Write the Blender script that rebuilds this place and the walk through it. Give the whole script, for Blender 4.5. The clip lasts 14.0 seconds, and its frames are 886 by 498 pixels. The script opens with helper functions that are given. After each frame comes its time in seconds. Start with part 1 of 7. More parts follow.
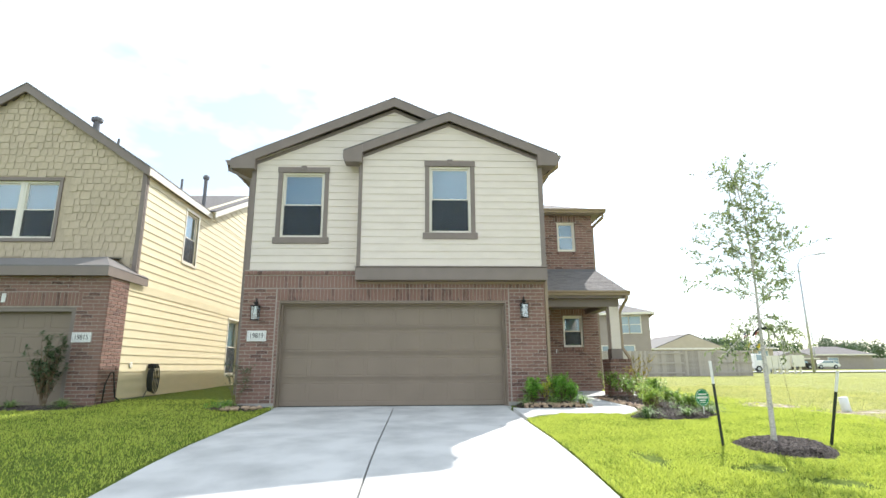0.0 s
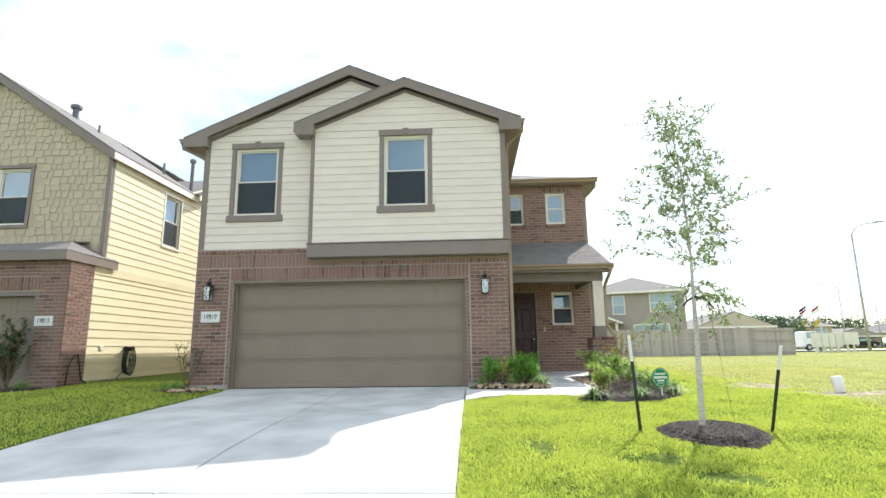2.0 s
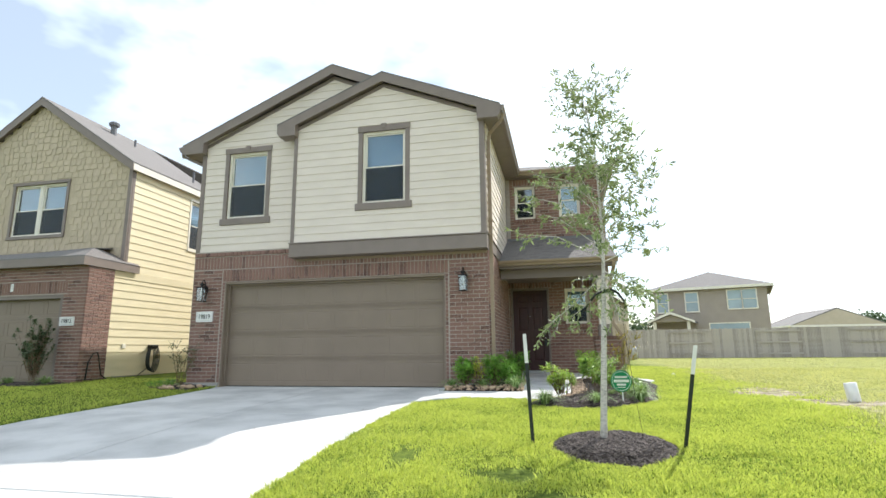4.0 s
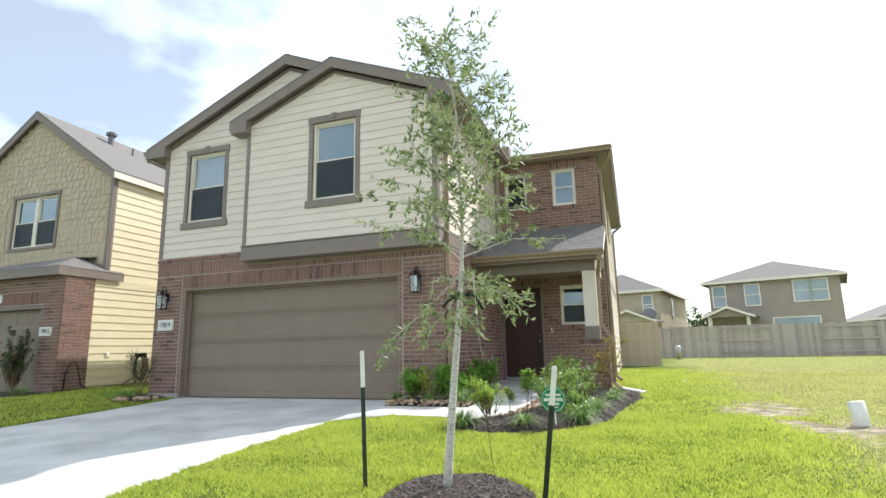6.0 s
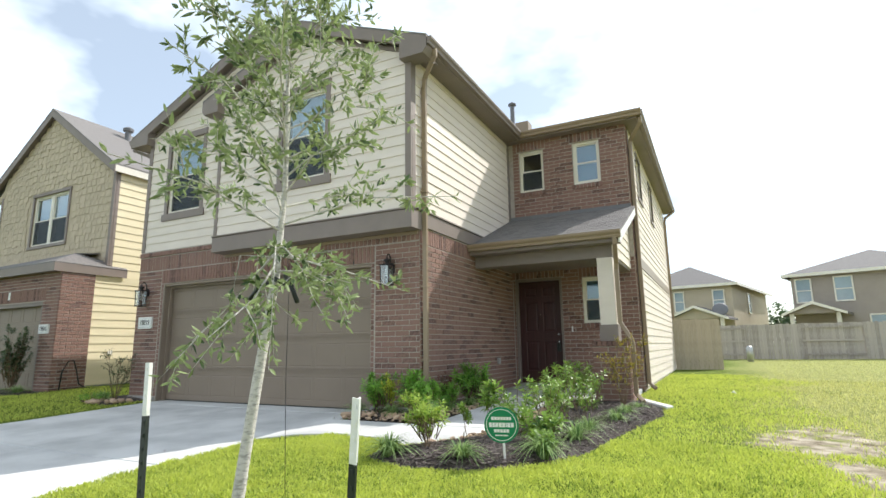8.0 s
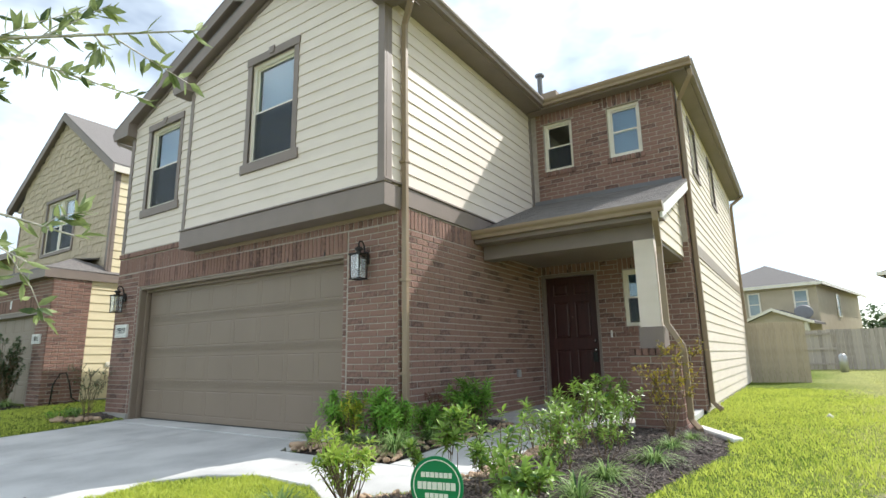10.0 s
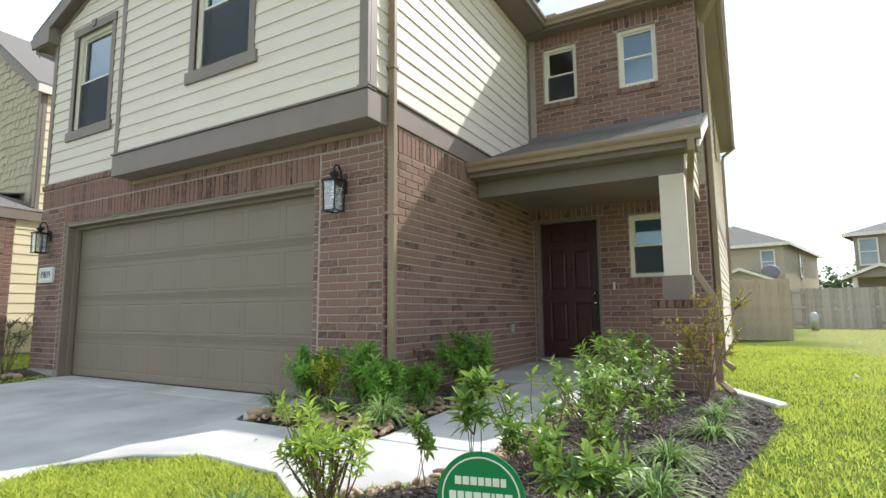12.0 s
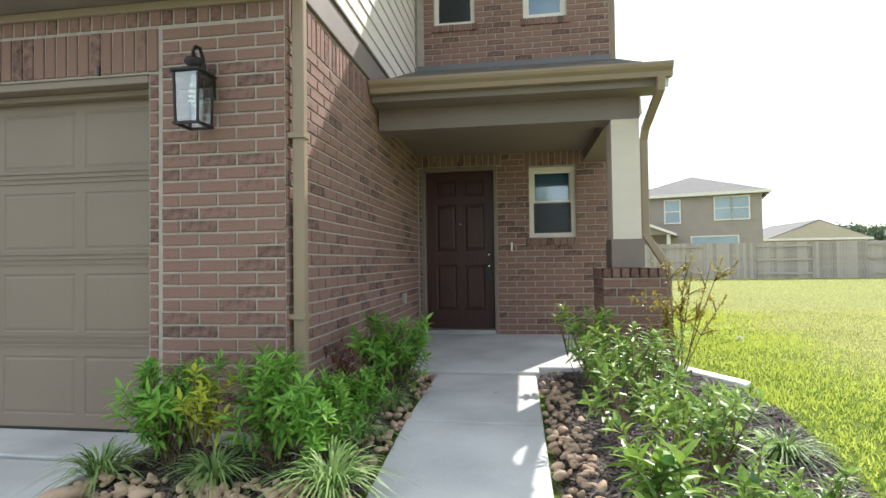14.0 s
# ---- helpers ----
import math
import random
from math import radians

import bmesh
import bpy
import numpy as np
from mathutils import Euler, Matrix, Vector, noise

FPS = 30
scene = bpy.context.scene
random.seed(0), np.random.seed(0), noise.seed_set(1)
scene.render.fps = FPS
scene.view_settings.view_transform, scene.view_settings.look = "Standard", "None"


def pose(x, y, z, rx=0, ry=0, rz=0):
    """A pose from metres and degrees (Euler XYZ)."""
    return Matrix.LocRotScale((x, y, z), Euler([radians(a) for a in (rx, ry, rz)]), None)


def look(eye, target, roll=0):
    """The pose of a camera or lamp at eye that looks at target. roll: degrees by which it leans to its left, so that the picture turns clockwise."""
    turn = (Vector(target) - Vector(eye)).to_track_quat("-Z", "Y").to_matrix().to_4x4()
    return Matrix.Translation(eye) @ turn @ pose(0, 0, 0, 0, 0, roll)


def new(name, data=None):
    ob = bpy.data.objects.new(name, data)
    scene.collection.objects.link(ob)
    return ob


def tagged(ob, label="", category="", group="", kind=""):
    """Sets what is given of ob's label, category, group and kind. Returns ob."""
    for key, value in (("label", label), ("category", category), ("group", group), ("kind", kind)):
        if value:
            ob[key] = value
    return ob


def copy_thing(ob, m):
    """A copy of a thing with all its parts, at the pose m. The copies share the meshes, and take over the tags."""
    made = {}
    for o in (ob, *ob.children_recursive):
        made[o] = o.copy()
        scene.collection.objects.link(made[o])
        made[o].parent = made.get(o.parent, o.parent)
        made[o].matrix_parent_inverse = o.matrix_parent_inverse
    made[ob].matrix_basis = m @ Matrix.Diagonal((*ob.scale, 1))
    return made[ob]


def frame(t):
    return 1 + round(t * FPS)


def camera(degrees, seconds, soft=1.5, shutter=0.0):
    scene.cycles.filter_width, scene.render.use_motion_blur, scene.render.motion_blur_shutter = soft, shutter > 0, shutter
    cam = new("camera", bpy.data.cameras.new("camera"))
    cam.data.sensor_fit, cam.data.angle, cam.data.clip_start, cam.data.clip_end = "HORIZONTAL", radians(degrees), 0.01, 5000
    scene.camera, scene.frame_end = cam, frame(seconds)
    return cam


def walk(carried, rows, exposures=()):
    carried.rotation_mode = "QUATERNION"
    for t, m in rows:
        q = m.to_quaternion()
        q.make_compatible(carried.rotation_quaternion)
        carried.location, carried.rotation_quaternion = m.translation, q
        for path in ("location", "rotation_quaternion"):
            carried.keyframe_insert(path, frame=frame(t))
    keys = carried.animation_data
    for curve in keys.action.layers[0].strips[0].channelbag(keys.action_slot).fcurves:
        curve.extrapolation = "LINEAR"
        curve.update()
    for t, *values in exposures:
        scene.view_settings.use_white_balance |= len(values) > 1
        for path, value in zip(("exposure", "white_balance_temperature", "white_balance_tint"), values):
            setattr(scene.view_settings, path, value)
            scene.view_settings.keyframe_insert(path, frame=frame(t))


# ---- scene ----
cam = camera(80.0, 14.0)
PATH = [
    (0, (-0.124, -0.04, 0.875), (-0.044, 1.91, 1.311), -0.3),
    (0.5, (0.232, 0.158, 0.844), (0.298, 2.12, 1.227), -0.5),
    (1, (0.749, 0.314, 0.818), (0.794, 2.28, 1.179), -0.8),
    (1.5, (1.352, 0.496, 0.796), (1.287, 2.461, 1.164), -0.8),
    (2, (1.9, 0.686, 0.803), (1.798, 2.648, 1.177), -0.8),
    (2.2, (2.106, 0.751, 0.806), (2.004, 2.713, 1.18), -0.9),
    (4.3, (4.378, 1.609, 0.777), (3.924, 3.52, 1.152), -0.9),
    (4.5, (4.554, 1.78, 0.796), (4.09, 3.689, 1.169), -1.2),
    (5, (5.066, 2.125, 0.879), (4.546, 4.021, 1.249), -1.0),
    (5.5, (5.485, 2.571, 0.941), (4.902, 4.448, 1.309), -1.1),
    (6, (5.863, 3.017, 0.938), (5.209, 4.87, 1.309), -1.2),
    (6.5, (6.147, 3.428, 0.929), (5.346, 5.223, 1.303), -1.1),
    (7, (6.379, 3.94, 0.984), (5.518, 5.707, 1.354), -1.0),
    (7.5, (6.58, 4.479, 0.979), (5.715, 6.244, 1.351), -1.2),
    (8, (6.666, 5.008, 1.003), (5.773, 6.761, 1.367), -0.8),
    (8.5, (6.674, 5.593, 1.015), (5.738, 7.322, 1.382), -1.1),
    (8.7, (6.68, 5.826, 1.014), (5.735, 7.55, 1.38), -1.1),
    (10.8, (6.454, 7.402, 0.993), (5.313, 8.994, 1.398), -0.9),
    (11, (6.342, 7.432, 0.991), (5.201, 9.028, 1.379), -0.9),
    (11.5, (6.13, 7.616, 0.936), (5.006, 9.236, 1.269), -0.6),
    (12, (5.722, 7.875, 0.942), (4.738, 9.6, 1.181), -0.4),
    (12.5, (5.252, 8.16, 1.007), (4.43, 9.977, 1.162), -0.4),
    (13, (4.804, 8.407, 1.083), (4.233, 10.321, 1.178), -0.6),
    (13.5, (4.402, 8.716, 1.125), (4.008, 10.675, 1.193), -0.9),
    (14, (4.08, 8.995, 1.13), (3.797, 10.975, 1.181), -0.8),
]
EXPOSURES = [(0.0, 0.55), (2.2, 0.48), (4.4, 0.33), (6.5, 0.28), (8.7, 0.24), (11.0, 0.22), (12.4, 0.24), (13.4, 0.27), (14.0, 0.50)]
walk(cam, [(t, look(eye, target, roll)) for t, eye, target, roll in PATH], EXPOSURES)

# ---- daylight: hazy sky with clouds, sun behind the houses ----
SUN_WAY = Vector((0.55, 1.0, 1.12)).normalized()
SUN_ELEV = math.asin(SUN_WAY.z)
SUN_AZ = math.atan2(SUN_WAY.x, SUN_WAY.y)


def build_world():
    w = bpy.data.worlds.new("sky")
    scene.world = w
    w.use_nodes = True
    nt = w.node_tree
    nt.nodes.clear()
    out = nt.nodes.new("ShaderNodeOutputWorld")
    bg = nt.nodes.new("ShaderNodeBackground")
    sky = nt.nodes.new("ShaderNodeTexSky")
    sky.sky_type = "NISHITA"
    sky.sun_disc = False
    sky.sun_elevation = SUN_ELEV
    sky.sun_rotation = SUN_AZ
    sky.air_density, sky.dust_density, sky.ozone_density = 1.0, 0.8, 0.8
    coord = nt.nodes.new("ShaderNodeTexCoord")
    mapping = nt.nodes.new("ShaderNodeMapping")
    mapping.inputs["Scale"].default_value = (1.6, 1.6, 3.2)
    noise_a = nt.nodes.new("ShaderNodeTexNoise")
    noise_a.inputs["Scale"].default_value = 1.5
    noise_a.inputs["Detail"].default_value = 5
    noise_a.inputs["Roughness"].default_value = 0.55
    ramp = nt.nodes.new("ShaderNodeValToRGB")
    ramp.color_ramp.elements[0].position, ramp.color_ramp.elements[1].position = 0.44, 0.66
    ramp.color_ramp.elements[0].color = (0.27, 0.27, 0.27, 1)
    mix = nt.nodes.new("ShaderNodeMixRGB")
    mix.inputs[2].default_value = (10.2, 11.45, 12.3, 1)
    nt.links.new(coord.outputs["Generated"], mapping.inputs["Vector"])
    nt.links.new(mapping.outputs[0], noise_a.inputs["Vector"])
    nt.links.new(noise_a.outputs["Fac"], ramp.inputs[0])
    nt.links.new(ramp.outputs[0], mix.inputs[0])
    nt.links.new(sky.outputs[0], mix.inputs[1])
    nt.links.new(mix.outputs[0], bg.inputs[0])
    bg.inputs[1].default_value = 0.13
    nt.links.new(bg.outputs[0], out.inputs[0])


build_world()
sun = new("sun", bpy.data.lights.new("sun", "SUN"))
sun.data.energy, sun.data.angle, sun.data.color = 5.0, radians(0.55), (1.0, 0.97, 0.93)
sun.matrix_world = look(SUN_WAY * 60, (0, 0, 0))


# ---- materials ----
def material(name, color, color2=None, rough=0.8, scale=6.0, bump=0.2, bump_scale=60.0, metal=0.0, spread=0.0, island=False, fine=0.25, spec=0.4, stretch=(1, 1, 1), sheen=0.0):
    """Two scales of noise between two colours, fine bump, optional variation from piece to piece."""
    m = bpy.data.materials.new(name)
    m.use_nodes = True
    nt = m.node_tree
    b = nt.nodes["Principled BSDF"]
    color2 = color2 or tuple(c * 0.8 for c in color)
    tc = nt.nodes.new("ShaderNodeTexCoord")
    mp = nt.nodes.new("ShaderNodeMapping")
    mp.inputs["Scale"].default_value = stretch
    nt.links.new(tc.outputs["Object"], mp.inputs["Vector"])
    big, small = nt.nodes.new("ShaderNodeTexNoise"), nt.nodes.new("ShaderNodeTexNoise")
    big.inputs["Scale"].default_value, small.inputs["Scale"].default_value = scale, bump_scale
    big.inputs["Detail"].default_value, small.inputs["Detail"].default_value = 5, 4
    for n in (big, small):
        nt.links.new(mp.outputs[0], n.inputs["Vector"])
    add = nt.nodes.new("ShaderNodeMath")
    add.operation = "MULTIPLY_ADD"
    add.inputs[1].default_value = fine
    nt.links.new(small.outputs["Fac"], add.inputs[0])
    nt.links.new(big.outputs["Fac"], add.inputs[2])
    fac = add.outputs[0]
    if spread:
        rnd = nt.nodes.new("ShaderNodeNewGeometry" if island else "ShaderNodeObjectInfo")
        sub = nt.nodes.new("ShaderNodeMath")
        sub.operation = "MULTIPLY_ADD"
        sub.inputs[1].default_value = spread
        nt.links.new(rnd.outputs["Random Per Island" if island else "Random"], sub.inputs[0])
        nt.links.new(fac, sub.inputs[2])
        fac = sub.outputs[0]
    ramp = nt.nodes.new("ShaderNodeValToRGB")
    e = ramp.color_ramp.elements
    e[0].position, e[1].position = 0.35 + spread * 0.28, 0.8 + spread * 0.8
    e[0].color, e[1].color = (*color2, 1), (*color, 1)
    nt.links.new(fac, ramp.inputs[0])
    nt.links.new(ramp.outputs[0], b.inputs["Base Color"])
    bp = nt.nodes.new("ShaderNodeBump")
    bp.inputs["Strength"].default_value, bp.inputs["Distance"].default_value = bump, 0.01
    nt.links.new(small.outputs["Fac"], bp.inputs["Height"])
    nt.links.new(bp.outputs[0], b.inputs["Normal"])
    b.inputs["Roughness"].default_value, b.inputs["Metallic"].default_value = rough, metal
    b.inputs["Specular IOR Level"].default_value = spec
    return m


def leaf_material(name, color, color2, island=True, rough=0.5, trans=0.35, scale=9.0):
    """Leaves: colour differs from leaf to leaf, and light shines through."""
    m = material(name, color, color2, rough, scale, 0.1, 90, spread=0.9, island=island, spec=0.35)
    nt = m.node_tree
    b, out = nt.nodes["Principled BSDF"], nt.nodes["Material Output"]
    col = b.inputs["Base Color"].links[0].from_socket
    tr, mx = nt.nodes.new("ShaderNodeBsdfTranslucent"), nt.nodes.new("ShaderNodeMixShader")
    mx.inputs[0].default_value = trans
    nt.links.new(col, tr.inputs["Color"])
    nt.links.new(b.outputs[0], mx.inputs[1])
    nt.links.new(tr.outputs[0], mx.inputs[2])
    nt.links.new(mx.outputs[0], out.inputs["Surface"])
    return m


def glass_material(name, tint=(0.70, 0.90, 0.98)):
    m = bpy.data.materials.new(name)
    m.use_nodes = True
    b = m.node_tree.nodes["Principled BSDF"]
    b.inputs["Base Color"].default_value = (*tint, 1)
    b.inputs["Roughness"].default_value = 0.03
    b.inputs["Transmission Weight"].default_value = 1.0
    b.inputs["IOR"].default_value = 1.9
    return m


def clear_material(name):
    """Thin clear sheet: passes light straight on, with a faint gloss."""
    m = bpy.data.materials.new(name)
    m.use_nodes = True
    nt = m.node_tree
    out = nt.nodes["Material Output"]
    tr, gl, mx = nt.nodes.new("ShaderNodeBsdfTransparent"), nt.nodes.new("ShaderNodeBsdfGlossy"), nt.nodes.new("ShaderNodeMixShader")
    tr.inputs[0].default_value = (0.9, 0.93, 0.93, 1)
    gl.inputs["Roughness"].default_value = 0.06
    mx.inputs[0].default_value = 0.14
    nt.links.new(tr.outputs[0], mx.inputs[1])
    nt.links.new(gl.outputs[0], mx.inputs[2])
    nt.links.new(mx.outputs[0], out.inputs["Surface"])
    return m


def screen_material(name):
    """Insect screen: fine dark mesh that lets about half of the light through."""
    m = bpy.data.materials.new(name)
    m.use_nodes = True
    nt = m.node_tree
    b, out = nt.nodes["Principled BSDF"], nt.nodes["Material Output"]
    b.inputs["Base Color"].default_value, b.inputs["Roughness"].default_value = (0.03, 0.035, 0.04, 1), 0.7
    tr, mx = nt.nodes.new("ShaderNodeBsdfTransparent"), nt.nodes.new("ShaderNodeMixShader")
    mx.inputs[0].default_value = 0.5
    nt.links.new(tr.outputs[0], mx.inputs[1])
    nt.links.new(b.outputs[0], mx.inputs[2])
    nt.links.new(mx.outputs[0], out.inputs["Surface"])
    return m


M_BRICK = material("brick_clay", (0.262, 0.153, 0.121), (0.052, 0.031, 0.028), 0.9, 20, 1.0, 95, spread=0.8, fine=0.5)
M_BRICK_JOINED = material("brick_clay_joined", (0.262, 0.153, 0.121), (0.052, 0.031, 0.028), 0.9, 20, 1.0, 95, spread=0.8, island=True, fine=0.5)
M_MORTAR = material("mortar", (0.46, 0.40, 0.345), (0.34, 0.295, 0.255), 0.95, 14, 0.6, 90)
M_SIDING = material("siding_cream", (0.73, 0.645, 0.56), (0.67, 0.59, 0.51), 0.6, 2, 0.12, 40, stretch=(1, 1, 4))
M_TRIM = material("trim_taupe", (0.235, 0.19, 0.165), (0.20, 0.162, 0.14), 0.55, 3, 0.15, 50)
M_GARAGE = material("garage_paint", (0.245, 0.19, 0.143), (0.22, 0.17, 0.128), 0.5, 1.5, 0.1, 120)
M_GUTTER = material("gutter_tan", (0.30, 0.225, 0.15), (0.27, 0.20, 0.135), 0.4, 3, 0.05, 80)
M_WHITE = material("window_vinyl", (0.78, 0.74, 0.64), (0.70, 0.66, 0.57), 0.45, 4, 0.05, 60)
M_PAINT_WHITE = material("white_paint", (0.80, 0.79, 0.75), (0.7, 0.69, 0.66), 0.5, 5, 0.1, 60)
M_SHINGLE = material("roof_shingle", (0.205, 0.19, 0.18), (0.11, 0.10, 0.098), 0.95, 18, 0.8, 160, spread=0.4, fine=0.5)
M_SHINGLE_JOINED = material("roof_shingle_joined", (0.205, 0.19, 0.18), (0.11, 0.10, 0.098), 0.95, 18, 0.8, 160, spread=0.4, island=True, fine=0.5)
M_FLASH = material("flashing", (0.17, 0.17, 0.18), (0.14, 0.14, 0.15), 0.6, 5, 0.05, 50)
M_CONCRETE = material("concrete", (0.61, 0.60, 0.58), (0.34, 0.34, 0.33), 0.85, 1.3, 0.3, 130, fine=0.35)
M_CONCRETE_DARK = material("old_concrete", (0.42, 0.40, 0.37), (0.33, 0.31, 0.29), 0.9, 3, 0.3, 90)
M_DOOR = material("door_mahogany", (0.058, 0.019, 0.017), (0.036, 0.012, 0.011), 0.4, 3, 0.15, 40, stretch=(8, 8, 1))
# blue of the sky mirrored in the panes is put into the slat colour
M_BLIND = material("blind_sky_tint", (0.22, 0.32, 0.39), (0.18, 0.27, 0.33), 0.6, 3, 0.02, 40)
M_GLASS = glass_material("window_glass")
M_LAMP_GLASS = clear_material("lantern_glass")
M_SCREEN = screen_material("insect_screen")
M_BLACK = material("black_metal", (0.028, 0.024, 0.024), (0.018, 0.016, 0.016), 0.45, 8, 0.1, 80, metal=0.3)
M_CHROME = material("satin_nickel", (0.75, 0.74, 0.70), (0.65, 0.64, 0.6), 0.25, 8, 0.02, 80, metal=1.0)
M_STEEL = material("galvanised_steel", (0.50, 0.50, 0.50), (0.38, 0.38, 0.38), 0.45, 5, 0.05, 60, metal=0.7)
M_ROOM = material("room_wall", (0.55, 0.52, 0.47), (0.5, 0.47, 0.42), 0.9, 2, 0.05, 30)
M_ASPHALT = material("asphalt", (0.30, 0.295, 0.28), (0.22, 0.217, 0.205), 0.9, 2, 0.4, 120)
M_NB_SHAKE = material("shake_tan", (0.54, 0.445, 0.32), (0.43, 0.355, 0.255), 0.75, 5, 0.3, 40, spread=0.3, stretch=(3, 3, 1))
M_NB_SHAKE_JOINED = material("shake_tan_joined", (0.54, 0.445, 0.32), (0.43, 0.355, 0.255), 0.75, 5, 0.3, 40, spread=0.3, island=True, stretch=(3, 3, 1))
M_NB_SIDING = material("siding_yellow", (0.74, 0.65, 0.44), (0.68, 0.60, 0.40), 0.6, 2, 0.12, 40, stretch=(1, 1, 4))
M_FENCE = material("fence_grey_wood", (0.46, 0.41, 0.37), (0.26, 0.23, 0.21), 0.9, 7, 0.5, 40, spread=0.5, stretch=(6, 6, 0.7), fine=0.4)
M_FENCE_NEW = material("fence_new_wood", (0.47, 0.40, 0.31), (0.33, 0.275, 0.21), 0.85, 7, 0.4, 40, spread=0.45, stretch=(6, 6, 0.7), fine=0.4)
M_MULCH = material("mulch_soil", (0.058, 0.043, 0.037), (0.016, 0.012, 0.011), 1.0, 30, 1.0, 90, fine=0.6)
M_CHIP = material("mulch_chip", (0.15, 0.12, 0.105), (0.014, 0.011, 0.010), 0.8, 20, 0.5, 80, spread=0.9, island=True)
M_ROCK = material("river_rock", (0.54, 0.38, 0.26), (0.22, 0.14, 0.095), 0.75, 9, 0.5, 45, spread=0.9, fine=0.4)
M_HOSE = material("green_black_hose", (0.02, 0.024, 0.02), (0.012, 0.014, 0.012), 0.4, 8, 0.05, 60)


# ---- mesh helpers ----
def box(bm, x0, x1, y0, y1, z0, z1):
    v = [bm.verts.new((x, y, z)) for z in (z0, z1) for x, y in ((x0, y0), (x1, y0), (x1, y1), (x0, y1))]
    for f in ((3, 2, 1, 0), (4, 5, 6, 7), (0, 1, 5, 4), (1, 2, 6, 5), (2, 3, 7, 6), (3, 0, 4, 7)):
        bm.faces.new([v[i] for i in f])
    return v


def prism(bm, pts, by):
    """A solid from a flat outline and the way it is drawn out."""
    by = Vector(by)
    a = [bm.verts.new(p) for p in pts]
    b = [bm.verts.new(Vector(p) + by) for p in pts]
    n = len(pts)
    faces = [bm.faces.new(a[::-1]), bm.faces.new(b)]
    for i in range(n):
        faces.append(bm.faces.new((a[i], a[(i + 1) % n], b[(i + 1) % n], b[i])))
    bmesh.ops.recalc_face_normals(bm, faces=faces)


def tube(bm, pts, radii, sides=8, cap=True):
    """A round bar along points."""
    rings = []
    pts = [Vector(p) for p in pts]
    for i, p in enumerate(pts):
        way = (pts[min(i + 1, len(pts) - 1)] - pts[max(i - 1, 0)]).normalized()
        ref = Vector((0, 0, 1)) if abs(way.z) < 0.9 else Vector((1, 0, 0))
        u = way.cross(ref).normalized()
        w = way.cross(u)
        r = radii[i] if isinstance(radii, (list, tuple)) else radii
        rings.append([bm.verts.new(p + (u * math.cos(a) + w * math.sin(a)) * r) for a in (2 * math.pi * k / sides for k in range(sides))])
    for a, b in zip(rings, rings[1:]):
        for k in range(sides):
            bm.faces.new((a[k], a[(k + 1) % sides], b[(k + 1) % sides], b[k]))
    if cap:
        bm.faces.new(rings[0][::-1])
        bm.faces.new(rings[-1])
    bmesh.ops.recalc_face_normals(bm, faces=bm.faces[:])


def bar(bm, pts, w, d):
    """A square bar along points (w across, d deep)."""
    rings = []
    pts = [Vector(p) for p in pts]
    for i, p in enumerate(pts):
        way = (pts[min(i + 1, len(pts) - 1)] - pts[max(i - 1, 0)]).normalized()
        u = Vector((1, 0, 0)) if abs(way.x) < 0.8 else Vector((0, 1, 0))
        n = way.cross(u).normalized()
        u = n.cross(way).normalized()
        rings.append([bm.verts.new(p + u * a * w / 2 + n * b * d / 2) for a, b in ((-1, -1), (1, -1), (1, 1), (-1, 1))])
    for a, b in zip(rings, rings[1:]):
        for k in range(4):
            bm.faces.new((a[k], a[(k + 1) % 4], b[(k + 1) % 4], b[k]))
    bm.faces.new(rings[0][::-1])
    bm.faces.new(rings[-1])
    bmesh.ops.recalc_face_normals(bm, faces=bm.faces[:])


def bevelled(bm, width=0.01, segments=1):
    edges = [e for e in bm.edges if len(e.link_faces) == 2 and e.calc_face_angle(0) > 0.5]
    bmesh.ops.bevel(bm, geom=edges, offset=width, segments=segments, affect="EDGES", clamp_overlap=True)
    return bm


def to_mesh(name, bm, mat, smooth=False):
    me = bpy.data.meshes.new(name)
    bm.to_mesh(me)
    bm.free()
    me.materials.append(mat)
    if smooth:
        me.polygons.foreach_set("use_smooth", [True] * len(me.polygons))
    return me


def thing(name, label, category, at=(0, 0, 0), group="", kind=""):
    ob = new(name)
    ob.location = at
    ob.empty_display_size = 0.2
    return tagged(ob, label, category, group, kind)


def base_of(ob):
    p = Vector((0, 0, 0))
    while ob:
        p += ob.location
        ob = ob.parent
    return p


def part(name, bm, mat, parent, label="", smooth=False):
    """Links a bmesh, drawn in the world, as one mesh under a thing or a part."""
    ob = new(name, to_mesh(name, bm, mat, smooth))
    ob.parent = parent
    ob.location = -base_of(parent)
    if label:
        tagged(ob, label)
    return ob


def structure(name, bm, mat, label, category, kind="structure", smooth=False):
    return tagged(new(name, to_mesh(name, bm, mat, smooth)), label, category, "", kind)


def piece(name, me, parent, m):
    ob = new(name, me)
    ob.parent = parent
    ob.matrix_basis = Matrix.Translation(-base_of(parent)) @ m
    return ob


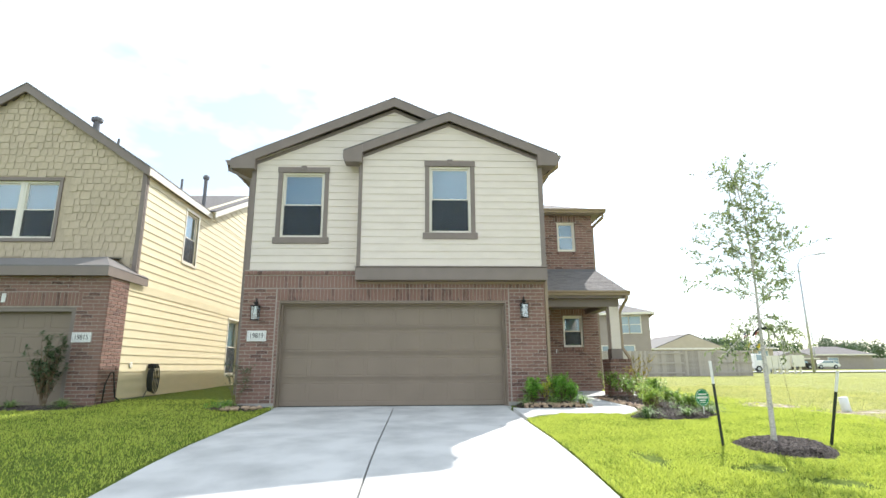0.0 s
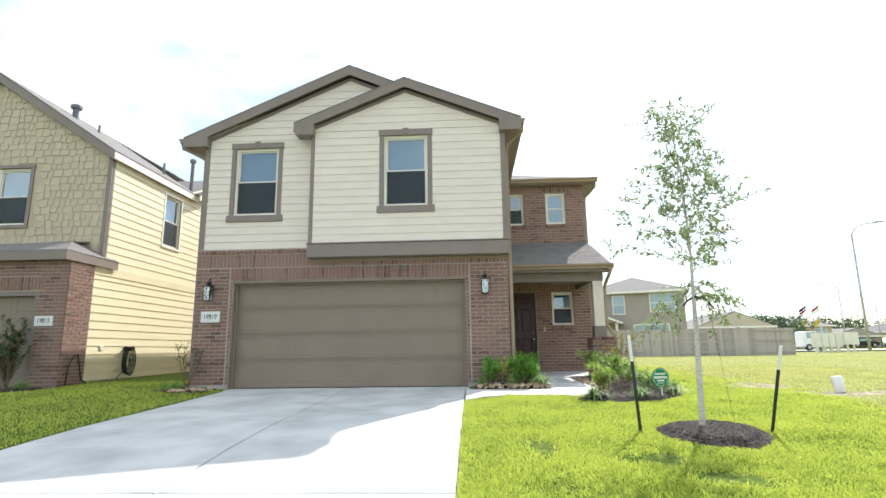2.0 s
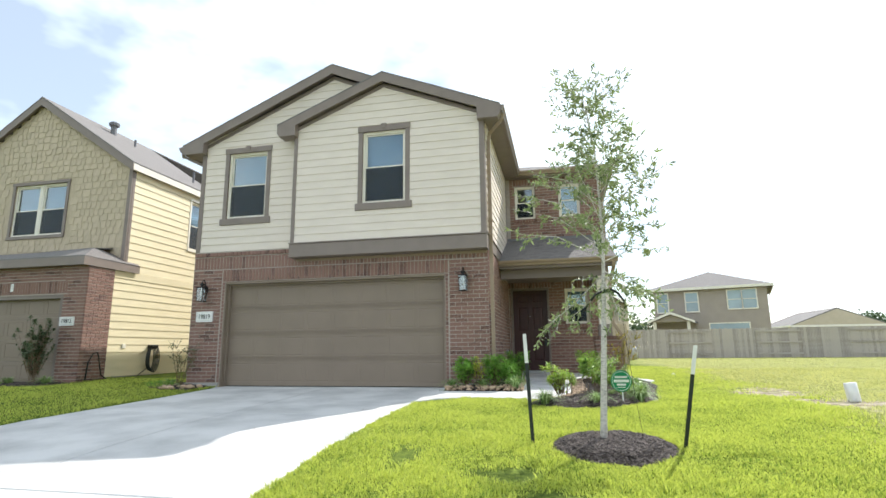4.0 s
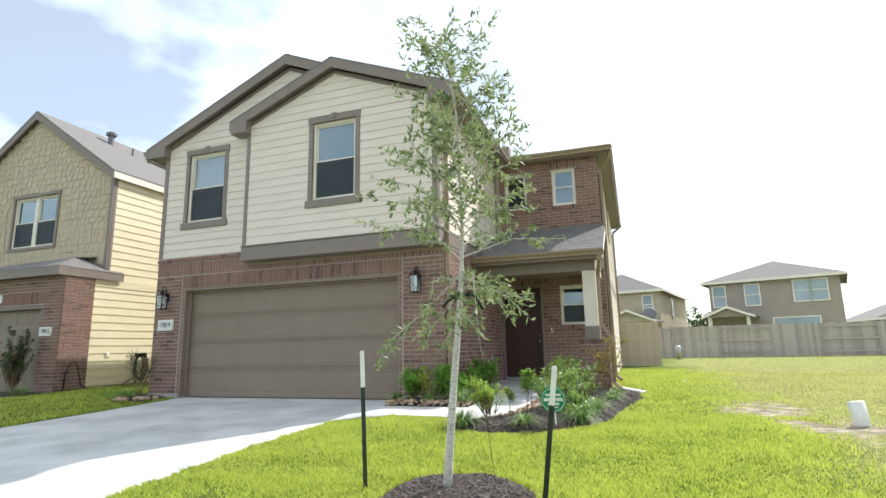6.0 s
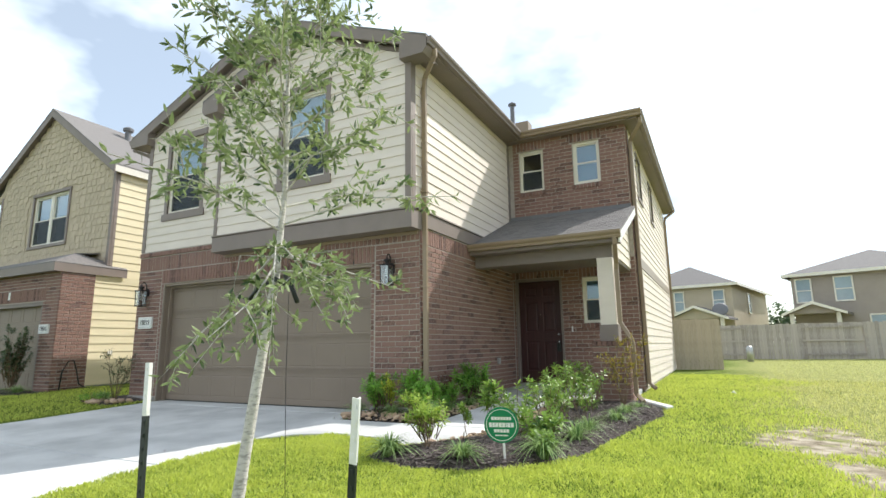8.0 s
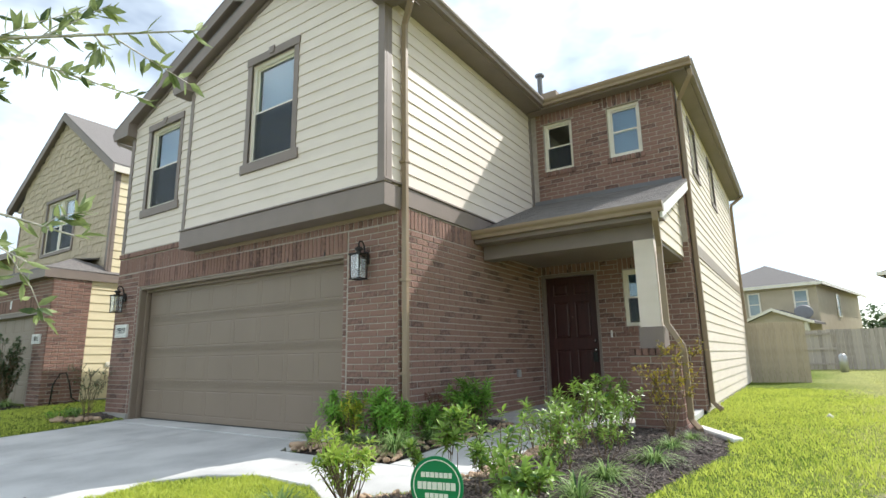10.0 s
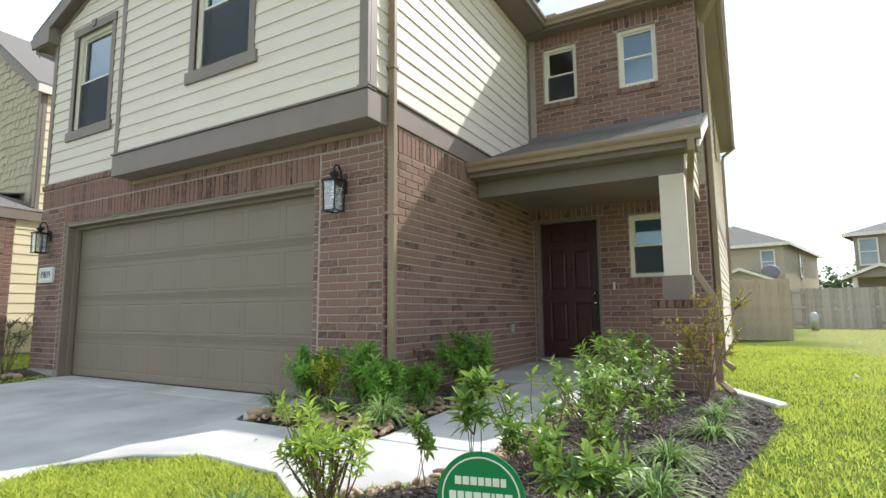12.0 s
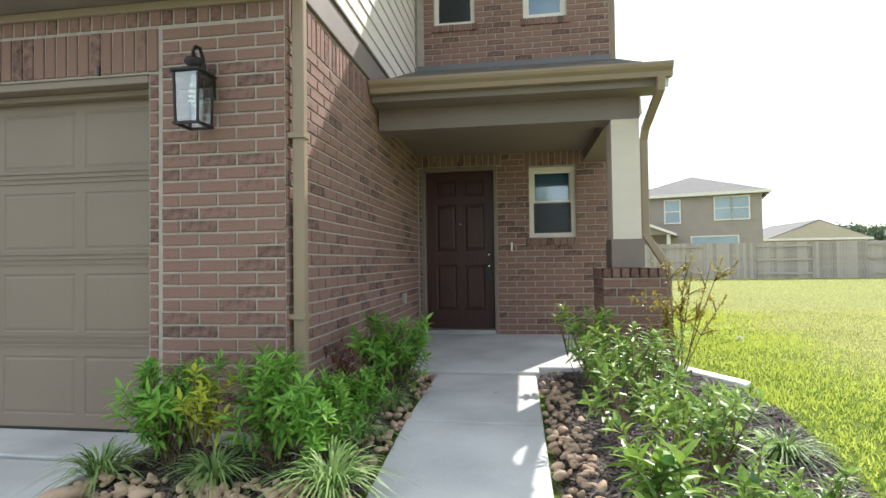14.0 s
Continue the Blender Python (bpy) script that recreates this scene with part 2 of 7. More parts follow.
def split_rect(u0, u1, v0, v1, holes):
    """The rectangles that are left of a rectangle with rectangular holes."""
    us = sorted({u0, u1, *[min(max(h[i], u0), u1) for h in holes for i in (0, 1)]})
    vs = sorted({v0, v1, *[min(max(h[i], v0), v1) for h in holes for i in (2, 3)]})
    out = []
    for a, b in zip(us, us[1:]):
        for c, d in zip(vs, vs[1:]):
            m, n = (a + b) / 2, (c + d) / 2
            if b - a > 1e-4 and d - c > 1e-4 and not any(h[0] < m < h[1] and h[2] < n < h[3] for h in holes):
                out.append((a, b, c, d))
    return out


class Plane:
    """An upright wall face: along u, out along n, z up."""

    def __init__(self, origin, u, n):
        self.o, self.u, self.n = Vector(origin), Vector(u), Vector(n)

    def at(self, u, z, out=0.0):
        return self.o + self.u * u + self.n * out + Vector((0, 0, z))

    def block(self, bm, u0, u1, z0, z1, o0, o1):
        prism(bm, [self.at(u0, z0, o0), self.at(u1, z0, o0), self.at(u1, z1, o0), self.at(u0, z1, o0)], self.n * (o1 - o0))

    def matrix(self, u, z, out=0.0):
        p = self.at(u, z, out)
        m = Matrix((self.u, -self.n, Vector((0, 0, 1)))).transposed().to_4x4()
        return Matrix.Translation(p) @ m


BRICKS = {}


def brick_mesh(length, height, variant):
    """One brick: front face at y=0, proud and slightly uneven, body behind."""
    key = (round(length, 2), round(height, 3), variant)
    if key not in BRICKS:
        rnd = random.Random(hash(key) % 9999)
        bm = bmesh.new()
        c = 0.004
        j = lambda s=0.0016: rnd.uniform(-s, s)
        front = [bm.verts.new((x + j(), j(), z + j())) for x, z in ((c, c), (length - c, c), (length - c, height - c), (c, height - c))]
        rim = [bm.verts.new((x + j(), c, z + j())) for x, z in ((0, 0), (length, 0), (length, height), (0, height))]
        back = [bm.verts.new((x, 0.1, z)) for x, z in ((0, 0), (length, 0), (length, height), (0, height))]
        faces = [bm.faces.new(front)]
        for a, b in ((front, rim), (rim, back)):
            for i in range(4):
                faces.append(bm.faces.new((a[i], b[i], b[(i + 1) % 4], a[(i + 1) % 4])))
        bmesh.ops.recalc_face_normals(bm, faces=faces)
        BRICKS[key] = to_mesh("brick", bm, M_BRICK)
    return BRICKS[key]


def place_pieces(name, items, parent, joined_mat, limit=295):
    """items: (mesh, matrix). The first become objects of their own, the rest one joined part."""
    for me, m in items[:limit]:
        piece(name, me, parent, m)
    rest = items[limit:]
    if rest:
        verts, faces, n = [], [], 0
        for me, m in rest:
            verts += [tuple(m @ v.co) for v in me.vertices]
            faces += [tuple(i + n for i in p.vertices) for p in me.polygons]
            n = len(verts)
        me = bpy.data.meshes.new(name + "_field")
        me.from_pydata(verts, [], faces)
        me.materials.append(joined_mat)
        ob = tagged(new(name + "_field", me), kind="stuff")
        ob.parent = parent
        ob.location = -base_of(parent)


COURSE, LENGTH, JOINT = 0.0813, 0.25, 0.013


def brick_courses(plane, u0, u1, z0, z1, holes=(), rnd=None, out=0.008):
    """Running bond over a rectangle with holes."""
    items = []
    rnd = rnd or random.Random(3)
    rows = int(round((z1 - z0) / COURSE))
    ch = (z1 - z0) / rows
    for r in range(rows):
        a, b = z0 + r * ch, z0 + (r + 1) * ch
        cuts = sorted((h[0], h[1]) for h in holes if h[2] < (a + b) / 2 < h[3])
        spans, x = [], u0
        for c0, c1 in cuts:
            if c0 > x:
                spans.append((x, min(c0, u1)))
            x = max(x, c1)
        if x < u1:
            spans.append((x, u1))
        for s0, s1 in spans:
            x = s0
            first = LENGTH * (0.5 if r % 2 else 1.0)
            while x < s1 - 0.03:
                e = min(x + first, s1)
                if s1 - e < 0.05:
                    e = s1
                first = LENGTH
                ln = e - x - JOINT
                if ln > 0.02:
                    items.append((brick_mesh(ln, ch - JOINT, rnd.randrange(3)), plane.matrix(x + JOINT / 2, a + JOINT / 2, out + rnd.uniform(-0.0015, 0.0015))))
                x = e
    return items


def soldier_row(plane, u0, u1, z0, z1, pitch=0.0813, rnd=None, out=0.008):
    """Bricks on end (or rowlocks) side by side."""
    rnd = rnd or random.Random(5)
    n = max(1, int(round((u1 - u0) / pitch)))
    p = (u1 - u0) / n
    return [(brick_mesh(p - JOINT, z1 - z0 - JOINT, rnd.randrange(3)), plane.matrix(u0 + i * p + JOINT / 2, z0 + JOINT / 2, out + rnd.uniform(-0.0015, 0.0015))) for i in range(n)]


def wall_block(name, plane, u0, u1, z0, z1, holes, thick, mat, parent, label=""):
    bm = bmesh.new()
    for a, b, c, d in split_rect(u0, u1, z0, z1, holes):
        plane.block(bm, a, b, c, d, 0.0, -thick)
    bmesh.ops.remove_doubles(bm, verts=bm.verts[:], dist=0.0002)
    return part(name, bm, mat, parent, label)


def siding(plane, u0, u1, z0, z1, holes, parent, mat, exposure=0.17, gable=None, name="plank"):
    """Lap boards. gable: (left, right) functions of z that bound the boards."""
    lo = gable or (lambda z: u0, lambda z: u1)
    rows = max(1, int(math.ceil((z1 - z0) / exposure - 0.01)))
    for r in range(rows):
        a, b = z0 + r * exposure, min(z0 + (r + 1) * exposure, z1)
        cuts = sorted({a, b, *[h[i] for h in holes for i in (2, 3) if a < h[i] < b]})
        for c, d in zip(cuts, cuts[1:]):
            mid = (c + d) / 2
            x0, x1 = max(u0, lo[0](c), lo[0](c)), min(u1, lo[1](c))
            t0, t1 = max(u0, lo[0](d)), min(u1, lo[1](d))
            if x1 - x0 < 0.03:
                continue
            spans, x = [], x0
            for h in sorted(h for h in holes if h[2] < mid < h[3]):
                spans.append((x, h[0]))
                x = h[1]
            spans.append((x, x1))
            for s0, s1 in spans:
                if s1 - s0 < 0.02:
                    continue
                q0 = t0 if s0 == x0 else s0
                q1 = t1 if s1 == x1 else s1
                if q1 - q0 < 0.005:
                    q0 = q1 = (q0 + q1) / 2
                    q1 += 0.005
                # thicker at the foot, so that each board laps over the one below
                f0 = 0.0215 - 0.014 * (c - a) / exposure
                f1 = 0.0215 - 0.014 * (d - a) / exposure
                bm = bmesh.new()
                ring = [bm.verts.new(p) for p in (plane.at(s0, c, -0.002), plane.at(s1, c, -0.002), plane.at(q1, d, -0.002), plane.at(q0, d, -0.002))]
                face = [bm.verts.new(p) for p in (plane.at(s0, c, f0), plane.at(s1, c, f0), plane.at(q1, d, f1), plane.at(q0, d, f1))]
                bm.faces.new(face)
                for i in range(4):
                    bm.faces.new((ring[i], ring[(i + 1) % 4], face[(i + 1) % 4], face[i]))
                bmesh.ops.recalc_face_normals(bm, faces=bm.faces[:])
                part(name, bm, mat, parent)


def window_unit(plane, u0, u1, z0, z1, parent, inset=0.03, blind=True, screen=True, twin=False, frame_mat=None, name="window", frame_w=0.05, depth=0.09):
    """Single-hung window: frame, two sashes with panes, screen, blind behind."""
    frame_mat = frame_mat or M_WHITE
    w = new(name)
    w.parent = parent
    w.location = plane.at((u0 + u1) / 2, z0) - base_of(parent)
    bm = bmesh.new()
    f = frame_w
    for a, b, c, d in split_rect(u0, u1, z0, z1, [(u0 + f, u1 - f, z0 + f, z1 - f)]):
        plane.block(bm, a, b, c, d, -inset, -inset - depth)
    part("window_frame", bm, frame_mat, w)
    zm = (z0 + z1) / 2
    for lo, hi, back in ((zm - 0.02, z1 - f, 0.05), (z0 + f, zm + 0.02, 0.025)):
        bm = bmesh.new()
        s = 0.028
        for a, b, c, d in split_rect(u0 + f, u1 - f, lo, hi, [(u0 + f + s, u1 - f - s, lo + s, hi - s)]):
            plane.block(bm, a, b, c, d, -inset - back + 0.012, -inset - back - 0.012)
        part("sash", bm, frame_mat, w)
        bm = bmesh.new()
        plane.block(bm, u0 + f + s, u1 - f - s, lo + s, hi - s, -inset - back - 0.003, -inset - back + 0.003)
        p = part("pane", bm, M_GLASS, w)
        p.visible_shadow = False
    if screen:
        bm = bmesh.new()
        plane.block(bm, u0 + f + 0.01, u1 - f - 0.01, z0 + f + 0.01, zm - 0.01, -inset - 0.005, -inset - 0.007)
        part("insect_screen", bm, M_SCREEN, w, "dark fine-mesh insect screen over the lower sash")
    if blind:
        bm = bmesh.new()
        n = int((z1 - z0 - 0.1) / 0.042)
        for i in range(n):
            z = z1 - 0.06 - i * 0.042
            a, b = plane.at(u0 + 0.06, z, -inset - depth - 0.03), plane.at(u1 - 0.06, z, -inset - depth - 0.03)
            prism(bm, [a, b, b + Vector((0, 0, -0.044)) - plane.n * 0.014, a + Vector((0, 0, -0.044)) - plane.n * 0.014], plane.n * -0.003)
        part("blind", bm, M_BLIND, w, "closed slat blind behind the glass, tinted with the sky's reflected blue")
    return w


def trim_frame(plane, u0, u1, z0, z1, parent, side=0.1, head=0.13, sill=0.15, ear=0.05, key=True, mat=None):
    """Flat surround of an upper window with a head board, small keystone and sill board."""
    mat = mat or M_TRIM
    for a, b, c, d, o, nm in ((u0 - side, u0, z0, z1, 0.03, "casing"), (u1, u1 + side, z0, z1, 0.03, "casing"),
                              (u0 - side - 0.015, u1 + side + 0.015, z1, z1 + head, 0.042, "head_trim"), (u0 - side - ear, u1 + side + ear, z0 - sill, z0, 0.045, "sill")):
        bm = bmesh.new()
        plane.block(bm, a, b, c, d, -0.01, o)
        part(nm, bevelled(bm, 0.004), mat, parent)
    if key:
        bm = bmesh.new()
        m = (u0 + u1) / 2
        prism(bm, [plane.at(m - 0.045, z1 + head * 0.35, 0.04), plane.at(m + 0.045, z1 + head * 0.35, 0.04), plane.at(m + 0.065, z1 + head + 0.03, 0.04), plane.at(m - 0.065, z1 + head + 0.03, 0.04)], plane.n * 0.02)
        part("keystone", bevelled(bm, 0.004), mat, parent)


def embossed(bm, plane, u0, u1, z0, z1, panels, thick, out=0.0, groove=0.009, slope=0.022):
    """A slab whose face has sunk rings round raised fields."""
    for a, b, c, d in split_rect(u0, u1, z0, z1, panels):
        f = [plane.at(a, c, out), plane.at(b, c, out), plane.at(b, d, out), plane.at(a, d, out)]
        bm.faces.new([bm.verts.new(p) for p in f])
    for a, b, c, d in panels:
        rings = []
        for inset, dep in ((0, 0), (slope * 0.5, groove), (slope, groove), (slope * 1.8, groove * 0.25)):
            rings.append([bm.verts.new(plane.at(x, z, out - dep)) for x, z in ((a + inset, c + inset), (b - inset, c + inset), (b - inset, d - inset), (a + inset, d - inset))])
        for r, s in zip(rings, rings[1:]):
            for i in range(4):
                bm.faces.new((r[i], r[(i + 1) % 4], s[(i + 1) % 4], s[i]))
        bm.faces.new(rings[-1])
    edge = [(u0, z0), (u1, z0), (u1, z1), (u0, z1)]
    fr = [bm.verts.new(plane.at(u, z, out)) for u, z in edge]
    bk = [bm.verts.new(plane.at(u, z, out - thick)) for u, z in edge]
    for i in range(4):
        bm.faces.new((fr[i], bk[i], bk[(i + 1) % 4], fr[(i + 1) % 4]))
    bm.faces.new(bk[::-1])
    bmesh.ops.remove_doubles(bm, verts=bm.verts[:], dist=0.0005)
    bmesh.ops.recalc_face_normals(bm, faces=bm.faces[:])


# ---- lie of the land ----
LAWN_Y = ((-700, -1.2), (-60, -1.0), (-2, -0.72), (2, -0.50), (4.6, -0.345), (7, -0.15), (9.5, -0.02), (13.5, 0.045), (17, 0.10), (22, 0.12), (35, 0.19), (200, 0.25), (900, 0.25))
DRIVE_Y = ((-700, -1.2), (-60, -1.0), (-2, -0.72), (5.17, -0.33), (6.5, -0.21), (7.6, -0.14), (9.9, -0.062), (12, 0.025), (13, 0.09), (21, 0.2), (40, 0.22), (900, 0.25))


def profile(table, y):
    return float(np.interp(y, [a for a, _ in table], [b for _, b in table]))


def drive_z(y):
    return profile(DRIVE_Y, y)


def land(x, y):
    k = min(max((x - 1.75) / 1.8, 0.0), 1.0)
    k = k * k * (3 - 2 * k)
    left = drive_z(y) + 0.02 + (0.05 * min(max((-3.6 - x) / 2.0, 0), 1) if y > 4 else 0)
    return left * (1 - k) + profile(LAWN_Y, y) * k

# ---- ground ----
DRIVE_X = (-3.25, 1.75)


def in_paving(x, y):
    if DRIVE_X[0] - 0.02 < x < DRIVE_X[1] + 0.02 and -2 < y < 12.2:
        return True
    return 2.7 < x < 5.3 and 13.7 < y < 16.4


def build_ground():
    xs = sorted({*np.round(np.arange(-16, 26.01, 0.35), 3), *np.round(np.geomspace(26, 900, 26), 2), *np.round(-np.geomspace(16, 900, 26), 2), DRIVE_X[0], DRIVE_X[1]})
    ys = sorted({*np.round(np.arange(-3, 24.01, 0.3), 3), *np.round(np.geomspace(24, 900, 30), 2), *np.round(-np.geomspace(3, 900, 22), 2)})
    verts, faces = [], []
    for y in ys:
        for x in xs:
            z = land(x, y)
            z += 0.012 * noise.noise(Vector((x * 0.7, y * 0.7, 0)))
            if in_paving(x, y) or y < -0.9:
                z -= 0.12
            verts.append((x, y, z))
    n = len(xs)
    for j in range(len(ys) - 1):
        for i in range(n - 1):
            faces.append((j * n + i, j * n + i + 1, (j + 1) * n + i + 1, (j + 1) * n + i))
    me = bpy.data.meshes.new("ground")
    me.from_pydata(verts, [], faces)
    me.polygons.foreach_set("use_smooth", [True] * len(me.polygons))
    # lawn colours: green strip by the house, drier lot beyond, bare soil patches
    m = bpy.data.materials.new("lawn_soil")
    m.use_nodes = True
    nt = m.node_tree
    b = nt.nodes["Principled BSDF"]
    b.inputs["Roughness"].default_value = 1.0
    b.inputs["Specular IOR Level"].default_value = 0.1
    geo = nt.nodes.new("ShaderNodeNewGeometry")
    sep = nt.nodes.new("ShaderNodeSeparateXYZ")
    nt.links.new(geo.outputs["Position"], sep.inputs[0])

    def noise_node(scale, detail=6):
        n_ = nt.nodes.new("ShaderNodeTexNoise")
        n_.inputs["Scale"].default_value, n_.inputs["Detail"].default_value = scale, detail
        nt.links.new(geo.outputs["Position"], n_.inputs["Vector"])
        return n_

    def ramp_node(src, lo, hi, ca, cb):
        r = nt.nodes.new("ShaderNodeValToRGB")
        r.color_ramp.elements[0].position, r.color_ramp.elements[1].position = lo, hi
        r.color_ramp.elements[0].color, r.color_ramp.elements[1].color = (*ca, 1), (*cb, 1)
        nt.links.new(src, r.inputs[0])
        return r

    def math_node(op, a, b_):
        q = nt.nodes.new("ShaderNodeMath")
        q.operation = op
        for i, s in enumerate((a, b_)):
            if isinstance(s, (int, float)):
                q.inputs[i].default_value = s
            else:
                nt.links.new(s, q.inputs[i])
        return q.outputs[0]

    def mix_node(fac, a, b_):
        q = nt.nodes.new("ShaderNodeMixRGB")
        for i, s in enumerate((fac, a, b_)):
            nt.links.new(s, q.inputs[i])
        return q.outputs[0]

    n1, n2, n3 = noise_node(0.5), noise_node(16, 10), noise_node(70, 3)
    n2.inputs["Roughness"].default_value = 0.72
    green = ramp_node(n2.outputs["Fac"], 0.34, 0.68, (0.05, 0.08, 0.015), (0.22, 0.28, 0.05))
    dry = ramp_node(n2.outputs["Fac"], 0.34, 0.68, (0.13, 0.16, 0.045), (0.47, 0.46, 0.17))
    # the drier lot begins past a wavering line beside the house
    edge = math_node("ADD", sep.outputs["X"], math_node("MULTIPLY", n1.outputs["Fac"], 2.2))
    lot = ramp_node(edge, 0.0, 1.0, (0, 0, 0), (1, 1, 1))
    nt.links.new(math_node("MULTIPLY", math_node("SUBTRACT", edge, 7.6), 0.7), lot.inputs[0])
    col = mix_node(lot.outputs[0], green.outputs[0], dry.outputs[0])
    for px, py, rx, ry in ((7.45, 11.6, 0.6, 1.1), (7.8, 10.2, 0.55, 0.7), (8.9, 10.1, 1.0, 0.5)):
        dx = math_node("MULTIPLY", math_node("SUBTRACT", sep.outputs["X"], px), 1 / rx)
        dy = math_node("MULTIPLY", math_node("SUBTRACT", sep.outputs["Y"], py), 1 / ry)
        d = math_node("ADD", math_node("MULTIPLY", dx, dx), math_node("MULTIPLY", dy, dy))
        d = math_node("ADD", d, math_node("MULTIPLY", math_node("SUBTRACT", noise_node(2.6).outputs["Fac"], 0.5), 5.0))
        patch = ramp_node(d, 0.35, 1.0, (1, 1, 1), (0, 0, 0))
        soil = ramp_node(noise_node(5, 8).outputs["Fac"], 0.32, 0.66, (0.17, 0.135, 0.085), (0.55, 0.48, 0.37))
        col = mix_node(patch.outputs[0], col, soil.outputs[0])
    nt.links.new(col, b.inputs["Base Color"])
    bp = nt.nodes.new("ShaderNodeBump")
    bp.inputs["Strength"].default_value, bp.inputs["Distance"].default_value = 0.9, 0.03
    nt.links.new(n3.outputs["Fac"], bp.inputs["Height"])
    nt.links.new(bp.outputs[0], b.inputs["Normal"])
    me.materials.append(m)
    tagged(new("ground", me), "mown lawn, bright green by the house and dry yellow on the empty lot", "lawn", "", "structure")


build_ground()


def slab(parent, outline, zf, thick=0.1, mat=None, name="slab"):
    """A cast slab with eased edges that follows the slope."""
    bm = bmesh.new()
    top = [bm.verts.new((x, y, zf(x, y))) for x, y in outline]
    low = [bm.verts.new((x, y, zf(x, y) - thick)) for x, y in outline]
    bm.faces.new(top)
    n = len(outline)
    for i in range(n):
        bm.faces.new((top[i], low[i], low[(i + 1) % n], top[(i + 1) % n]))
    bmesh.ops.recalc_face_normals(bm, faces=bm.faces[:])
    edges = [e for e in bm.edges if e.verts[0] in top and e.verts[1] in top]
    bmesh.ops.bevel(bm, geom=edges, offset=0.009, segments=1, affect="EDGES")
    return part(name, bm, mat or M_CONCRETE, parent)


driveway = thing("driveway", "pale broom-finished concrete driveway with sawn joints", "driveway", kind="structure")
JX = -0.72
dz = lambda x, y: drive_z(y) + 0.01
rows_y = (-0.9, 1.4, 3.45, 5.17, 8.6, 11.72)
for y0, y1 in zip(rows_y, rows_y[1:]):
    for x0, x1 in ((DRIVE_X[0], JX), (JX, DRIVE_X[1])):
        g = 0.009
        ymid = [y0 + g] + [v for v in (6.5, 7.6, 9.9) if y0 < v < y1] + [y1 - g]
        right = [(x1 - g, y) for y in ymid]
        left = [(x0 + g, y) for y in reversed(ymid)]
        slab(driveway, right + left, dz)
# apron strip under the door, a little higher and with a dark gap
slab(driveway, [(-3.3, 11.75), (1.83, 11.75), (1.83, 12.4), (-3.3, 12.4)], lambda x, y: 0.03)
bm = bmesh.new()
box(bm, DRIVE_X[0] + 0.01, DRIVE_X[1] - 0.01, -0.88, 12.3, -0.95, -0.86)
part("joint_filler", bm, M_MULCH, driveway)

sidewalk = thing("sidewalk", "pale concrete public sidewalk beside the lawn", "sidewalk", kind="structure")
for i in range(9):
    x0 = 1.77 + i * 1.5
    slab(sidewalk, [(x0 + 0.006, 3.4), (x0 + 1.494, 3.4), (x0 + 1.494, 4.46), (x0 + 0.006, 4.46)], lambda x, y: land(x, y) + 0.012)

walkway = thing("walkway", "pale concrete garden path from the driveway to the porch", "path", kind="structure")
wz = lambda x, y: float(np.interp(y, (9.6, 11.0, 12.3, 13.8), (-0.02, 0.055, 0.075, 0.095)))
slab(walkway, [(3.31, 12.485), (4.22, 12.485), (4.22, 13.87), (3.31, 13.87)], wz)
slab(walkway, [(3.38, 11.02), (4.22, 11.02), (4.22, 12.46), (3.31, 12.46)], wz)
slab(walkway, [(1.765, 9.72), (2.05, 10.05), (2.55, 10.25), (3.25, 10.2), (3.65, 9.95), (4.07, 10.4), (4.22, 11.0), (3.38, 11.0), (1.9, 11.0), (1.765, 11.2)], wz)
porch = thing("porch_slab", "grey concrete porch floor under the roof", "porch floor", kind="structure")
slab(porch, [(2.7, 13.91), (4.25, 13.91), (4.25, 14.12), (4.83, 14.12), (4.83, 14.56), (5.28, 14.56), (5.28, 16.2), (2.7, 16.2)], lambda x, y: 0.118 + 0.015 * (y - 13.9), 0.25)

bm = bmesh.new()
nx = 40
for i in range(nx):
    x0, x1 = -300 + 15 * i, -300 + 15 * (i + 1)
    vs = [bm.verts.new((x, y, land(0, y) + 0.0)) for x, y in ((x0, -9), (x1, -9), (x1, -0.95), (x0, -0.95))]
    bm.faces.new(vs)
structure("road", bm, M_ASPHALT, "pale concrete residential street in front of the houses", "road")


# ---- main house ----
XL, XR, YF, YW, XW, YB = -4.15, 2.70, 12.0, 16.2, 5.33, 25.0
BELLY_X, BELLY_Y, BELLY_Z = -1.60, 11.73, 2.79
house = thing("house", "two-storey house with brown brick below and cream lap siding above", "house", (0.6, 12.0, 0))
front = Plane((0, YF, 0), (1, 0, 0), (0, -1, 0))
upper = Plane((0, YF + 0.03, 0), (1, 0, 0), (0, -1, 0))
belly = Plane((0, BELLY_Y, 0), (1, 0, 0), (0, -1, 0))
side = Plane((XR, 0, 0), (0, 1, 0), (1, 0, 0))
wing = Plane((0, YW, 0), (1, 0, 0), (0, -1, 0))
wing_side = Plane((XW, 0, 0), (0, 1, 0), (1, 0, 0))
left_side = Plane((XL, 0, 0), (0, -1, 0), (-1, 0, 0))
G0, G1, GZ = -3.33, 1.80, 2.345

# garage front in brick
w_front = wall_block("brick_wall", front, XL, XR - 0.004, -0.1, 2.79, [(G0, G1, -0.2, GZ)], 0.3, M_MORTAR, house, "brown brick garage front with pale mortar")
bm = bmesh.new()
front.block(bm, XL, BELLY_X + 0.02, 2.79, 3.06, 0, -0.3)
part("wall_core", bm, M_MORTAR, house)
rb = random.Random(11)
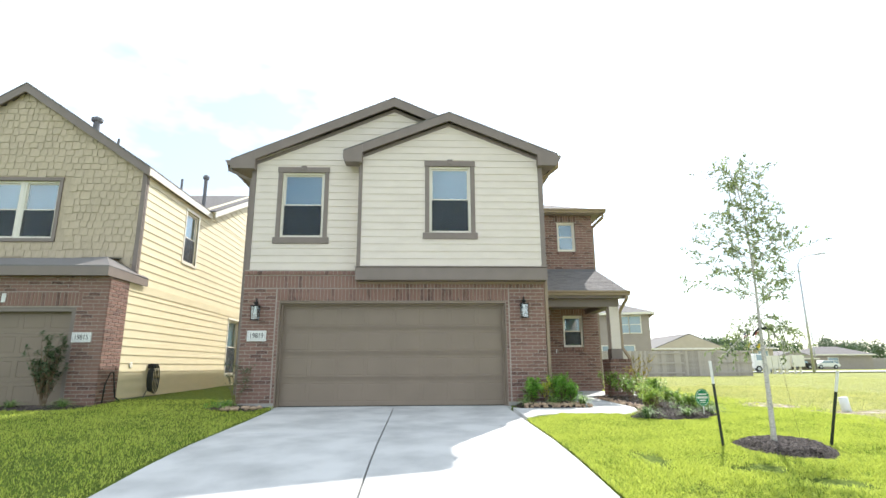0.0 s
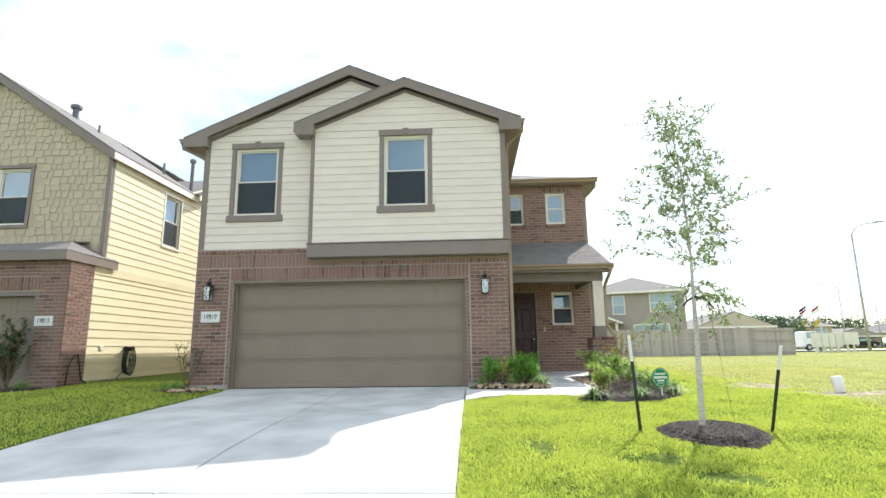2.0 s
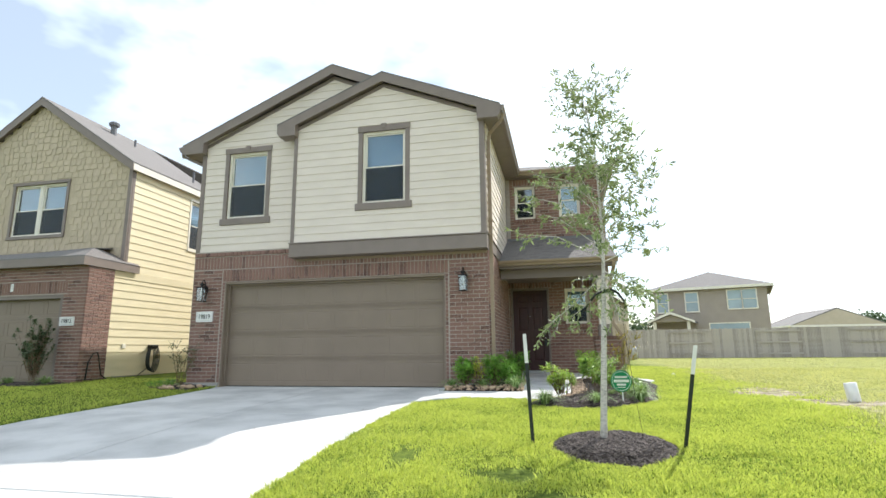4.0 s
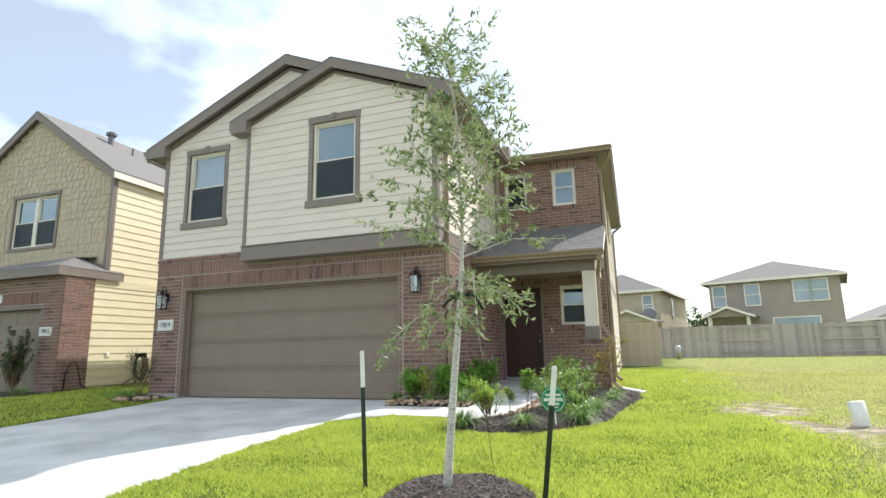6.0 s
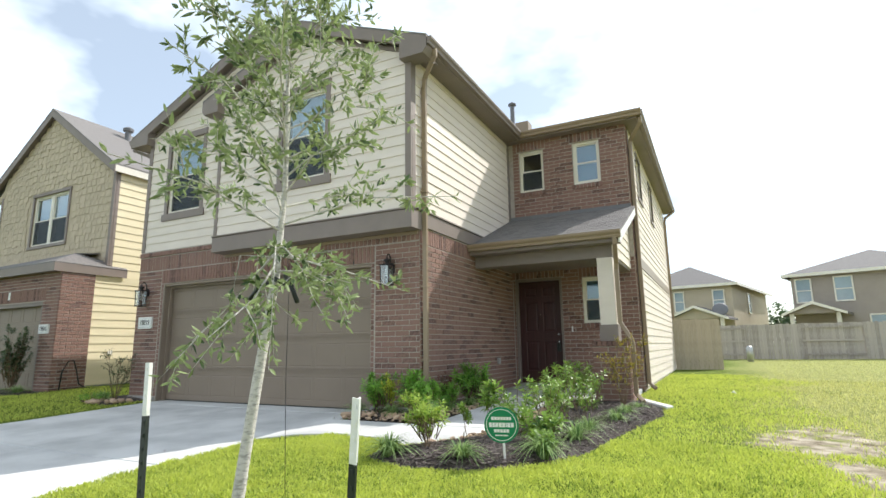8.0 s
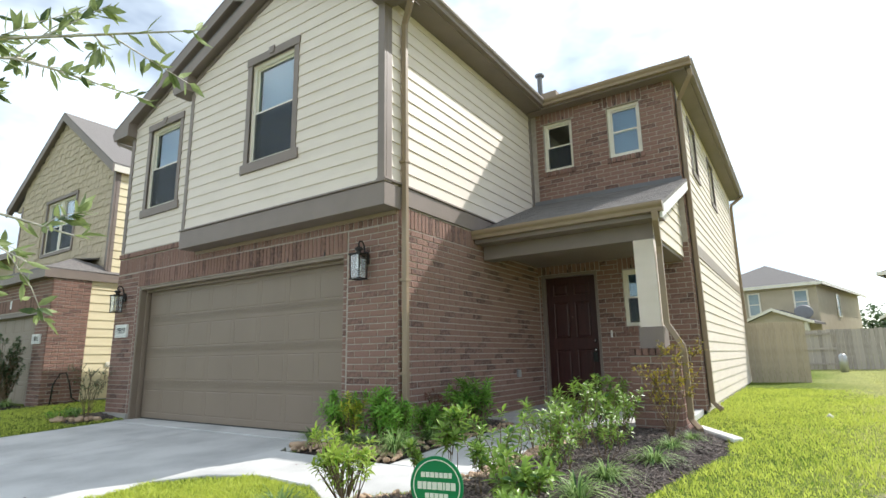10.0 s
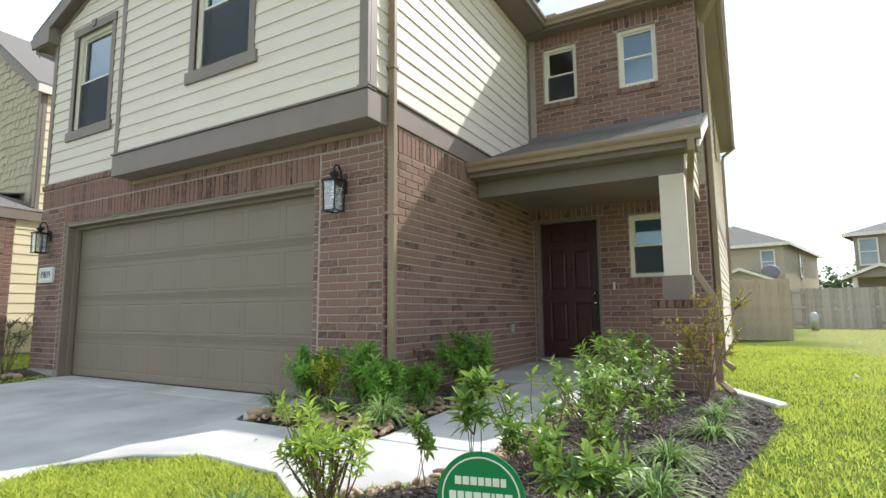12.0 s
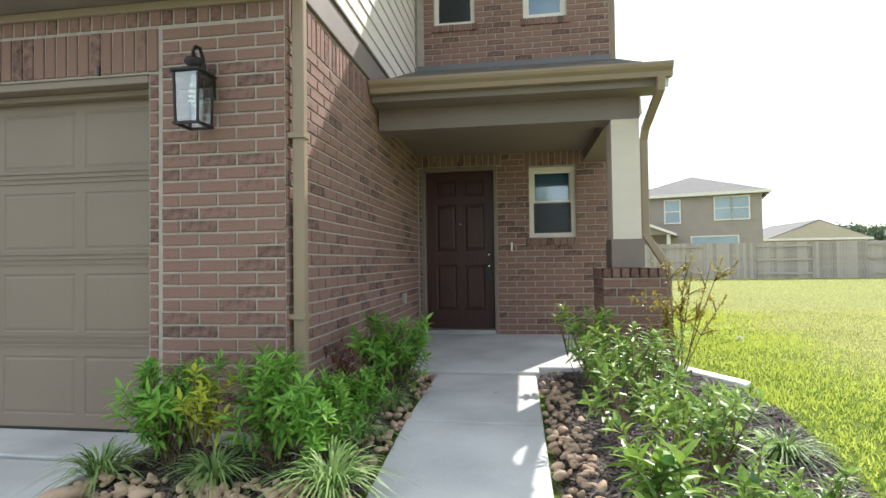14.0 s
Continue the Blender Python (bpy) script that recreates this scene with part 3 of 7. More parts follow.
items = brick_courses(front, XL, G0 - 0.085, 0.12, 2.625, rnd=rb) + brick_courses(front, G1 + 0.085, XR, 0.12, 2.625, rnd=rb)
# stacked half bricks beside the opening, with a control joint
items += brick_courses(front, G0 - 0.066, G0, 0.12, 2.345, rnd=rb) + brick_courses(front, G1, G1 + 0.066, 0.12, 2.345, rnd=rb)
items += soldier_row(front, G0 - 0.066, G1 + 0.066, 2.35, 2.63, rnd=rb, out=0.012)
place_pieces("brick", items, w_front, M_BRICK_JOINED)
w_band = part("brick_band", bmesh.new(), M_MORTAR, house)
items = soldier_row(front, XL, BELLY_X + 0.05, 2.64, 2.93, rnd=rb) + soldier_row(front, XL - 0.01, BELLY_X + 0.05, 2.94, 3.035, pitch=0.1, rnd=rb, out=0.03)
items += soldier_row(front, BELLY_X + 0.05, XR, 2.64, 2.79, rnd=rb)
place_pieces("brick", items, w_band, M_BRICK_JOINED)
bm = bmesh.new()
front.block(bm, BELLY_X + 0.02, XR - 0.02, 2.735, 2.788, 0.0, 0.032)
part("frieze_board", bevelled(bm, 0.004), M_GUTTER, house, "tan board between the brick and the bay")
for a, b in ((XL - 0.02, G0 - 0.02), (G1 + 0.02, XR + 0.02)):
    bm = bmesh.new()
    front.block(bm, a, b, -0.2, 0.11, -0.3, 0.03)
    part("foundation", bm, M_CONCRETE_DARK, house)

# side wall beside the path
w_side = wall_block("brick_wall", side, YF + 0.02, YW, -0.1, 2.86, [], 0.28, M_MORTAR, house, "brown brick side wall with pale mortar")
items = brick_courses(side, YF, YW, 0.06, 2.58, rnd=rb) + soldier_row(side, YF, YW, 2.585, 2.845, rnd=rb)
place_pieces("brick", items, w_side, M_BRICK_JOINED)

# wing front: brick with door and three windows
DOOR = (2.765, 3.80, 0.0, 2.44)
PW, W1, W2 = (4.235, 4.85, 1.45, 2.40), (2.97, 3.535, 4.43, 5.40), (4.20, 4.775, 4.44, 5.40)
w_wing = wall_block("brick_wall", wing, XR, XW, -0.1, 5.7, [DOOR, PW, W1, W2], 0.28, M_MORTAR, house, "brown brick entry wall with pale mortar")
up = lambda h, s=0.11: (h[0] - 0.0, h[1] + 0.0, h[2] - s, h[3])
lintels = [(XR, DOOR[1] + 0.06, 2.44, 2.68), (PW[0] - 0.06, PW[1] + 0.06, 2.40, 2.66), (W1[0] - 0.05, W1[1] + 0.05, 5.40, 5.66), (W2[0] - 0.05, W2[1] + 0.05, 5.40, 5.66)]
items = brick_courses(wing, XR + 0.02, XW, 0.12, 2.76, [DOOR, up(PW), *lintels[:2]], rnd=rb)
items += soldier_row(wing, DOOR[0] - 0.07, DOOR[1] + 0.06, 2.445, 2.68, rnd=rb) + soldier_row(wing, PW[0] - 0.06, PW[1] + 0.06, 2.41, 2.66, rnd=rb)
items += soldier_row(wing, PW[0] - 0.05, PW[1] + 0.05, 1.34, 1.445, pitch=0.085, rnd=rb, out=0.03)
place_pieces("brick", items, w_wing, M_BRICK_JOINED)
w_wing2 = part("brick_upper", bmesh.new(), M_MORTAR, house)
items = brick_courses(wing, XR + 0.12, XW, 3.86, 5.70, [up(W1), up(W2), *lintels[2:]], rnd=rb)
for h in (W1, W2):
    items += soldier_row(wing, h[0] - 0.05, h[1] + 0.05, 5.405, 5.66, rnd=rb) + soldier_row(wing, h[0] - 0.04, h[1] + 0.04, h[2] - 0.11, h[2] - 0.005, pitch=0.085, rnd=rb, out=0.03)
place_pieces("brick", items, w_wing2, M_BRICK_JOINED)

# upper front in lap siding
WL, WR = (-3.44, -2.445, 3.835, 5.43), (0.045, 1.012, 3.885, 5.505)
PEAK, SLOPE, RIDGE_X = 7.355, 0.432, -0.81
BPEAK, BRIDGE_X, BSLOPE = 6.84, 0.51, 0.405
roof_l = lambda z: RIDGE_X - (PEAK - 0.30 - z) / SLOPE
roof_r = lambda z: RIDGE_X + (PEAK - 0.30 - z) / SLOPE
core = wall_block("wall_core", upper, XL, BELLY_X + 0.02, 3.06, 5.75, [WL], 0.2, M_SIDING, house)
bm = bmesh.new()
prism(bm, [upper.at(XL, 5.75, 0), upper.at(XR, 5.75, 0), upper.at(XR, PEAK - 0.30 - SLOPE * (XR - RIDGE_X), 0), upper.at(RIDGE_X, PEAK - 0.30, 0)], (0, 0.2, 0))
part("gable_core", bm, M_SIDING, house)
sid_up = part("siding_wall", bmesh.new(), M_SIDING, house, "cream lap siding of the upper front")
siding(upper, XL + 0.09, BELLY_X + 0.0, 3.065, 5.75, [WL], sid_up, M_SIDING)
siding(upper, XL, XR, 5.755, PEAK - 0.3, [], sid_up, M_SIDING, gable=(roof_l, roof_r))
window_unit(upper, *WL, house)
trim_frame(upper, *WL, house)
for u in (XL, ):
    bm = bmesh.new()
    upper.block(bm, u - 0.02, u + 0.085, 3.06, 5.72, -0.1, 0.03)
    part("corner_board", bevelled(bm, 0.004), M_TRIM, house)

# bay over the garage, with its own gable
brl = lambda z: BRIDGE_X - (BPEAK - 0.28 - z) / BSLOPE
brr = lambda z: BRIDGE_X + (BPEAK - 0.28 - z) / BSLOPE
wall_block("wall_core", belly, BELLY_X, XR, 3.1, 5.62, [WR], 0.2, M_SIDING, house)
bm = bmesh.new()
prism(bm, [belly.at(brl(5.62), 5.62), belly.at(brr(5.62), 5.62), belly.at(BRIDGE_X, BPEAK - 0.28)], (0, 0.2, 0))
part("gable_core", bm, M_SIDING, house)
bm = bmesh.new()
box(bm, BELLY_X, BELLY_X + 0.2, BELLY_Y + 0.2, YF + 0.1, BELLY_Z + 0.02, 5.7)
part("bay_cheek", bm, M_SIDING, house)
sid_b = part("siding_wall", bmesh.new(), M_SIDING, house, "cream lap siding of the bay over the garage")
siding(belly, BELLY_X + 0.085, XR - 0.085, 3.11, 5.65, [WR], sid_b, M_SIDING)
siding(belly, BELLY_X, XR, 5.655, BPEAK - 0.28, [], sid_b, M_SIDING, gable=(brl, brr))
window_unit(belly, *WR, house)
trim_frame(belly, *WR, house)
for a, b, nm in ((BELLY_X, BELLY_X + 0.085, "corner_board"), (XR - 0.085, XR + 0.022, "corner_board")):
    bm = bmesh.new()
    belly.block(bm, a, b, 3.10, 5.66, -0.02, 0.028)
    part(nm, bevelled(bm, 0.004), M_TRIM, house)
bm = bmesh.new()
box(bm, XR - 0.02, XR + 0.024, BELLY_Y + 0.02, BELLY_Y + 0.12, 3.12, 5.6)
part("corner_board", bevelled(bm, 0.004), M_TRIM, house)
bm = bmesh.new()
belly.block(bm, BELLY_X - 0.02, XR + 0.03, BELLY_Z, 3.075, -0.3, 0.03)
part("belly_band", bevelled(bm, 0.005), M_TRIM, house, "wide taupe band board under the bay")
bm = bmesh.new()
belly.block(bm, BELLY_X - 0.03, XR + 0.04, 3.08, 3.105, -0.1, 0.05)
part("drip_cap", bevelled(bm, 0.004), M_TRIM, house)
bm = bmesh.new()
side.block(bm, BELLY_Y + 0.28, YW, 2.86, 3.10, -0.1, 0.03)
part("belly_band", bevelled(bm, 0.005), M_TRIM, house)
bm = bmesh.new()
side.block(bm, BELLY_Y - 0.04, YW, 3.104, 3.13, -0.1, 0.05)
part("drip_cap", bevelled(bm, 0.004), M_TRIM, house)

# side wall above, siding
bm = bmesh.new()
side.block(bm, BELLY_Y + 0.2, YW + 0.2, 2.86, 5.66, 0, -0.2)
part("wall_core", bm, M_SIDING, house)
sid_s = part("siding_wall", bmesh.new(), M_SIDING, house, "cream lap siding of the sunlit side wall")
siding(side, BELLY_Y + 0.125, YW - 0.11, 3.135, 5.64, [], sid_s, M_SIDING)
bm = bmesh.new()
side.block(bm, YW - 0.11, YW - 0.002, 3.13, 5.6, 0, 0.026)
part("corner_board", bevelled(bm, 0.004), M_TRIM, house)

# wing side, siding in two storeys with a band, two upper windows
WS1, WS2 = (17.6, 18.3, 4.35, 5.35), (20.2, 20.9, 4.35, 5.35)
wall_block("wall_core", wing_side, YW + 0.28, YB, 0.1, 5.7, [WS1, WS2], 0.2, M_SIDING, house)
bm = bmesh.new()
wing_side.block(bm, YW + 0.0, YB, -0.2, 0.16, -0.2, -0.01)
part("foundation", bm, M_CONCRETE_DARK, house)
sid_w = part("siding_wall", bmesh.new(), M_SIDING, house, "cream lap siding of the wing's side")
siding(wing_side, YW + 0.32, YB, 0.17, 2.62, [], sid_w, M_SIDING)
siding(wing_side, YW + 0.32, YB, 2.84, 5.62, [WS1, WS2], sid_w, M_SIDING)
bm = bmesh.new()
wing_side.block(bm, YW + 0.3, YB + 0.02, 2.62, 2.84, -0.05, 0.03)
part("belly_band", bm, M_GUTTER, house)
for h in (WS1, WS2):
    window_unit(wing_side, *h, house, blind=True)
    trim_frame(wing_side, *h, house, key=False, side=0.08, head=0.09, sill=0.09, ear=0.0)
bm = bmesh.new()
wing_side.block(bm, YW + 0.2, YW + 0.31, 0.16, 5.62, -0.02, 0.025)
part("corner_board", bm, M_TRIM, house)
# return of the brick round the wing's corner
w_ret = part("brick_return", bmesh.new(), M_MORTAR, house)
place_pieces("brick", brick_courses(wing_side, YW, YW + 0.26, 0.12, 5.6, rnd=rb), w_ret, M_BRICK_JOINED)
bm = bmesh.new()
box(bm, XW - 0.2, XW + 0.0, YW + 0.26, YW + 0.285, -0.1, 5.7)
part("wall_core", bm, M_MORTAR, house)
# plain walls that close the house
bm = bmesh.new()
box(bm, XL, XL + 0.2, YF + 0.33, YB, -0.1, 5.7)
box(bm, XL, XW - 0.2, YB - 0.2, YB, -0.1, 5.7)
part("wall_core", bm, M_SIDING, house)
bm = bmesh.new()
box(bm, XL + 0.22, XR - 0.22, YF + 0.35, YB - 0.2, 2.80, 3.0)
box(bm, XR - 0.2, XW - 0.22, YW + 0.3, YB - 0.2, 2.80, 3.0)
box(bm, XL + 0.22, XR - 0.2, 14.4, 14.5, 3.0, 5.7)
box(bm, XR, XW - 0.22, 19.2, 19.3, 3.0, 5.7)
box(bm, XR, XW - 0.22, 18.6, 18.7, -0.1, 2.8)
part("inner_wall", bm, M_ROOM, house)
bm = bmesh.new()
box(bm, XL + 0.21, XR - 0.21, YF + 0.25, YB - 0.21, 5.55, 5.60)
box(bm, XR - 0.2, XW - 0.21, YW + 0.29, YB - 0.21, 5.58, 5.63)
part("room_ceiling", bm, M_ROOM, house)

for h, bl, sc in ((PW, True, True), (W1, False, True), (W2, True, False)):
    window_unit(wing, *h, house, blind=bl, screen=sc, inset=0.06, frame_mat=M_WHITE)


# ---- roofs ----
def roof_slab(parent, pts, thick, mat, name="roof", label=""):
    """A sloped slab: outline of the upper face, drawn down."""
    bm = bmesh.new()
    prism(bm, pts, (0, 0, -thick))
    return part(name, bm, mat, parent, label)


ROOF_F = 11.84
EL, ER = -4.64, 3.06
zl, zr = PEAK - SLOPE * (RIDGE_X - EL), PEAK - SLOPE * (ER - RIDGE_X)
roof_slab(house, [(EL, ROOF_F, zl), (RIDGE_X, ROOF_F, PEAK), (RIDGE_X, YB + 0.3, PEAK), (EL, YB + 0.3, zl)], 0.03, M_SHINGLE, label="grey-brown asphalt shingle roof")
roof_slab(house, [(RIDGE_X, ROOF_F, PEAK), (ER, ROOF_F, zr), (ER, YB + 0.3, zr), (RIDGE_X, YB + 0.3, PEAK)], 0.03, M_SHINGLE)
BR_F = 11.55
bl_x, br_x = -1.965, 3.09
bzl, bzr = BPEAK - BSLOPE * (BRIDGE_X - bl_x), BPEAK - BSLOPE * (br_x - BRIDGE_X)
roof_slab(house, [(bl_x, BR_F, bzl), (BRIDGE_X, BR_F, BPEAK), (BRIDGE_X, 13.6, BPEAK), (bl_x, 13.6, bzl)], 0.03, M_SHINGLE)
roof_slab(house, [(BRIDGE_X, BR_F, BPEAK), (br_x, BR_F, bzr), (br_x, 15.9, bzr), (BRIDGE_X, 15.9, BPEAK)], 0.03, M_SHINGLE)
# wing roof: hip
WE = (5.61, 15.95, 5.765)
zt = WE[2] + 1.05
roof_slab(house, [(ER - 0.05, WE[1], WE[2]), (WE[0], WE[1], WE[2]), (WE[0] - 2.6, WE[1] + 2.6, zt), (ER - 0.05, WE[1] + 2.6, zt)], 0.03, M_SHINGLE)
roof_slab(house, [(WE[0], WE[1], WE[2]), (WE[0], YB + 0.35, WE[2]), (WE[0] - 2.6, YB + 0.35 - 2.6, zt), (WE[0] - 2.6, WE[1] + 2.6, zt)], 0.03, M_SHINGLE)


def rake_board(pts, drop, y, thick, parent, name="rake_board", mat=None):
    bm = bmesh.new()
    for (x0, z0), (x1, z1) in zip(pts, pts[1:]):
        prism(bm, [(x0, y, z0), (x1, y, z1), (x1, y, z1 - drop), (x0, y, z0 - drop)], (0, thick, 0))
    return part(name, bm, mat or M_TRIM, parent)


rake_board([(EL, zl - 0.032), (RIDGE_X, PEAK - 0.032), (ER, zr - 0.032)], 0.21, ROOF_F + 0.004, 0.03, house)
rake_board([(bl_x, bzl - 0.032), (BRIDGE_X, BPEAK - 0.032), (br_x, bzr - 0.032)], 0.20, BR_F + 0.004, 0.03, house)
# frieze boards against the gable walls
rake_board([(XL, PEAK - 0.24 - SLOPE * (RIDGE_X - XL)), (RIDGE_X, PEAK - 0.24), (XR, PEAK - 0.24 - SLOPE * (XR - RIDGE_X))], 0.085, upper.o.y - 0.03, 0.03, house, "frieze_board")
rake_board([(BELLY_X, BPEAK - 0.23 - BSLOPE * (BRIDGE_X - BELLY_X)), (BRIDGE_X, BPEAK - 0.23), (XR, BPEAK - 0.23 - BSLOPE * (XR - BRIDGE_X))], 0.08, BELLY_Y - 0.03, 0.03, house, "frieze_board")


def soffit_strip(pts, parent, thick=0.02):
    bm = bmesh.new()
    prism(bm, pts, (0, 0, -thick))
    return part("soffit", bm, M_TRIM, parent)


s_off = 0.16
soffit_strip([(EL + 0.02, ROOF_F + 0.034, zl - s_off), (RIDGE_X, ROOF_F + 0.034, PEAK - s_off), (RIDGE_X, YF + 0.03, PEAK - s_off), (EL + 0.02, YF + 0.03, zl - s_off)], house)
soffit_strip([(RIDGE_X, ROOF_F + 0.034, PEAK - s_off), (ER - 0.02, ROOF_F + 0.034, zr - s_off), (ER - 0.02, YF + 0.03, zr - s_off), (RIDGE_X, YF + 0.03, PEAK - s_off)], house)
soffit_strip([(bl_x + 0.02, BR_F + 0.034, bzl - s_off), (BRIDGE_X, BR_F + 0.034, BPEAK - s_off), (BRIDGE_X, YF + 0.02, BPEAK - s_off), (bl_x + 0.02, YF + 0.02, bzl - s_off)], house)
soffit_strip([(BRIDGE_X, BR_F + 0.034, BPEAK - s_off), (br_x - 0.02, BR_F + 0.034, bzr - s_off), (br_x - 0.02, BELLY_Y, bzr - s_off), (BRIDGE_X, BELLY_Y, BPEAK - s_off)], house)
# boxed eaves
for a in ((XR, ER - 0.03, BR_F + 0.05, 15.95, 5.64), (XR, WE[0] - 0.03, WE[1] + 0.03, YW + 0.05, 5.63), (XW, WE[0] - 0.03, YW + 0.05, YB + 0.3, 5.63), (EL + 0.03, XL, ROOF_F + 0.05, YB + 0.3, 5.52)):
    bm = bmesh.new()
    box(bm, a[0], a[1], a[2], a[3], a[4] - 0.02, a[4])
    part("soffit", bm, M_TRIM, house)
for a in ((ER - 0.035, ER - 0.005, BR_F + 0.05, 15.95, 5.61, 5.75), (ER, WE[0] - 0.005, WE[1], WE[1] + 0.03, 5.60, 5.755), (WE[0] - 0.035, WE[0] - 0.005, WE[1] + 0.03, YB + 0.3, 5.60, 5.755), (EL + 0.005, EL + 0.035, ROOF_F + 0.04, YB + 0.3, 5.48, 5.62)):
    bm = bmesh.new()
    box(bm, *a)
    part("fascia", bm, M_TRIM, house)
# gable returns: boxed ends of the eaves
for x0, x1, y0, y1, z0, z1 in ((EL, XL + 0.08, ROOF_F, ROOF_F + 0.3, zl - 0.24, zl - 0.06), (bl_x, BELLY_X + 0.08, BR_F, BR_F + 0.3, bzl - 0.30, bzl - 0.05), (XR - 0.1, br_x, BR_F, BR_F + 0.3, bzr - 0.30, bzr - 0.05)):
    bm = bmesh.new()
    inner, outer = (x1, x0) if x0 < -1 else (x0, x1)
    zi = 0.41 * abs(inner - outer)
    prism(bm, [(outer, y0, z1), (outer, y0, z0 + 0.10), (outer + (inner - outer) * 0.12, y0, z0), (inner, y0, z0), (inner, y0, z1 + zi)], (0, y1 - y0, 0))
    part("eave_return", bevelled(bm, 0.004), M_TRIM, house)


def gutter(a, b, out, parent, mat=None, drop=0.12, wide=0.12):
    """K-style gutter: stepped outline drawn along the eave."""
    a, b, out = Vector(a), Vector(b), Vector(out)
    prof = [(0, 0), (wide, 0), (wide, -0.02), (wide * 0.93, -0.045), (wide * 0.7, -0.075), (wide * 0.62, -drop), (0, -drop)]
    bm = bmesh.new()
    prism(bm, [a + out * u + Vector((0, 0, z)) for u, z in prof], b - a)
    return part("gutter", bm, mat or M_GUTTER, parent)


gutter((ER - 0.01, BR_F + 0.02, 5.755), (ER - 0.01, 15.9, 5.755), (1, 0, 0), house, M_TRIM)
gutter((ER + 0.05, WE[1], WE[2] - 0.01), (WE[0] + 0.1, WE[1], WE[2] - 0.01), (0, -1, 0), house, M_GUTTER)
gutter((WE[0], WE[1] - 0.02, WE[2] - 0.01), (WE[0], YB + 0.3, WE[2] - 0.01), (1, 0, 0), house, M_TRIM)
gutter((EL, ROOF_F + 0.02, 5.67), (EL, YB + 0.3, 5.67), (-1, 0, 0), house, M_TRIM)

# porch roof: shed with courses of shingles
PR_Y0, PR_Y1, PZ0, PZ1, PX0, PX1 = 13.82, 16.2, 2.83, 3.80, 2.72, 5.41
porch_roof = roof_slab(house, [(PX0, PR_Y0, PZ0), (PX1, PR_Y0, PZ0), (PX1, PR_Y1, PZ1), (PX0, PR_Y1, PZ1)], 0.04, M_SHINGLE, "porch_roof", "grey-brown asphalt shingle porch roof")
SH = {}
items = []
ang = math.atan2(PZ1 - PZ0, PR_Y1 - PR_Y0)
run = math.hypot(PZ1 - PZ0, PR_Y1 - PR_Y0)
rs = random.Random(8)
for r in range(18):
    x = PX0 - 0.005
    off = rs.uniform(0, 0.2)
    while x < PX1 - 0.02:
        wdt = min(0.2 if x > PX0 else 0.2 - off + 0.03, PX1 - x)
        key = round(wdt, 2)
        if key not in SH:
            bm = bmesh.new()
            box(bm, 0.002, wdt - 0.002, 0, 0.17, 0.0, 0.007)
            SH[key] = to_mesh("shingle", bm, M_SHINGLE)
        d = r * run / 18
        m = Matrix.Translation((x, PR_Y0 + d * math.cos(ang), PZ0 + d * math.sin(ang) + 0.002)) @ Matrix.Rotation(ang - 0.035 + rs.uniform(-0.004, 0.006), 4, "X")
        if wdt > 0.02:
            items.append((SH[key], m))
        x += wdt
place_pieces("shingle", items, porch_roof, M_SHINGLE_JOINED)
bm = bmesh.new()
wing.block(bm, XR + 0.02, XW + 0.01, 3.72, 3.87, 0.0, 0.012)
part("flashing", bm, M_FLASH, house, "grey metal flashing over the porch roof")
gutter((PX0, PR_Y0 + 0.02, PZ0 + 0.01), (PX1 + 0.02, PR_Y0 + 0.02, PZ0 + 0.01), (0, -1, 0), house)
bm = bmesh.new()
box(bm, PX0, PX1 - 0.02, PR_Y0 + 0.02, PR_Y0 + 0.05, 2.66, PZ0 - 0.03)
part("fascia", bm, M_TRIM, house)
bm = bmesh.new()
box(bm, PX0, PX1 - 0.03, PR_Y0 + 0.05, 14.12, 2.66, 2.68)
part("soffit", bm, M_TRIM, house)
bm = bmesh.new()
box(bm, PX0, 5.22, 14.10, 14.37, 2.45, 2.74)
box(bm, 4.95, 5.22, 14.37, YW, 2.45, 2.74)
part("porch_beam", bevelled(bm, 0.006), M_TRIM, house, "taupe boxed beam that carries the porch roof")
bm = bmesh.new()
box(bm, PX0, 4.98, 14.37, YW, 2.60, 2.63)
part("porch_ceiling", bm, M_TRIM, house)
bm = bmesh.new()
prism(bm, [(PX1 - 0.03, PR_Y0, PZ0 - 0.04), (PX1 - 0.03, PR_Y1, PZ1 - 0.04), (PX1 - 0.03, PR_Y1, PZ1 - 0.19), (PX1 - 0.03, PR_Y0, PZ0 - 0.19)], (0.03, 0, 0))
part("rake_board", bm, M_PAINT_WHITE, house, "pale rake board of the porch roof")
porch_gable = Plane((5.225, 0, 0), (0, 1, 0), (1, 0, 0))
sid_g = part("siding_wall", bmesh.new(), M_SIDING, house)
rake = lambda z: PR_Y0 + (z - PZ0 + 0.1) / (PZ1 - PZ0) * (PR_Y1 - PR_Y0)
siding(porch_gable, 14.11, YW, 2.5, 3.62, [], sid_g, M_SIDING, gable=(lambda z: max(14.11, rake(z)), lambda z: YW))

# porch column on its brick pier
pier = Plane((0, 13.95, 0), (1, 0, 0), (0, -1, 0))
pier_w = Plane((4.84, 0, 0), (0, -1, 0), (-1, 0, 0))
pier_e = Plane((5.38, 0, 0), (0, 1, 0), (1, 0, 0))
bm = bmesh.new()
box(bm, 4.84, 5.38, 13.95, 14.55, -0.1, 0.97)
pier_core = part("pier", bm, M_MORTAR, house, "brown brick pier under the porch column")
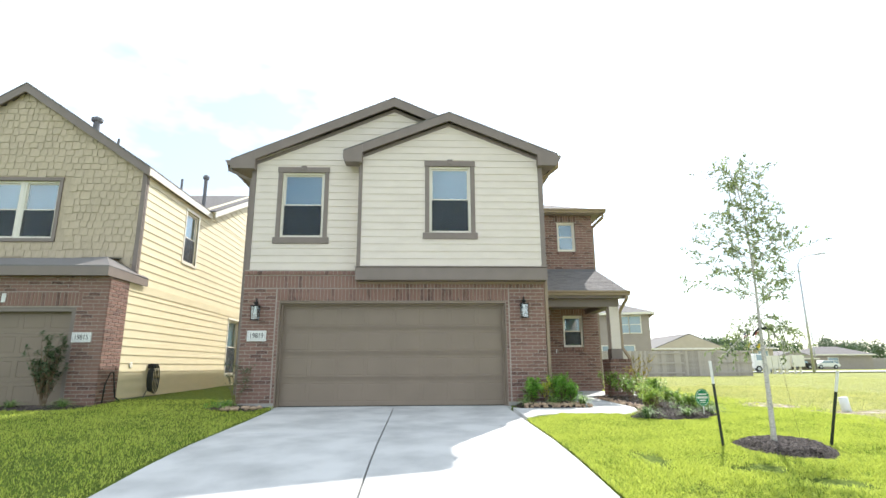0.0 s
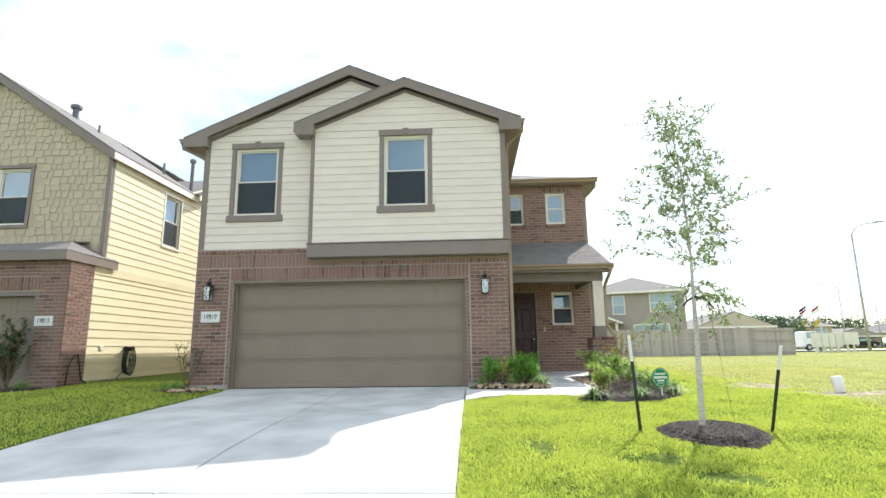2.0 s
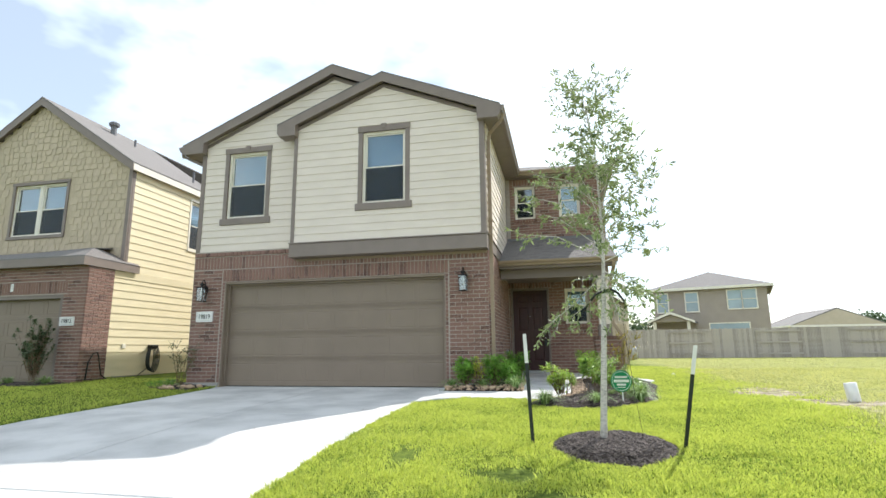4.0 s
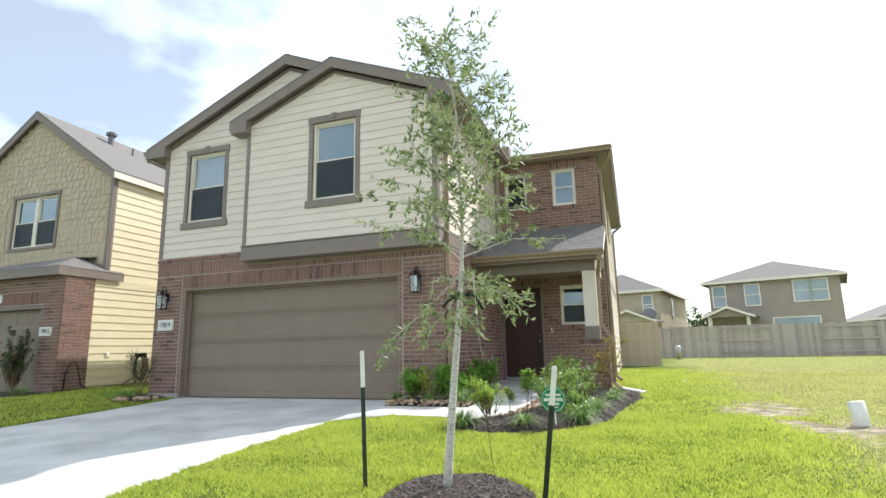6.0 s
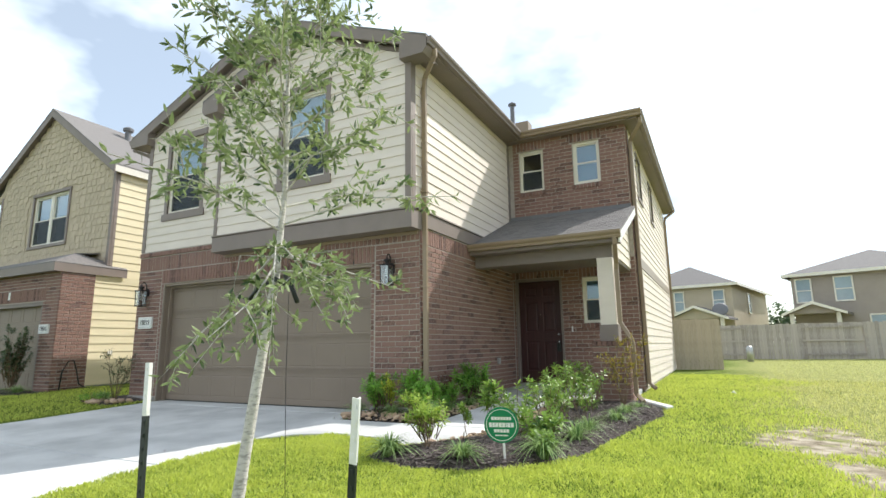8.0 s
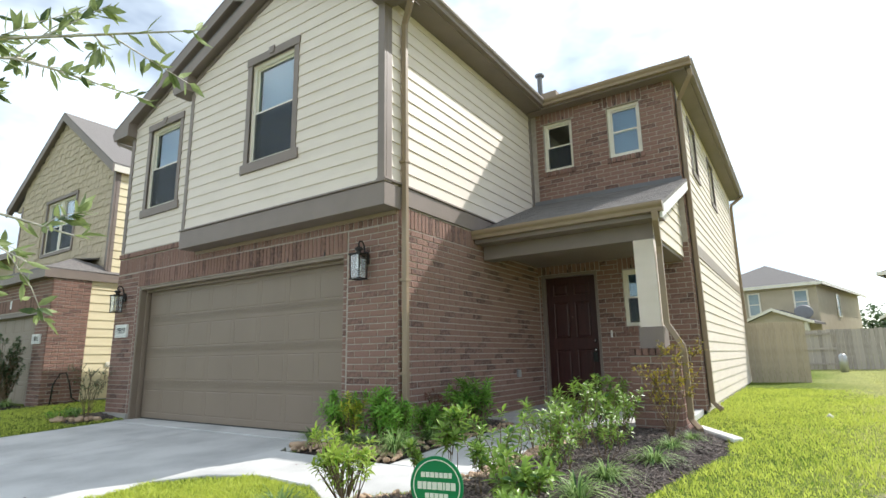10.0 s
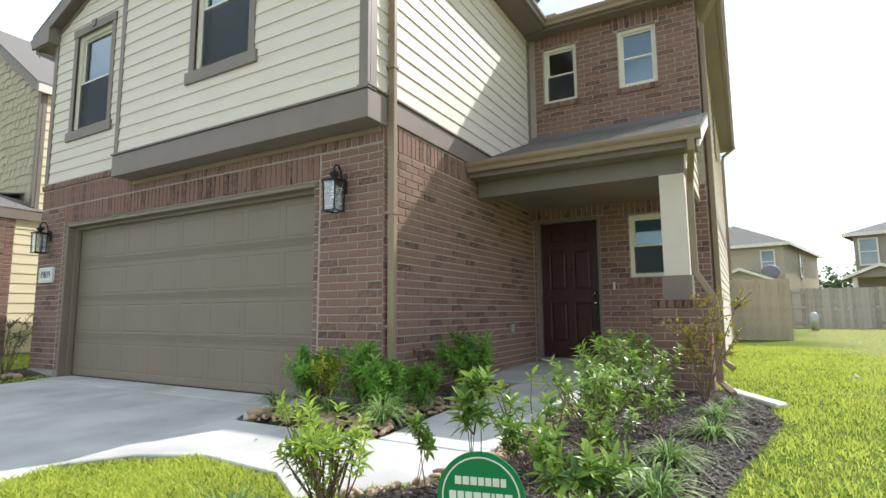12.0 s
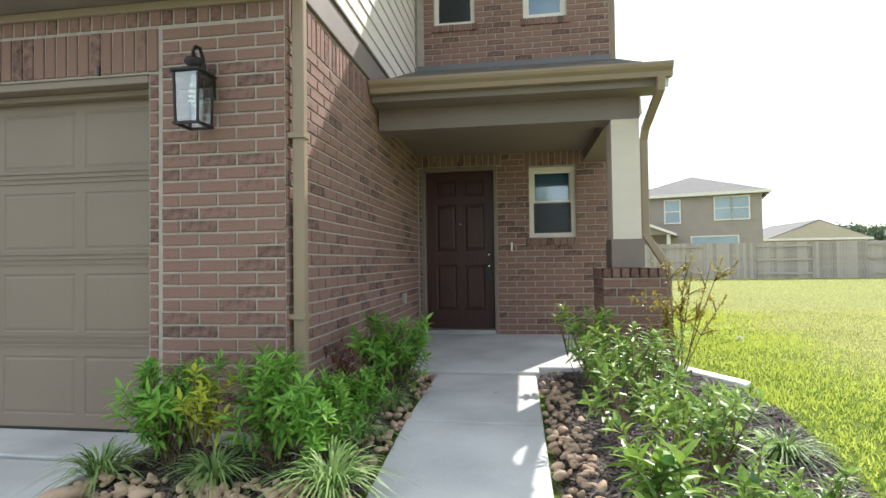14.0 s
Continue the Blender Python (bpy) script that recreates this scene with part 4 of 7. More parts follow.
items = brick_courses(pier, 4.83, 5.39, 0.06, 0.96, rnd=rb) + brick_courses(pier_w, -14.55, -13.95, 0.06, 0.96, rnd=rb) + brick_courses(pier_e, 13.95, 14.55, 0.06, 0.96, rnd=rb)
items += soldier_row(pier, 4.83, 5.39, 0.965, 1.062, pitch=0.085, rnd=rb, out=0.02) + soldier_row(pier_w, -14.55, -14.05, 0.965, 1.062, pitch=0.085, rnd=rb, out=0.015) + soldier_row(pier_e, 14.05, 14.55, 0.965, 1.062, pitch=0.085, rnd=rb, out=0.015)
place_pieces("brick", items, pier_core, M_BRICK_JOINED)
bm = bmesh.new()
box(bm, 4.85, 5.37, 13.97, 14.54, 0.97, 1.058)
part("pier_cap", bm, M_BRICK, house)
bm = bmesh.new()
box(bm, 4.96, 5.215, 14.105, 14.375, 1.31, 2.45)
part("column", bevelled(bm, 0.008), M_SIDING, house, "cream boxed porch column")
bm = bmesh.new()
box(bm, 4.94, 5.235, 14.085, 14.395, 1.06, 1.325)
part("column_base", bevelled(bm, 0.008), M_TRIM, house, "taupe base of the porch column")

# entry door
door = new("door")
door.parent = house
door.location = Vector((3.26, YW, 0.14)) - base_of(house)
bm = bmesh.new()
for a, b, c, d in split_rect(DOOR[0], DOOR[1], 0.1, DOOR[3], [(DOOR[0] + 0.045, DOOR[1] - 0.045, 0.0, DOOR[3] - 0.05)]):
    wing.block(bm, a, b, c, d, 0.012, -0.16)
part("door_frame", bevelled(bm, 0.004), M_TRIM, door, "taupe door frame")
dp = Plane((0, YW + 0.09, 0), (1, 0, 0), (0, -1, 0))
d0, d1 = DOOR[0] + 0.05, DOOR[1] - 0.05
lx, rx = (d0 + 0.13, (d0 + d1) / 2 - 0.055), ((d0 + d1) / 2 + 0.055, d1 - 0.13)
bm = bmesh.new()
embossed(bm, dp, d0, d1, 0.215, DOOR[3] - 0.055, [(*p, *q) for p in (lx, rx) for q in ((0.47, 1.09), (1.29, 1.93), (2.05, 2.26))], 0.045, groove=0.012, slope=0.026)
part("door_leaf", bm, M_DOOR, door, "dark mahogany six-panel door leaf")
bm = bmesh.new()
wing.block(bm, DOOR[0] + 0.04, DOOR[1] - 0.04, 0.15, 0.212, 0.05, -0.16)
part("threshold", bevelled(bm, 0.006), M_STEEL, door, "metal threshold")
for z, nm in ((1.23, "deadbolt"), (1.075, "door_knob")):
    bm = bmesh.new()
    c = dp.at(d1 - 0.075, z, 0)
    tube(bm, [c, c + Vector((0, -0.012, 0)), c + Vector((0, -0.02, 0)), c + Vector((0, -0.045, 0)), c + Vector((0, -0.055, 0))], [0.034, 0.034, 0.014, 0.026 if nm == "door_knob" else 0.02, 0.012], 14)
    part(nm, bm, M_CHROME, door, "satin nickel hardware", smooth=True)
bm = bmesh.new()
dp.block(bm, d1 - 0.115, d1 - 0.045, 0.87, 1.035, 0.03, 0.065)
tube(bm, [dp.at(d1 - 0.105, 1.02, 0.045), dp.at(d1 - 0.1, 1.10, 0.045), dp.at(d1 - 0.06, 1.10, 0.045), dp.at(d1 - 0.055, 1.02, 0.045)], 0.006, 6)
part("lock_box", bm, M_HOSE, door, "dark key lock box hanging from the knob")
bm = bmesh.new()
tube(bm, [dp.at((d0 + d1) / 2, 1.66, 0), dp.at((d0 + d1) / 2, 1.66, 0.006)], 0.009, 10)
part("peephole", bm, M_CHROME, door)
bm = bmesh.new()
wing.block(bm, 3.975, 4.005, 1.27, 1.39, 0.008, 0.03)
tagged(structure("doorbell", bevelled(bm, 0.004), M_PAINT_WHITE, "small white doorbell button on the brick beside the door", "doorbell", kind="fixture"), kind="fixture")

# weep holes under the soldier courses
for x in np.linspace(G0 + 0.35, G1 - 0.35, 7):
    bm = bmesh.new()
    front.block(bm, x - 0.007, x + 0.007, 2.352, 2.41, 0.0, 0.016)
    part("weep_hole", bm, M_HOSE, house)
for x, z in ((2.95, 2.45), (3.28, 2.45), (3.6, 2.45), (4.4, 2.415), (4.68, 2.415), (3.1, 5.41), (3.38, 5.41), (4.37, 5.41), (4.62, 5.41)):
    bm = bmesh.new()
    wing.block(bm, x - 0.007, x + 0.007, z, z + 0.06, 0.0, 0.014)
    part("weep_hole", bm, M_HOSE, house)

# garage door: jamb, four sections of eight fields
bm = bmesh.new()
for a, b, c, d in split_rect(G0, G1, 0.0, GZ, [(G0 + 0.022, G1 - 0.022, -0.1, GZ - 0.05)]):
    front.block(bm, a, b, c, d, -0.015, -0.28)
for a, b, c, d in split_rect(G0 + 0.022, G1 - 0.022, 0.0, GZ - 0.05, [(G0 + 0.062, G1 - 0.062, -0.1, GZ - 0.09)]):
    front.block(bm, a, b, c, d, -0.12, -0.19)
part("garage_frame", bevelled(bm, 0.004), M_GARAGE, house, "taupe garage door frame")
garage = new("garage_door")
garage.parent = house
garage.location = Vector((-0.75, YF + 0.20, 0.03)) - base_of(house)
tagged(garage, "closed taupe sectional garage door with raised fields")
gp = Plane((0, YF + 0.20, 0), (1, 0, 0), (0, -1, 0))
g0, g1, gb, gt = G0 + 0.04, G1 - 0.04, 0.045, GZ - 0.07
sh = (gt - gb) / 4
fw = (g1 - g0) / 8
for r in range(4):
    z0, z1 = gb + r * sh + 0.003, gb + (r + 1) * sh - 0.003
    fields = [(g0 + c * fw + 0.035, g0 + (c + 1) * fw - 0.035, z0 + 0.085, z1 - 0.07) for c in range(8)]
    bm = bmesh.new()
    embossed(bm, gp, g0, g1, z0, z1, fields, 0.04, groove=0.005, slope=0.016)
    part("panel", bm, M_GARAGE, garage)
    if r:
        for dz_ in (-0.022, 0.012, 0.045):
            bm = bmesh.new()
            gp.block(bm, g0, g1, z0 + 0.012 + dz_, z0 + 0.026 + dz_, -0.002, 0.010)
            part("rib", bm, M_GARAGE, garage)
bm = bmesh.new()
gp.block(bm, g0, g1, 0.03, 0.047, -0.04, 0.006)
part("weather_seal", bm, M_HOSE, garage, "black rubber weather seal")
bm = bmesh.new()
gp.block(bm, g0 - 0.3, g1 + 0.3, -0.1, GZ + 0.2, -0.25, -0.3)
part("backing", bm, M_ROOM, garage)


# ---- house: spouts, pipes ----
def downspout(pts, parent, mat=None, w=0.075, d=0.06):
    bm = bmesh.new()
    bar(bm, pts, w, d)
    return part("downspout", bevelled(bm, 0.006), mat or M_GUTTER, parent)


downspout([(3.11, 11.78, 5.65), (3.11, 11.80, 5.55), (2.80, 12.02, 5.33), (2.765, 12.06, 5.15), (2.765, 12.06, 0.38), (2.80, 11.98, 0.22)], house, M_GUTTER)
downspout([(EL - 0.06, 11.96, 5.56), (EL - 0.06, 11.97, 5.47), (XL - 0.06, 12.1, 5.25), (XL - 0.05, 12.12, 5.1), (XL - 0.05, 12.12, 0.3)], house, M_TRIM)
downspout([(5.66, 16.04, 5.63), (5.66, 16.06, 5.53), (5.41, 16.36, 5.28), (5.395, 16.38, 5.15), (5.395, 16.38, 0.25), (5.52, 16.3, 0.14)], house, M_GUTTER)
downspout([(5.72, YB + 0.1, 5.66), (5.41, YB - 0.2, 5.35), (5.39, YB - 0.2, 5.2), (5.39, YB - 0.2, 0.3)], house, M_GUTTER)
downspout([(5.33, 13.76, 2.72), (5.33, 13.78, 2.62), (5.275, 14.13, 2.36), (5.265, 14.17, 2.25), (5.265, 14.17, 1.36), (5.43, 14.13, 1.08), (5.44, 14.13, 0.98), (5.44, 14.13, 0.22), (5.56, 13.95, 0.12)], house, M_GUTTER, 0.07, 0.055)
for y, z in ((12.06, 3.4), (12.06, 1.9), (12.06, 0.8)):
    bm = bmesh.new()
    box(bm, 2.70, 2.81, y - 0.046, y + 0.046, z, z + 0.03)
    part("strap", bm, M_GUTTER, house)
bm = bmesh.new()
tube(bm, [(2.28, 17.9, 6.0), (2.28, 17.9, 7.42)], 0.06, 12)
tube(bm, [(2.28, 17.9, 7.42), (2.28, 17.9, 7.45), (2.28, 17.9, 7.49), (2.28, 17.9, 7.53)], [0.06, 0.11, 0.11, 0.05], 12)
part("vent_pipe", bm, M_FLASH, house, "grey metal roof vent pipe")
bm = bmesh.new()
box(bm, 2.62, 2.95, 17.1, 17.4, 6.1, 6.56)
part("roof_vent", bevelled(bm, 0.02), M_GUTTER, house)
bm = bmesh.new()
side.block(bm, 15.10, 15.2, 0.65, 0.77, 0.008, 0.05)
part("outlet_box", bevelled(bm, 0.008), M_STEEL, house, "grey weatherproof outlet box on the brick")
bm = bmesh.new()
bar(bm, [(5.48, 14.3, 0.11), (5.95, 13.72, 0.07)], 0.13, 0.05)
structure("downspout_extension", bevelled(bm, 0.012), M_PAINT_WHITE, "pale grey downspout extension lying on the grass", "drain spout", kind="fixture")


# ---- lanterns, house numbers ----
def lantern(at):
    """Box lantern hung on a scrolled arm; at: middle of the wall plate."""
    L = thing("wall_lantern", "black metal wall lantern with clear glass on the brick", "lantern", at, "lanterns by the garage")
    x, y, z = at
    cy = y - 0.145
    bm = bmesh.new()
    prism(bm, [(x - 0.055, y, z - 0.08), (x + 0.055, y, z - 0.08), (x + 0.055, y, z + 0.04), (x + 0.03, y, z + 0.08), (x - 0.03, y, z + 0.08), (x - 0.055, y, z + 0.04)], (0, -0.03, 0))
    part("wall_plate", bevelled(bm, 0.006), M_BLACK, L)
    bm = bmesh.new()
    arc = [(x, y - 0.03, z - 0.02), (x, y - 0.035, z + 0.08), (x, y - 0.05, z + 0.16), (x, y - 0.085, z + 0.205), (x, y - 0.125, z + 0.20), (x, cy - 0.005, z + 0.165), (x, cy, z + 0.145)]
    tube(bm, arc, 0.011, 8)
    part("arm", bm, M_BLACK, L, smooth=True)
    bm = bmesh.new()
    tube(bm, [(x, cy, z + 0.15), (x, cy, z + 0.125), (x, cy, z + 0.12), (x, cy, z + 0.095), (x, cy, z + 0.07), (x, cy, z + 0.06), (x, cy, z + 0.035)], [0.012, 0.014, 0.045, 0.055, 0.03, 0.028, 0.05], 14)
    part("finial", bm, M_BLACK, L, smooth=True)
    bm = bmesh.new()
    hw, tw = 0.076, 0.069
    top, bot = z + 0.02, z - 0.285
    prism(bm, [(x - 0.094, cy - 0.094, top), (x + 0.094, cy - 0.094, top), (x + 0.094, cy + 0.094, top), (x - 0.094, cy + 0.094, top)], (0, 0, 0.018))
    part("cap", bevelled(bm, 0.005), M_BLACK, L)
    for sx, sy in ((-1, -1), (1, -1), (1, 1), (-1, 1)):
        bm = bmesh.new()
        bar(bm, [(x + sx * hw, cy + sy * hw, top), (x + sx * tw, cy + sy * tw, bot)], 0.011, 0.011)
        part("post", bm, M_BLACK, L)
    bm = bmesh.new()
    for a, b, c, d in split_rect(x - tw - 0.012, x + tw + 0.012, cy - tw - 0.012, cy + tw + 0.012, [(x - tw + 0.006, x + tw - 0.006, cy - tw + 0.006, cy + tw - 0.006)]):
        box(bm, a, b, c, d, bot, bot + 0.014)
    part("base_ring", bm, M_BLACK, L)
    for sx, sy in ((0, -1), (0, 1), (-1, 0), (1, 0)):
        bm = bmesh.new()
        if sx:
            prism(bm, [(x + sx * hw, cy - hw, top), (x + sx * hw, cy + hw, top), (x + sx * tw, cy + tw, bot + 0.012), (x + sx * tw, cy - tw, bot + 0.012)], (0.002, 0, 0))
        else:
            prism(bm, [(x - hw, cy + sy * hw, top), (x + hw, cy + sy * hw, top), (x + tw, cy + sy * tw, bot + 0.012), (x - tw, cy + sy * tw, bot + 0.012)], (0, 0.002, 0))
        part("pane", bm, M_LAMP_GLASS, L).visible_shadow = False
    bm = bmesh.new()
    tube(bm, [(x, cy, top), (x, cy, top - 0.05), (x, cy, top - 0.055), (x, cy, top - 0.075)], [0.016, 0.016, 0.024, 0.024], 10)
    part("lamp_holder", bm, M_PAINT_WHITE, L)
    bm = bmesh.new()
    coil = [(x + 0.023 * math.cos(a), cy + 0.023 * math.sin(a), top - 0.08 - 0.0019 * i * 2.2) for i, a in enumerate(i * 0.9 for i in range(24))]
    tube(bm, coil, 0.0085, 6)
    part("bulb", bm, M_PAINT_WHITE, L, "white spiral bulb", smooth=True)
    return L


lantern((2.20, YF - 0.008, 2.235))
lantern((-3.81, YF - 0.008, 2.19))


def text_mesh(body, size):
    cu = bpy.data.curves.new("numerals", "FONT")
    cu.body, cu.size, cu.align_x, cu.align_y, cu.extrude = body, size, "CENTER", "CENTER", 0.002
    tmp = bpy.data.objects.new("numerals", cu)
    scene.collection.objects.link(tmp)
    me = bpy.data.meshes.new_from_object(tmp.evaluated_get(bpy.context.evaluated_depsgraph_get()))
    bpy.data.objects.remove(tmp)
    return me


def plaque(number, x0, x1, z0, z1, y):
    p = thing("address_plaque", "white house number plaque reading %s on the brick" % number, "house number", ((x0 + x1) / 2, y, z0), "house numbers")
    bm = bmesh.new()
    box(bm, x0, x1, y - 0.035, y, z0, z1)
    part("plate", bevelled(bm, 0.008), M_PAINT_WHITE, p)
    bm = bmesh.new()
    for a, b, c, d in split_rect(x0 + 0.025, x1 - 0.025, z0 + 0.025, z1 - 0.025, [(x0 + 0.03, x1 - 0.03, z0 + 0.03, z1 - 0.03)]):
        box(bm, a, b, y - 0.0375, y - 0.034, c, d)
    part("border", bm, M_STEEL, p)
    me = text_mesh(number, 0.155)
    me.materials.append(M_BLACK)
    ob = new("numerals", me)
    ob.parent = p
    ob.matrix_basis = Matrix.Translation(-base_of(p)) @ Matrix.Translation(((x0 + x1) / 2, y - 0.0375, (z0 + z1) / 2)) @ Matrix.Rotation(math.pi / 2, 4, "X") @ Matrix.Diagonal((0.8, 1, 1, 1))
    tagged(ob, "black numerals %s" % number)


plaque("19819", -3.99, -3.575, 1.45, 1.685, YF - 0.008)
plaque("19815", -7.77, -7.36, 1.44, 1.655, YF - 0.008)


# ---- neighbour house ----
NY, NU, NX = 12.0, 13.08, -7.18
nb = thing("house", "tan neighbour house with brick garage and shake-shingled gable", "house", (-10.3, 12.0, 0))
nfront = Plane((0, NY, 0), (1, 0, 0), (0, -1, 0))
nup = Plane((0, NU, 0), (1, 0, 0), (0, -1, 0))
nside = Plane((NX, 0, 0), (0, 1, 0), (1, 0, 0))
NG0, NG1, NGZ = -12.6, -7.78, 2.21
NP = -7.12
bm = bmesh.new()
for a, b, c, d in split_rect(-13.4, NP - 0.02, -0.1, 3.0, [(NG0, NG1, -0.2, NGZ)]):
    nfront.block(bm, a, b, c, d, 0, -0.3)
nwall = part("brick_wall", bm, M_MORTAR, nb, "brown brick garage front with flecks of pale brick")
bm = bmesh.new()
box(bm, NP - 0.3, NP, NY + 0.02, 12.78, -0.1, 3.0)
nret = part("brick_return", bm, M_MORTAR, nb)
rn = random.Random(21)
items = brick_courses(nfront, NG1, NP, 0.1, 2.95, [(NG1 - 1, NG1 + 0.1, 2.22, 2.56)], rnd=rn) + soldier_row(nfront, NG0 - 0.1, NG1 + 0.1, 2.23, 2.55, rnd=rn) + brick_courses(nfront, -13.4, NG1, 2.56, 2.95, rnd=rn) + brick_courses(nfront, -13.4, NG0, 0.1, 2.55, [(NG0 - 0.1, NG0 + 1, 2.22, 2.56)], rnd=rn)
place_pieces("brick", items, nwall, M_BRICK_JOINED, 200)
nps = Plane((NP, 0, 0), (0, 1, 0), (1, 0, 0))
place_pieces("brick", brick_courses(nps, NY, 12.78, 0.1, 2.95, rnd=rn), nret, M_BRICK_JOINED)
bm = bmesh.new()
for a, b, c, d in split_rect(NG0, NG1, 0, NGZ, [(NG0 + 0.1, NG1 - 0.1, -0.1, NGZ - 0.09)]):
    nfront.block(bm, a, b, c, d, -0.02, -0.26)
part("garage_frame", bm, M_TRIM, nb)
ngar = new("garage_door")
ngar.parent = nb
ngar.location = Vector((-10.2, NY + 0.17, 0.0)) - base_of(nb)
ngp = Plane((0, NY + 0.17, 0), (1, 0, 0), (0, -1, 0))
for r in range(4):
    z0, z1 = 0.07 + r * 0.53, 0.07 + (r + 1) * 0.53 - 0.005
    w8 = (NG1 - NG0 - 0.2) / 8
    bm = bmesh.new()
    embossed(bm, ngp, NG0 + 0.1, NG1 - 0.1, z0, z1, [(NG0 + 0.1 + c * w8 + 0.05, NG0 + 0.1 + (c + 1) * w8 - 0.05, z0 + 0.09, z1 - 0.08) for c in range(8)], 0.04, groove=0.008, slope=0.016)
    part("panel", bm, M_GARAGE, ngar)
# upper front: shakes
NW = (-11.12, -9.32, 4.04, 5.54)
NPK, NSL, NRX = 8.22, 0.675, -10.47
bm = bmesh.new()
for a, b, c, d in split_rect(-13.0, NX, 3.1, 5.7, [NW]):
    nup.block(bm, a, b, c, d, 0, -0.2)
prism(bm, [nup.at(-13.55, 5.7), nup.at(-7.1, 5.7), nup.at(NRX, NPK - 0.2)], (0, 0.2, 0))
bmesh.ops.remove_doubles(bm, verts=bm.verts[:], dist=0.001)
nshake = part("shake_wall", bm, M_NB_SHAKE, nb, "tan staggered shake shingles on the gable")
SK = {}
items = []
expo = 0.19
r = 0
z = 3.2
while z < NPK - 0.35:
    half = min((NPK - 0.3 - z) / NSL, 6)
    x = max(-13.0, NRX - half) - rn.uniform(0, 0.15)
    xe = min(NX - 0.09, NRX + half)
    while x < xe - 0.03:
        wd = min(rn.choice((0.14, 0.18, 0.22, 0.26)), xe - x)
        a0 = max(x, max(-13.0, NRX - half))
        wd2 = x + wd - a0
        if wd2 > 0.03 and not (NW[2] - 0.2 < z < NW[3] + 0.1 and NW[0] - 0.2 < x + wd and x < NW[1] + 0.16):
            k = round(wd2, 2)
            if k not in SK:
                bm = bmesh.new()
                prism(bm, [(0.006, 0, 0), (k - 0.006, 0, 0), (k - 0.006, 0.014, expo + 0.02), (0.006, 0.014, expo + 0.02)], (0, 0.008, 0))
                SK[k] = to_mesh("shake", bm, M_NB_SHAKE)
            items.append((SK[k], Matrix.Translation((a0, NU - 0.022, z + rn.choice((0, 0, -0.03, -0.045))))))
        x += wd
    z += expo
items.sort(key=lambda it: -it[1].translation.x)
place_pieces("shake", items, nshake, M_NB_SHAKE_JOINED, 290)
mid = (NW[0] + NW[1]) / 2
for u in ((NW[0], mid - 0.03), (mid + 0.03, NW[1])):
    window_unit(nup, u[0], u[1], NW[2], NW[3], nb, blind=True, screen=True)
bm = bmesh.new()
nup.block(bm, mid - 0.03, mid + 0.03, NW[2], NW[3], -0.12, -0.02)
part("mullion", bm, M_WHITE, nb)
trim_frame(nup, *NW, nb, key=False, side=0.09, head=0.09, sill=0.09, ear=0.0)
bm = bmesh.new()
nup.block(bm, NX - 0.09, NX + 0.02, 3.2, 5.78, -0.02, 0.03)
part("corner_board", bm, M_TRIM, nb)
bm = bmesh.new()
nside.block(bm, NU + 0.021, NU + 0.098, 2.93, 5.78, 0.003, 0.028)
part("corner_board", bm, M_TRIM, nb)
bm = bmesh.new()
nup.block(bm, -13.08, -12.98, 3.2, 5.8, -0.02, 0.03)
part("corner_board", bm, M_TRIM, nb)
# side wall in yellow lap siding
NS2, NS1 = (15.5, 16.35, 3.95, 5.5), (19.65, 20.75, 0.65, 2.6)
bm = bmesh.new()
for a, b, c, d in split_rect(12.78, 27.0, 0.1, 5.8, [NS2, NS1, (0, NU, 2.9, 9)]):
    nside.block(bm, a, b, c, d, 0, -0.2)
bmesh.ops.remove_doubles(bm, verts=bm.verts[:], dist=0.0002)
prism(bm, [nside.at(16.6, 5.8), nside.at(26.4, 5.8), nside.at(21.5, 7.95)], (-0.2, 0, 0))
part("wall_core", bm, M_NB_SIDING, nb)
nsid = part("siding_wall", bmesh.new(), M_NB_SIDING, nb, "pale yellow lap siding in the sun")
siding(nside, 12.8, 27.0, 0.2, 2.72, [NS1], nsid, M_NB_SIDING, 0.2)
siding(nside, NU + 0.1, 27.0, 2.92, 5.78, [NS2], nsid, M_NB_SIDING, 0.2)
siding(nside, 16.6, 26.4, 5.8, 7.8, [], nsid, M_NB_SIDING, 0.2, gable=(lambda z: 21.5 - (7.9 - z) / 0.44, lambda z: 21.5 + (7.9 - z) / 0.44))
bm = bmesh.new()
nside.block(bm, 12.8, 27.0, 2.72, 2.92, -0.05, 0.03)
part("belly_band", bm, M_NB_SIDING, nb)
bm = bmesh.new()
nside.block(bm, 12.8, 27.0, -0.2, 0.19, -0.2, 0.005)
part("foundation", bm, M_CONCRETE_DARK, nb)
for h in (NS2, NS1):
    window_unit(nside, *h, nb)
    trim_frame(nside, *h, nb, key=False, side=0.07, head=0.07, sill=0.07, ear=0.0, mat=M_WHITE)
bm = bmesh.new()
nfront.block(bm, -9.42, -9.33, 2.32, 2.52, 0.012, 0.02)
tagged(structure("paper_notice", bm, M_PAINT_WHITE, "small white notice stuck above the neighbour's garage", "notice", kind="thing"), kind="thing")
# roofs
NE = (NRX - 3.5, NRX + 3.42)
nzl, nzr = NPK - NSL * 3.5, NPK - NSL * 3.42
NRF = 12.92
roof_slab(nb, [(NE[0], NRF, nzl), (NRX, NRF, NPK), (NRX, 24, NPK), (NE[0], 24, nzl)], 0.04, M_SHINGLE, label="grey-brown asphalt shingle roof")
roof_slab(nb, [(NRX, NRF, NPK), (NE[1], NRF, nzr), (NE[1], 17.1, nzr), (NRX, 17.1, NPK)], 0.04, M_SHINGLE)
